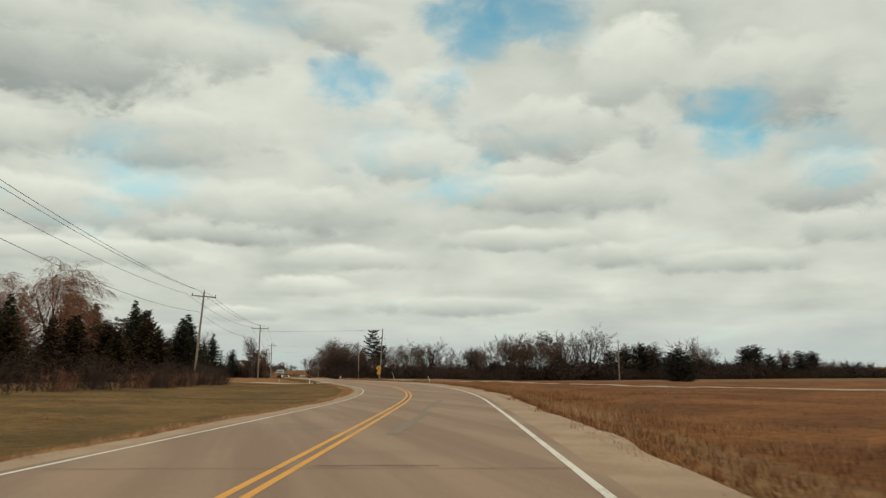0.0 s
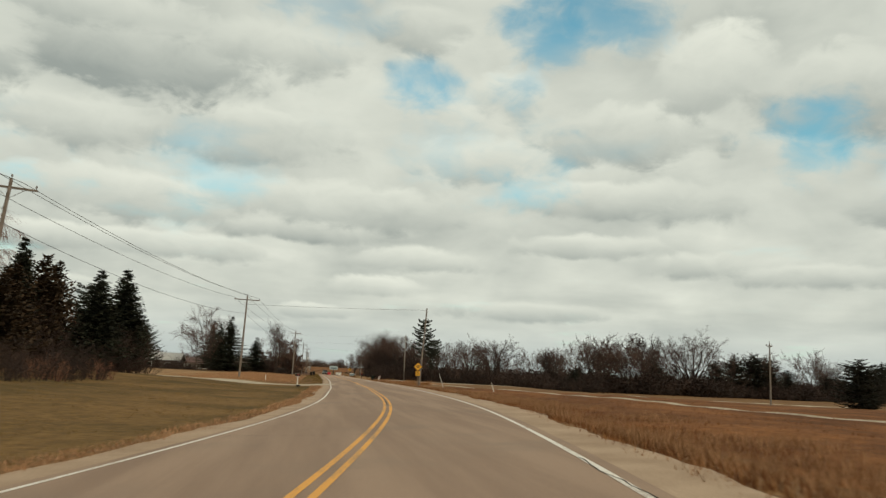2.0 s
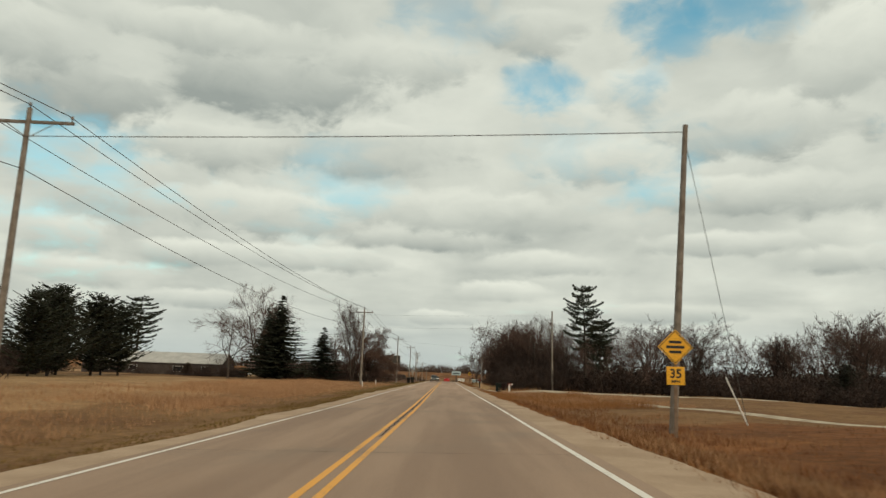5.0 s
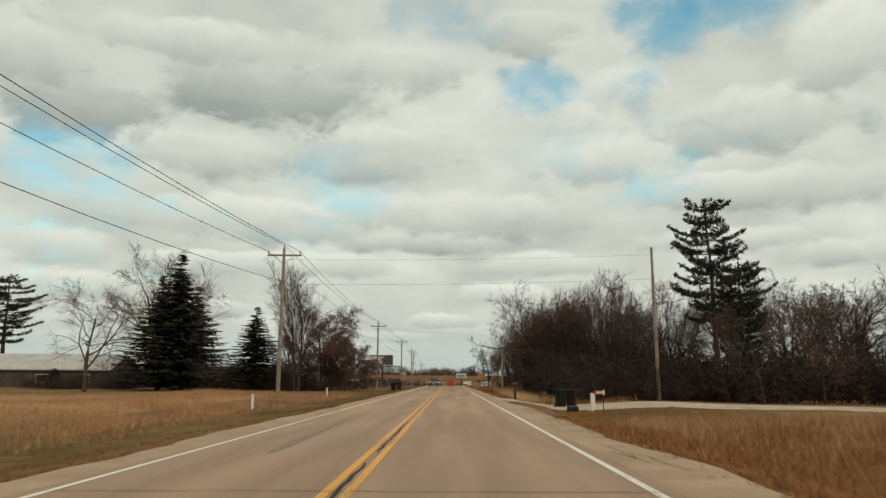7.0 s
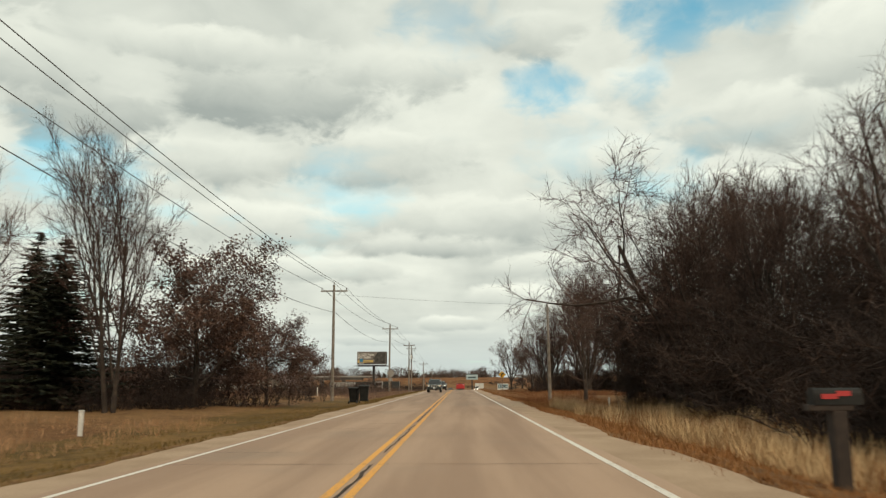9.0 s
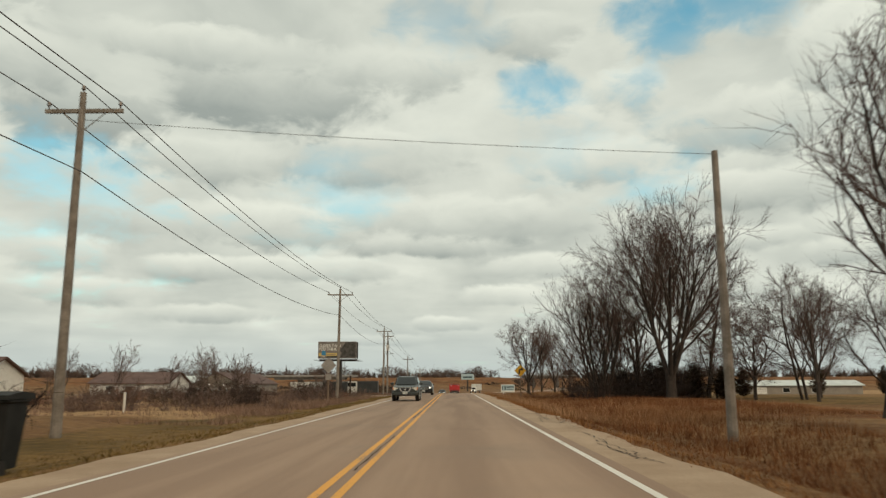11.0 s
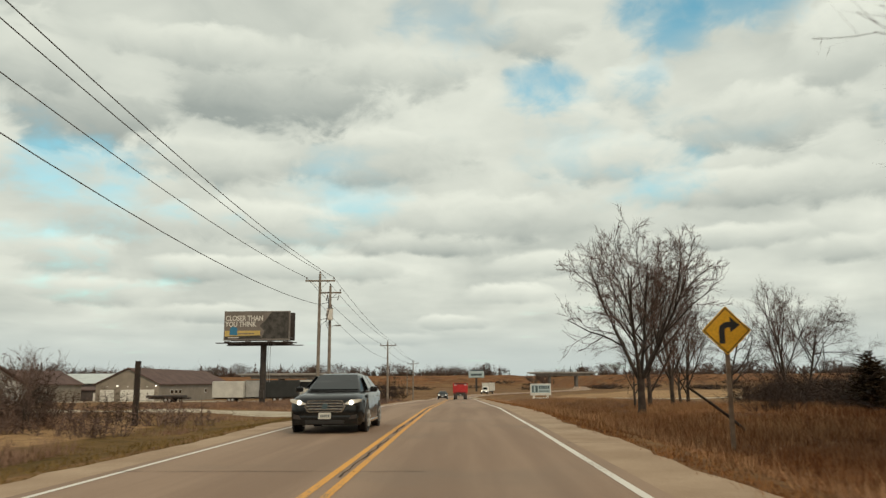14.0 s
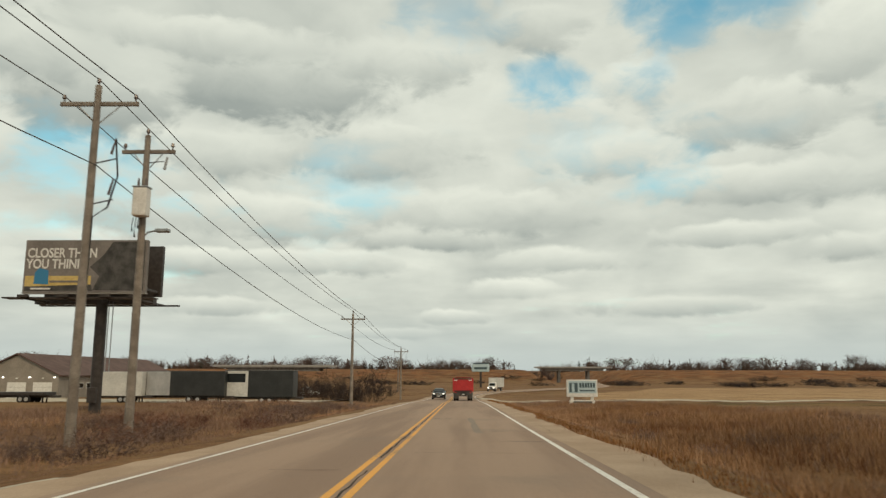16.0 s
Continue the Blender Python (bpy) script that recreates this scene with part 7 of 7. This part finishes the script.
def sedan(m, label, lit=True):
    """A long four-door car, front towards -y."""
    top = thing("sedan", m, label, "car")
    p = M["black_car_paint"]
    smoothed(part("body", loft([(-0.05, 0.56, 0.50, 0.40, 0.58, 0.70), (0.0, 0.76, 0.66, 0.30, 0.66, 0.82), (0.10, 0.88, 0.78, 0.24, 0.72, 0.89), (0.40, 0.94, 0.84, 0.20, 0.80, 0.96), (0.95, 0.965, 0.86, 0.18, 0.86, 1.01), (1.45, 0.97, 0.88, 0.18, 0.90, 1.05), (2.6, 0.965, 0.90, 0.18, 0.92, 1.06), (3.4, 0.965, 0.90, 0.18, 0.93, 1.07), (4.0, 0.97, 0.90, 0.20, 0.94, 1.10), (4.85, 0.91, 0.83, 0.30, 0.96, 1.12), (5.10, 0.80, 0.74, 0.42, 0.88, 1.04)]), p, top), 0.75)
    smoothed(part("cabin", loft([(1.30, 0.76, 0.72, 0.98, 1.01, 1.05), (1.75, 0.83, 0.64, 0.98, 1.05, 1.32), (2.15, 0.86, 0.59, 0.98, 1.07, 1.49), (2.7, 0.88, 0.61, 0.98, 1.08, 1.54), (3.3, 0.87, 0.60, 0.98, 1.08, 1.53), (3.8, 0.84, 0.59, 0.98, 1.07, 1.42), (4.5, 0.78, 0.70, 0.98, 1.06, 1.12)]), p, top), 0.75)
    part("windscreen", panel([(-0.66, 1.36, 1.085), (0.66, 1.36, 1.085), (0.53, 2.09, 1.475), (-0.53, 2.09, 1.475)], 0.02), M["car_glass"], top)
    part("rear_window", panel([(0.62, 4.40, 1.16), (-0.62, 4.40, 1.16), (-0.52, 3.62, 1.485), (0.52, 3.62, 1.485)], 0.02), M["car_glass"], top)
    for s in (-1, 1):
        for y0, y1, y2, y3 in ((1.72, 2.72, 2.72, 2.22), (2.82, 3.85, 3.48, 2.82)):
            quad = [(s * 0.868, y0, 1.11), (s * 0.868, y1, 1.11), (s * 0.645, y2, 1.46), (s * 0.645, y3, 1.46)]
            part("side_window", panel(quad if s > 0 else quad[::-1], 0.014), M["car_glass"], top)
        lens = [(s * x, z) for x, z in ((0.47, 0.735), (0.62, 0.715), (0.885, 0.79), (0.90, 0.86), (0.66, 0.845))]
        lamp = part("headlight", prismed(lens, "y", -0.03, 0.28), M["lamp_lens"], top, "slim swept-back headlight")
        if lit:
            part("bulb", tubed([(s * 0.66, -0.06, 0.775), (s * 0.66, -0.03, 0.775)], [0.05, 0.06], 12), M["headlight_on"], lamp, "lit headlight bulb")
        part("mirror", boxed(s * 0.93 if s > 0 else s * 1.13, s * 1.13 if s > 0 else s * 0.93, 1.70, 1.84, 1.02, 1.17, bevel=0.045), p, top)
        for y in (2.35, 3.38):
            part("door_handle", boxed(s * 0.968 - 0.014, s * 0.968 + 0.014, y, y + 0.2, 0.88, 0.91, bevel=0.008), M["chrome"], top)
        for y in (1.55, 2.76, 3.72):
            part("door_seam", boxed(s * 0.9665 - 0.002, s * 0.9665 + 0.002, y, y + 0.012, 0.34, 0.92), M["black"], top)
        part("sill", boxed(s * 0.965 - 0.02, s * 0.965 + 0.02, 1.45, 3.35, 0.22, 0.30, bevel=0.015), M["chrome"], top, "bright sill strip")
        part("fog_lamp", prismed([(s * x, z) for x, z in ((0.60, 0.36), (0.80, 0.38), (0.80, 0.48), (0.66, 0.46))], "y", -0.075, 0.05), M["dark_steel"], top)
        for y in (0.98, 3.85):
            part("arch", tubed([(s * 0.93, y, 0.36), (s * 0.974, y, 0.36)], [0.41, 0.395], 26), M["black"], top)
            wheel(top, s * 0.86, y, 0.345, 0.345, 0.23)
    frame_pts = [(-0.53, 0.68), (-0.43, 0.535), (0.43, 0.535), (0.53, 0.68), (0.44, 0.835), (-0.44, 0.835)]
    grille = part("grille", prismed(frame_pts, "y", -0.075, 0.02), M["chrome"], top, "chrome six-sided grille frame")
    part("grille_mesh", prismed([(x * 0.93, 0.685 + (z - 0.685) * 0.84) for x, z in frame_pts], "y", -0.082, -0.07), M["black"], grille)
    for z, w in ((0.615, 0.43), (0.685, 0.475), (0.755, 0.44)):
        part("slat", boxed(-w, w, -0.095, -0.08, z - 0.016, z + 0.016, bevel=0.004), M["chrome"], grille)
    part("badge", tubed([(0, -0.112, 0.685), (0, -0.095, 0.685)], [0.07, 0.075], 16), M["slate"], grille)
    part("bumper", boxed(-0.84, 0.84, -0.065, 0.2, 0.22, 0.47, bevel=0.06), p, top)
    part("lower_intake", boxed(-0.50, 0.50, -0.075, -0.05, 0.25, 0.34, bevel=0.006), M["black"], top)
    pl = part("number_plate", boxed(-0.155, 0.155, -0.105, -0.066, 0.37, 0.525), M["plate"], top)
    for k in range(5):
        part("plate_bar", boxed(-0.11 + k * 0.05, -0.08 + k * 0.05, -0.108, -0.105, 0.415, 0.48), M["slate"], pl)
    return top


def dump_truck(m):
    """Seen from behind: the rear faces -y."""
    top = thing("dump_truck", m, "red dump truck with a high steel box", "truck")
    red = M["truck_red"]
    part("box_floor", boxed(-1.2, 1.2, 0.1, 5.2, 1.15, 1.3), M["dark_steel"], top)
    for s in (-1, 1):
        side = part("box_side", boxed(s * 1.2 - 0.06, s * 1.2 + 0.06, 0.05, 5.3, 1.2, 2.75, bevel=0.015), red, top)
        for k in range(7):
            part("rib", boxed(s * 1.29 - 0.045, s * 1.29 + 0.045, 0.3 + k * 0.78, 0.42 + k * 0.78, 1.2, 2.7), red, side)
        part("top_rail", boxed(s * 1.22 - 0.1, s * 1.22 + 0.1, 0.0, 5.4, 2.75, 2.90, bevel=0.02), M["truck_dark_red"], top)
        part("corner_post", boxed(s * 1.19 - 0.11, s * 1.19 + 0.11, -0.08, 0.1, 1.15, 2.85, bevel=0.02), red, top)
        part("marker_lamp", boxed(s * 0.92 - 0.2, s * 0.92 + 0.2, -0.12, -0.08, 2.52, 2.64, bevel=0.02), M["white"], top, "pale marker lamp")
        part("mud_flap", boxed(s * 0.9 - 0.33, s * 0.9 + 0.33, -0.02, 0.0, 0.30, 1.0), M["mud"], top)
        part("tail_lamp", boxed(s * 0.95 - 0.1, s * 0.95 + 0.1, -0.06, -0.02, 0.98, 1.08), M["red"], top)
        for y in (0.75, 2.05):
            for w in (0.72, 1.06):
                wheel(top, s * w, y, 0.52, 0.52, 0.28, "white")
        wheel(top, s * 1.05, 6.4, 0.52, 0.52, 0.3, "white")
    gate = part("tailgate", boxed(-1.1, 1.1, -0.05, 0.04, 1.22, 2.70, bevel=0.015), red, top)
    part("gate_panel", boxed(-0.86, 0.86, -0.075, -0.05, 1.55, 2.42, bevel=0.012), red, gate)
    for x in (-0.98, 0.98):
        part("gate_rib", boxed(x - 0.06, x + 0.06, -0.09, -0.05, 1.25, 2.68), red, gate)
    part("gate_rail", boxed(-1.1, 1.1, -0.10, -0.05, 2.62, 2.74), M["truck_dark_red"], gate)
    part("gate_rail", boxed(-1.1, 1.1, -0.10, -0.05, 1.22, 1.34), M["truck_dark_red"], gate)
    part("tarp", prismed([(-1.15, 2.88), (1.15, 2.88), (0.9, 2.98), (-0.9, 2.98)], "y", 0.2, 5.2), M["truck_dark_red"], top, "rolled dark tarp")
    part("apron", boxed(-1.15, 1.15, 0.0, 0.12, 0.72, 1.18), M["mud"], top)
    part("bumper_bar", boxed(-1.05, 1.05, -0.05, 0.05, 0.58, 0.70), M["dark_steel"], top)
    pl = part("number_plate", boxed(-0.16, 0.16, -0.07, -0.05, 0.72, 0.86), M["plate"], top)
    part("plate_bar", boxed(-0.1, 0.1, -0.074, -0.07, 0.76, 0.82), M["slate"], pl)
    part("chassis", boxed(-0.45, 0.45, 0.0, 7.6, 0.72, 1.12), M["dark_steel"], top)
    cab = part("cab", boxed(-1.12, 1.12, 5.5, 7.0, 0.9, 2.75, bevel=0.08), red, top)
    part("hood", boxed(-0.8, 0.8, 7.0, 8.2, 0.8, 1.75, bevel=0.1), red, top)
    part("rear_window", boxed(-0.7, 0.7, 5.48, 5.5, 1.9, 2.45), M["car_glass"], cab)
    for s in (-1, 1):
        part("mirror", boxed(s * 1.33 - 0.08, s * 1.33 + 0.08, 6.8, 6.9, 1.6, 2.2, bevel=0.02), M["black"], cab)
        part("exhaust", tubed([(s * 0.95, 5.42, 1.2), (s * 0.95, 5.42, 3.1)], [0.07, 0.07], 10), M["chrome"], top)
    return top


def box_truck(m):
    """Front towards -y."""
    top = thing("box_truck", m, "white box truck coming round the far bend", "truck")
    part("cargo_box", boxed(-1.2, 1.2, 1.9, 7.4, 1.0, 3.4, bevel=0.04), M["trailer_white"], top)
    cab = part("cab", loft([(0.9, 0.95, 0.85, 0.55, 1.2, 1.3), (1.3, 1.0, 0.82, 0.55, 1.3, 2.1), (1.85, 1.0, 0.85, 0.55, 1.3, 2.25)]), M["white"], top)
    part("hood", loft([(0.0, 0.85, 0.75, 0.55, 1.0, 1.15), (0.9, 0.95, 0.85, 0.55, 1.2, 1.32)]), M["white"], top)
    part("windscreen", panel([(-0.78, 0.93, 1.36), (0.78, 0.93, 1.36), (0.70, 1.27, 2.02), (-0.70, 1.27, 2.02)], 0.03), M["car_glass"], cab)
    part("grille", boxed(-0.45, 0.45, -0.03, 0.02, 0.72, 1.05), M["black"], top)
    part("bumper", boxed(-0.98, 0.98, -0.12, 0.1, 0.45, 0.66, bevel=0.03), M["dark_steel"], top)
    for s in (-1, 1):
        part("headlight", boxed(s * 0.67 - 0.15, s * 0.67 + 0.15, -0.04, 0.02, 0.78, 0.98, bevel=0.02), M["headlight_on"], top, "lit headlight")
        for y in (0.7, 5.6):
            wheel(top, s * 0.95, y, 0.42, 0.42, 0.3)
    part("chassis", boxed(-0.5, 0.5, 0.3, 7.3, 0.6, 1.0), M["dark_steel"], top)
    return top


def on_lane(s, y, back=False):
    x, yb = on_road(s, y)
    grade = math.degrees(math.atan((float(road_z(y + 3)) - float(road_z(y - 1))) / 4))
    return pose(x, yb, float(road_z(y)) + 0.004, grade, 0, -math.degrees(float(heading(y))))


dump_truck(on_lane(1.75, 519))
suv(on_lane(-1.95, 369.9))
sedan(on_lane(-1.75, 398.5), "black sedan with its headlights lit")
sedan(on_lane(-1.7, 530), "dark sedan approaching with dimmed headlights")
box_truck(on_lane(-1.8, 613))


def pickup(m):
    top = thing("pickup_truck", m, "white pickup parked in the yard", "truck")
    part("body", loft([(0, 0.8, 0.74, 0.5, 0.85, 0.98), (0.4, 0.95, 0.9, 0.45, 0.95, 1.1), (1.6, 0.97, 0.93, 0.45, 1.0, 1.15), (5.2, 0.97, 0.95, 0.5, 1.0, 1.15)]), M["white"], top)
    cab = part("cab", loft([(1.5, 0.85, 0.8, 1.1, 1.13, 1.16), (2.1, 0.88, 0.72, 1.1, 1.2, 1.8), (3.2, 0.88, 0.72, 1.1, 1.2, 1.82), (3.5, 0.86, 0.8, 1.1, 1.15, 1.2)]), M["white"], top)
    part("windscreen", panel([(-0.7, 1.57, 1.22), (0.7, 1.57, 1.22), (0.62, 2.05, 1.72), (-0.62, 2.05, 1.72)], 0.02), M["car_glass"], cab)
    for s in (-1, 1):
        quad = [(s * 0.87, 1.9, 1.22), (s * 0.87, 3.2, 1.22), (s * 0.74, 3.1, 1.7), (s * 0.74, 2.2, 1.7)]
        part("side_window", panel(quad if s > 0 else quad[::-1], 0.016), M["car_glass"], cab)
        for y in (0.95, 4.2):
            wheel(top, s * 0.86, y, 0.4, 0.4, 0.26)
    return top


pickup(on(-25, 566, 95))

# ---------------------------------------------------------------- grass


def blades(name, count, place, tall, wide, mat, label, seed, bend=0.95, per=3):
    """Tufts of thin bent blades. place(rng, n) gives points on the ground; tall(x, y) the height there."""
    rng = np.random.default_rng(seed)
    xy = off_drives(place(rng, count))
    count = len(xy)
    z = ground_z(xy[:, 0], xy[:, 1])
    base = np.concatenate([xy, z[:, None]], 1)
    uneven = 0.75 + 0.35 * np.sin(xy[:, 0] * 0.9 + 1.9 * np.sin(xy[:, 1] * 0.31)) * np.sin(xy[:, 1] * 0.53 + 1.3 * np.sin(xy[:, 0] * 0.7))
    h = tall(xy[:, 0], xy[:, 1]) * uneven * rng.uniform(0.35, 1.25, count)
    verts, tris = [], []
    for k in range(per):
        a = rng.uniform(0, 2 * np.pi, count)
        lean = rng.uniform(0.1, bend, count) * h
        foot = base + np.stack([rng.normal(0, 0.07, count), rng.normal(0, 0.07, count), np.full(count, -0.03)], 1)
        side = np.stack([-np.sin(a), np.cos(a), np.zeros(count)], 1) * (wide * rng.uniform(0.6, 1.4, count))[:, None]
        out = np.stack([np.cos(a), np.sin(a), np.zeros(count)], 1)
        tip = foot + out * lean[:, None] + np.stack([np.zeros(count), np.zeros(count), h], 1)
        verts.append(np.stack([foot - side, foot + side, tip], 1).reshape(-1, 3))
        tris.append(k * count * 3 + np.arange(count)[:, None] * 3 + [0, 1, 2])
    tagged(new(name, bulk_mesh(name, np.concatenate(verts), np.concatenate(tris), M[mat])), label, "grass", kind="stuff")


def verge(s0, s1, y0, y1, near=1.6):
    def place(rng, n):
        s = s0 + (s1 - s0) * rng.uniform(0, 1, n) ** near
        y = rng.uniform(y0, y1, n)
        x = middle(y) + s * np.cos(heading(y))
        return np.stack([x, y - s * np.sin(heading(y))], 1)

    return place


def clumped(place, scale, keep):
    """Leaves tufts out so that they stand in patches."""

    def picked(rng, n):
        pts = place(rng, n * 3)
        v = np.sin(pts[:, 0] * scale + 2.1 * np.sin(pts[:, 1] * scale * 0.7)) * np.sin(pts[:, 1] * scale * 0.9 + 1.7 * np.sin(pts[:, 0] * scale * 0.5)) + rng.normal(0, 0.35, len(pts))
        return pts[np.argsort(-v)[: max(n, int(len(pts) * keep))]][:n]

    return picked


ones = lambda v: (lambda x, y: np.full(len(x), v))  # noqa: E731
blades("verge_grass", 20000, verge(5.6, 15, 205, 265), lambda x, y: 0.55 * smooth(x, 5.4, 8) * (1 - 0.85 * smooth(y, 238, 245)) * (0.8 + 0.6 * smooth(x, 12, 15)) + 0.1, 0.009, "dry_blade", "tall dry brown grass on the verge", 1)
blades("verge_grass", 9000, verge(5.5, 14, 318, 354), lambda x, y: 0.40 * smooth(x, 5.6, 9) + 0.08, 0.009, "russet_blade", "brown grass on the verge by the wood", 22)
blades("verge_grass", 17000, verge(5.5, 14, 271, 322), lambda x, y: 0.55 * smooth(x, 5.6, 9) + 0.10, 0.009, "dry_blade", "tall dry brown grass on the verge", 2)
blades("verge_grass", 30000, verge(5.4, 22, 352, 412), lambda x, y: (0.38 + 0.28 * smooth(x, 9, 15) * smooth(y, 395, 425)) * smooth(x, 5.6, 10) + 0.08, 0.009, "russet_blade", "tall dry brown grass on the verge", 3)
blades("verge_grass", 36000, clumped(verge(5.6, 24, 402, 505, 1.2), 0.22, 0.6), lambda x, y: 0.52 * smooth(x, 7.0, 10.5) + 0.06, 0.010, "fawn_blade", "tall fawn grass in patches on the verge", 43)
blades("verge_grass", 14000, clumped(verge(5.6, 22, 408, 490, 1.2), 0.3, 0.6), lambda x, y: 0.4 * smooth(x, 7, 10) + 0.06, 0.009, "russet_blade", "brown grass in patches on the verge", 44)
blades("verge_grass", 16000, verge(5.4, 26, 430, 534, 1.2), lambda x, y: 0.45 * smooth(x, 5.6, 11) + 0.08, 0.011, "mauve_blade", "tall dull brown grass on the verge", 4)
blades("field_grass", 20000, verge(5.5, 11, -5, 205), lambda x, y: np.full(len(x), 0.26), 0.009, "russet_blade", "brown grass along the field edge", 5)
blades("field_grass", 22000, clumped(verge(5.7, 13, -5, 205, 1.5), 0.3, 0.6), lambda x, y: np.full(len(x), 0.42), 0.008, "fawn_blade", "fawn tall grass along the field edge", 41)
blades("verge_grass", 12000, clumped(verge(5.8, 14, 345, 440, 1.4), 0.3, 0.6), ones(0.5), 0.008, "fawn_blade", "fawn tall grass on the verge", 42)
blades("field_stubble", 14000, verge(9, 40, 5, 190, 1.3), ones(0.16), 0.011, "russet_blade", "short brown stubble in the field", 6)
blades("pale_grass", 900, lambda rng, n: np.stack([rng.normal(0, 0.6, n) + (f := rng.uniform(0, 1, n)) * 3.4 - 8.4, 35.5 + rng.normal(0, 0.7, n) + f * 7.5], 1), ones(0.5), 0.008, "tan_blade", "pale dry grass clumps in the field", 7)
blades("pale_grass", 6000, clumped(verge(7, 16, 274, 316), 0.5, 0.3), ones(0.9), 0.009, "pale_blade", "pale tall grass before the wood", 8)
blades("pale_grass", 24000, clumped(verge(-9.5, -24, 168, 300, 1.3), 0.25, 0.5), ones(0.55), 0.006, "tan_blade", "pale tall grass beyond the mown verge", 9)
blades("verge_grass", 15000, verge(-8, -26, 168, 300, 1.2), ones(0.42), 0.007, "tan_blade", "dry grass beyond the mown verge", 10)
blades("mown_verge", 26000, verge(-4.5, -9, 160, 420), ones(0.12), 0.012, "turf_blade", "short mown verge of dull turf", 11)
blades("lawn_grass", 26000, verge(-4.6, -20, 0, 157, 1.5), ones(0.09), 0.012, "turf_blade", "short mown lawn of dull turf", 12)
blades("lawn_edge", 9000, verge(-4.4, -5.6, 0, 157, 1.0), ones(0.16), 0.012, "tan_blade", "dry grass fringe along the shoulder", 13)
blades("rough_grass", 24000, clumped(verge(-7.5, -34, 345, 416, 1.3), 0.4, 0.5), ones(0.55), 0.009, "mauve_blade", "rough dry grass before the sheds", 14)
blades("rough_grass", 26000, verge(-5.5, -26, 432, 520, 1.3), lambda x, y: 0.36 * smooth(-x, 5.0, 9.0) + 0.1, 0.009, "mauve_blade", "rough dry grass below the billboard", 15)
blades("pale_grass", 8000, clumped(verge(-6, -20, 432, 520, 1.3), 0.3, 0.5), ones(0.36), 0.007, "tan_blade", "pale grass below the billboard", 16)
blades("pale_grass", 9000, clumped(verge(6.3, 22, 345, 534, 1.6), 0.35, 0.4), ones(0.5), 0.006, "tan_blade", "pale grass among brown on the verge", 18)
blades("shoulder_fringe", 12000, verge(5.0, 5.9, 0, 530, 1.0), ones(0.2), 0.012, "dry_blade", "dry grass fringe along the shoulder", 17)

blades("pale_grass", 2600, clumped(verge(9, 20, 212, 243, 1.1), 0.6, 0.3), ones(0.7), 0.009, "tan_blade", "tan tufts of tall grass on the verge", 23)
blades("pale_grass", 1300, lambda rng, n: np.stack([7.2 + rng.gamma(2.0, 0.9, n), 239 + rng.normal(0, 1.6, n)], 1), ones(0.85), 0.008, "tan_blade", "tall tan grass clump on the verge", 31)
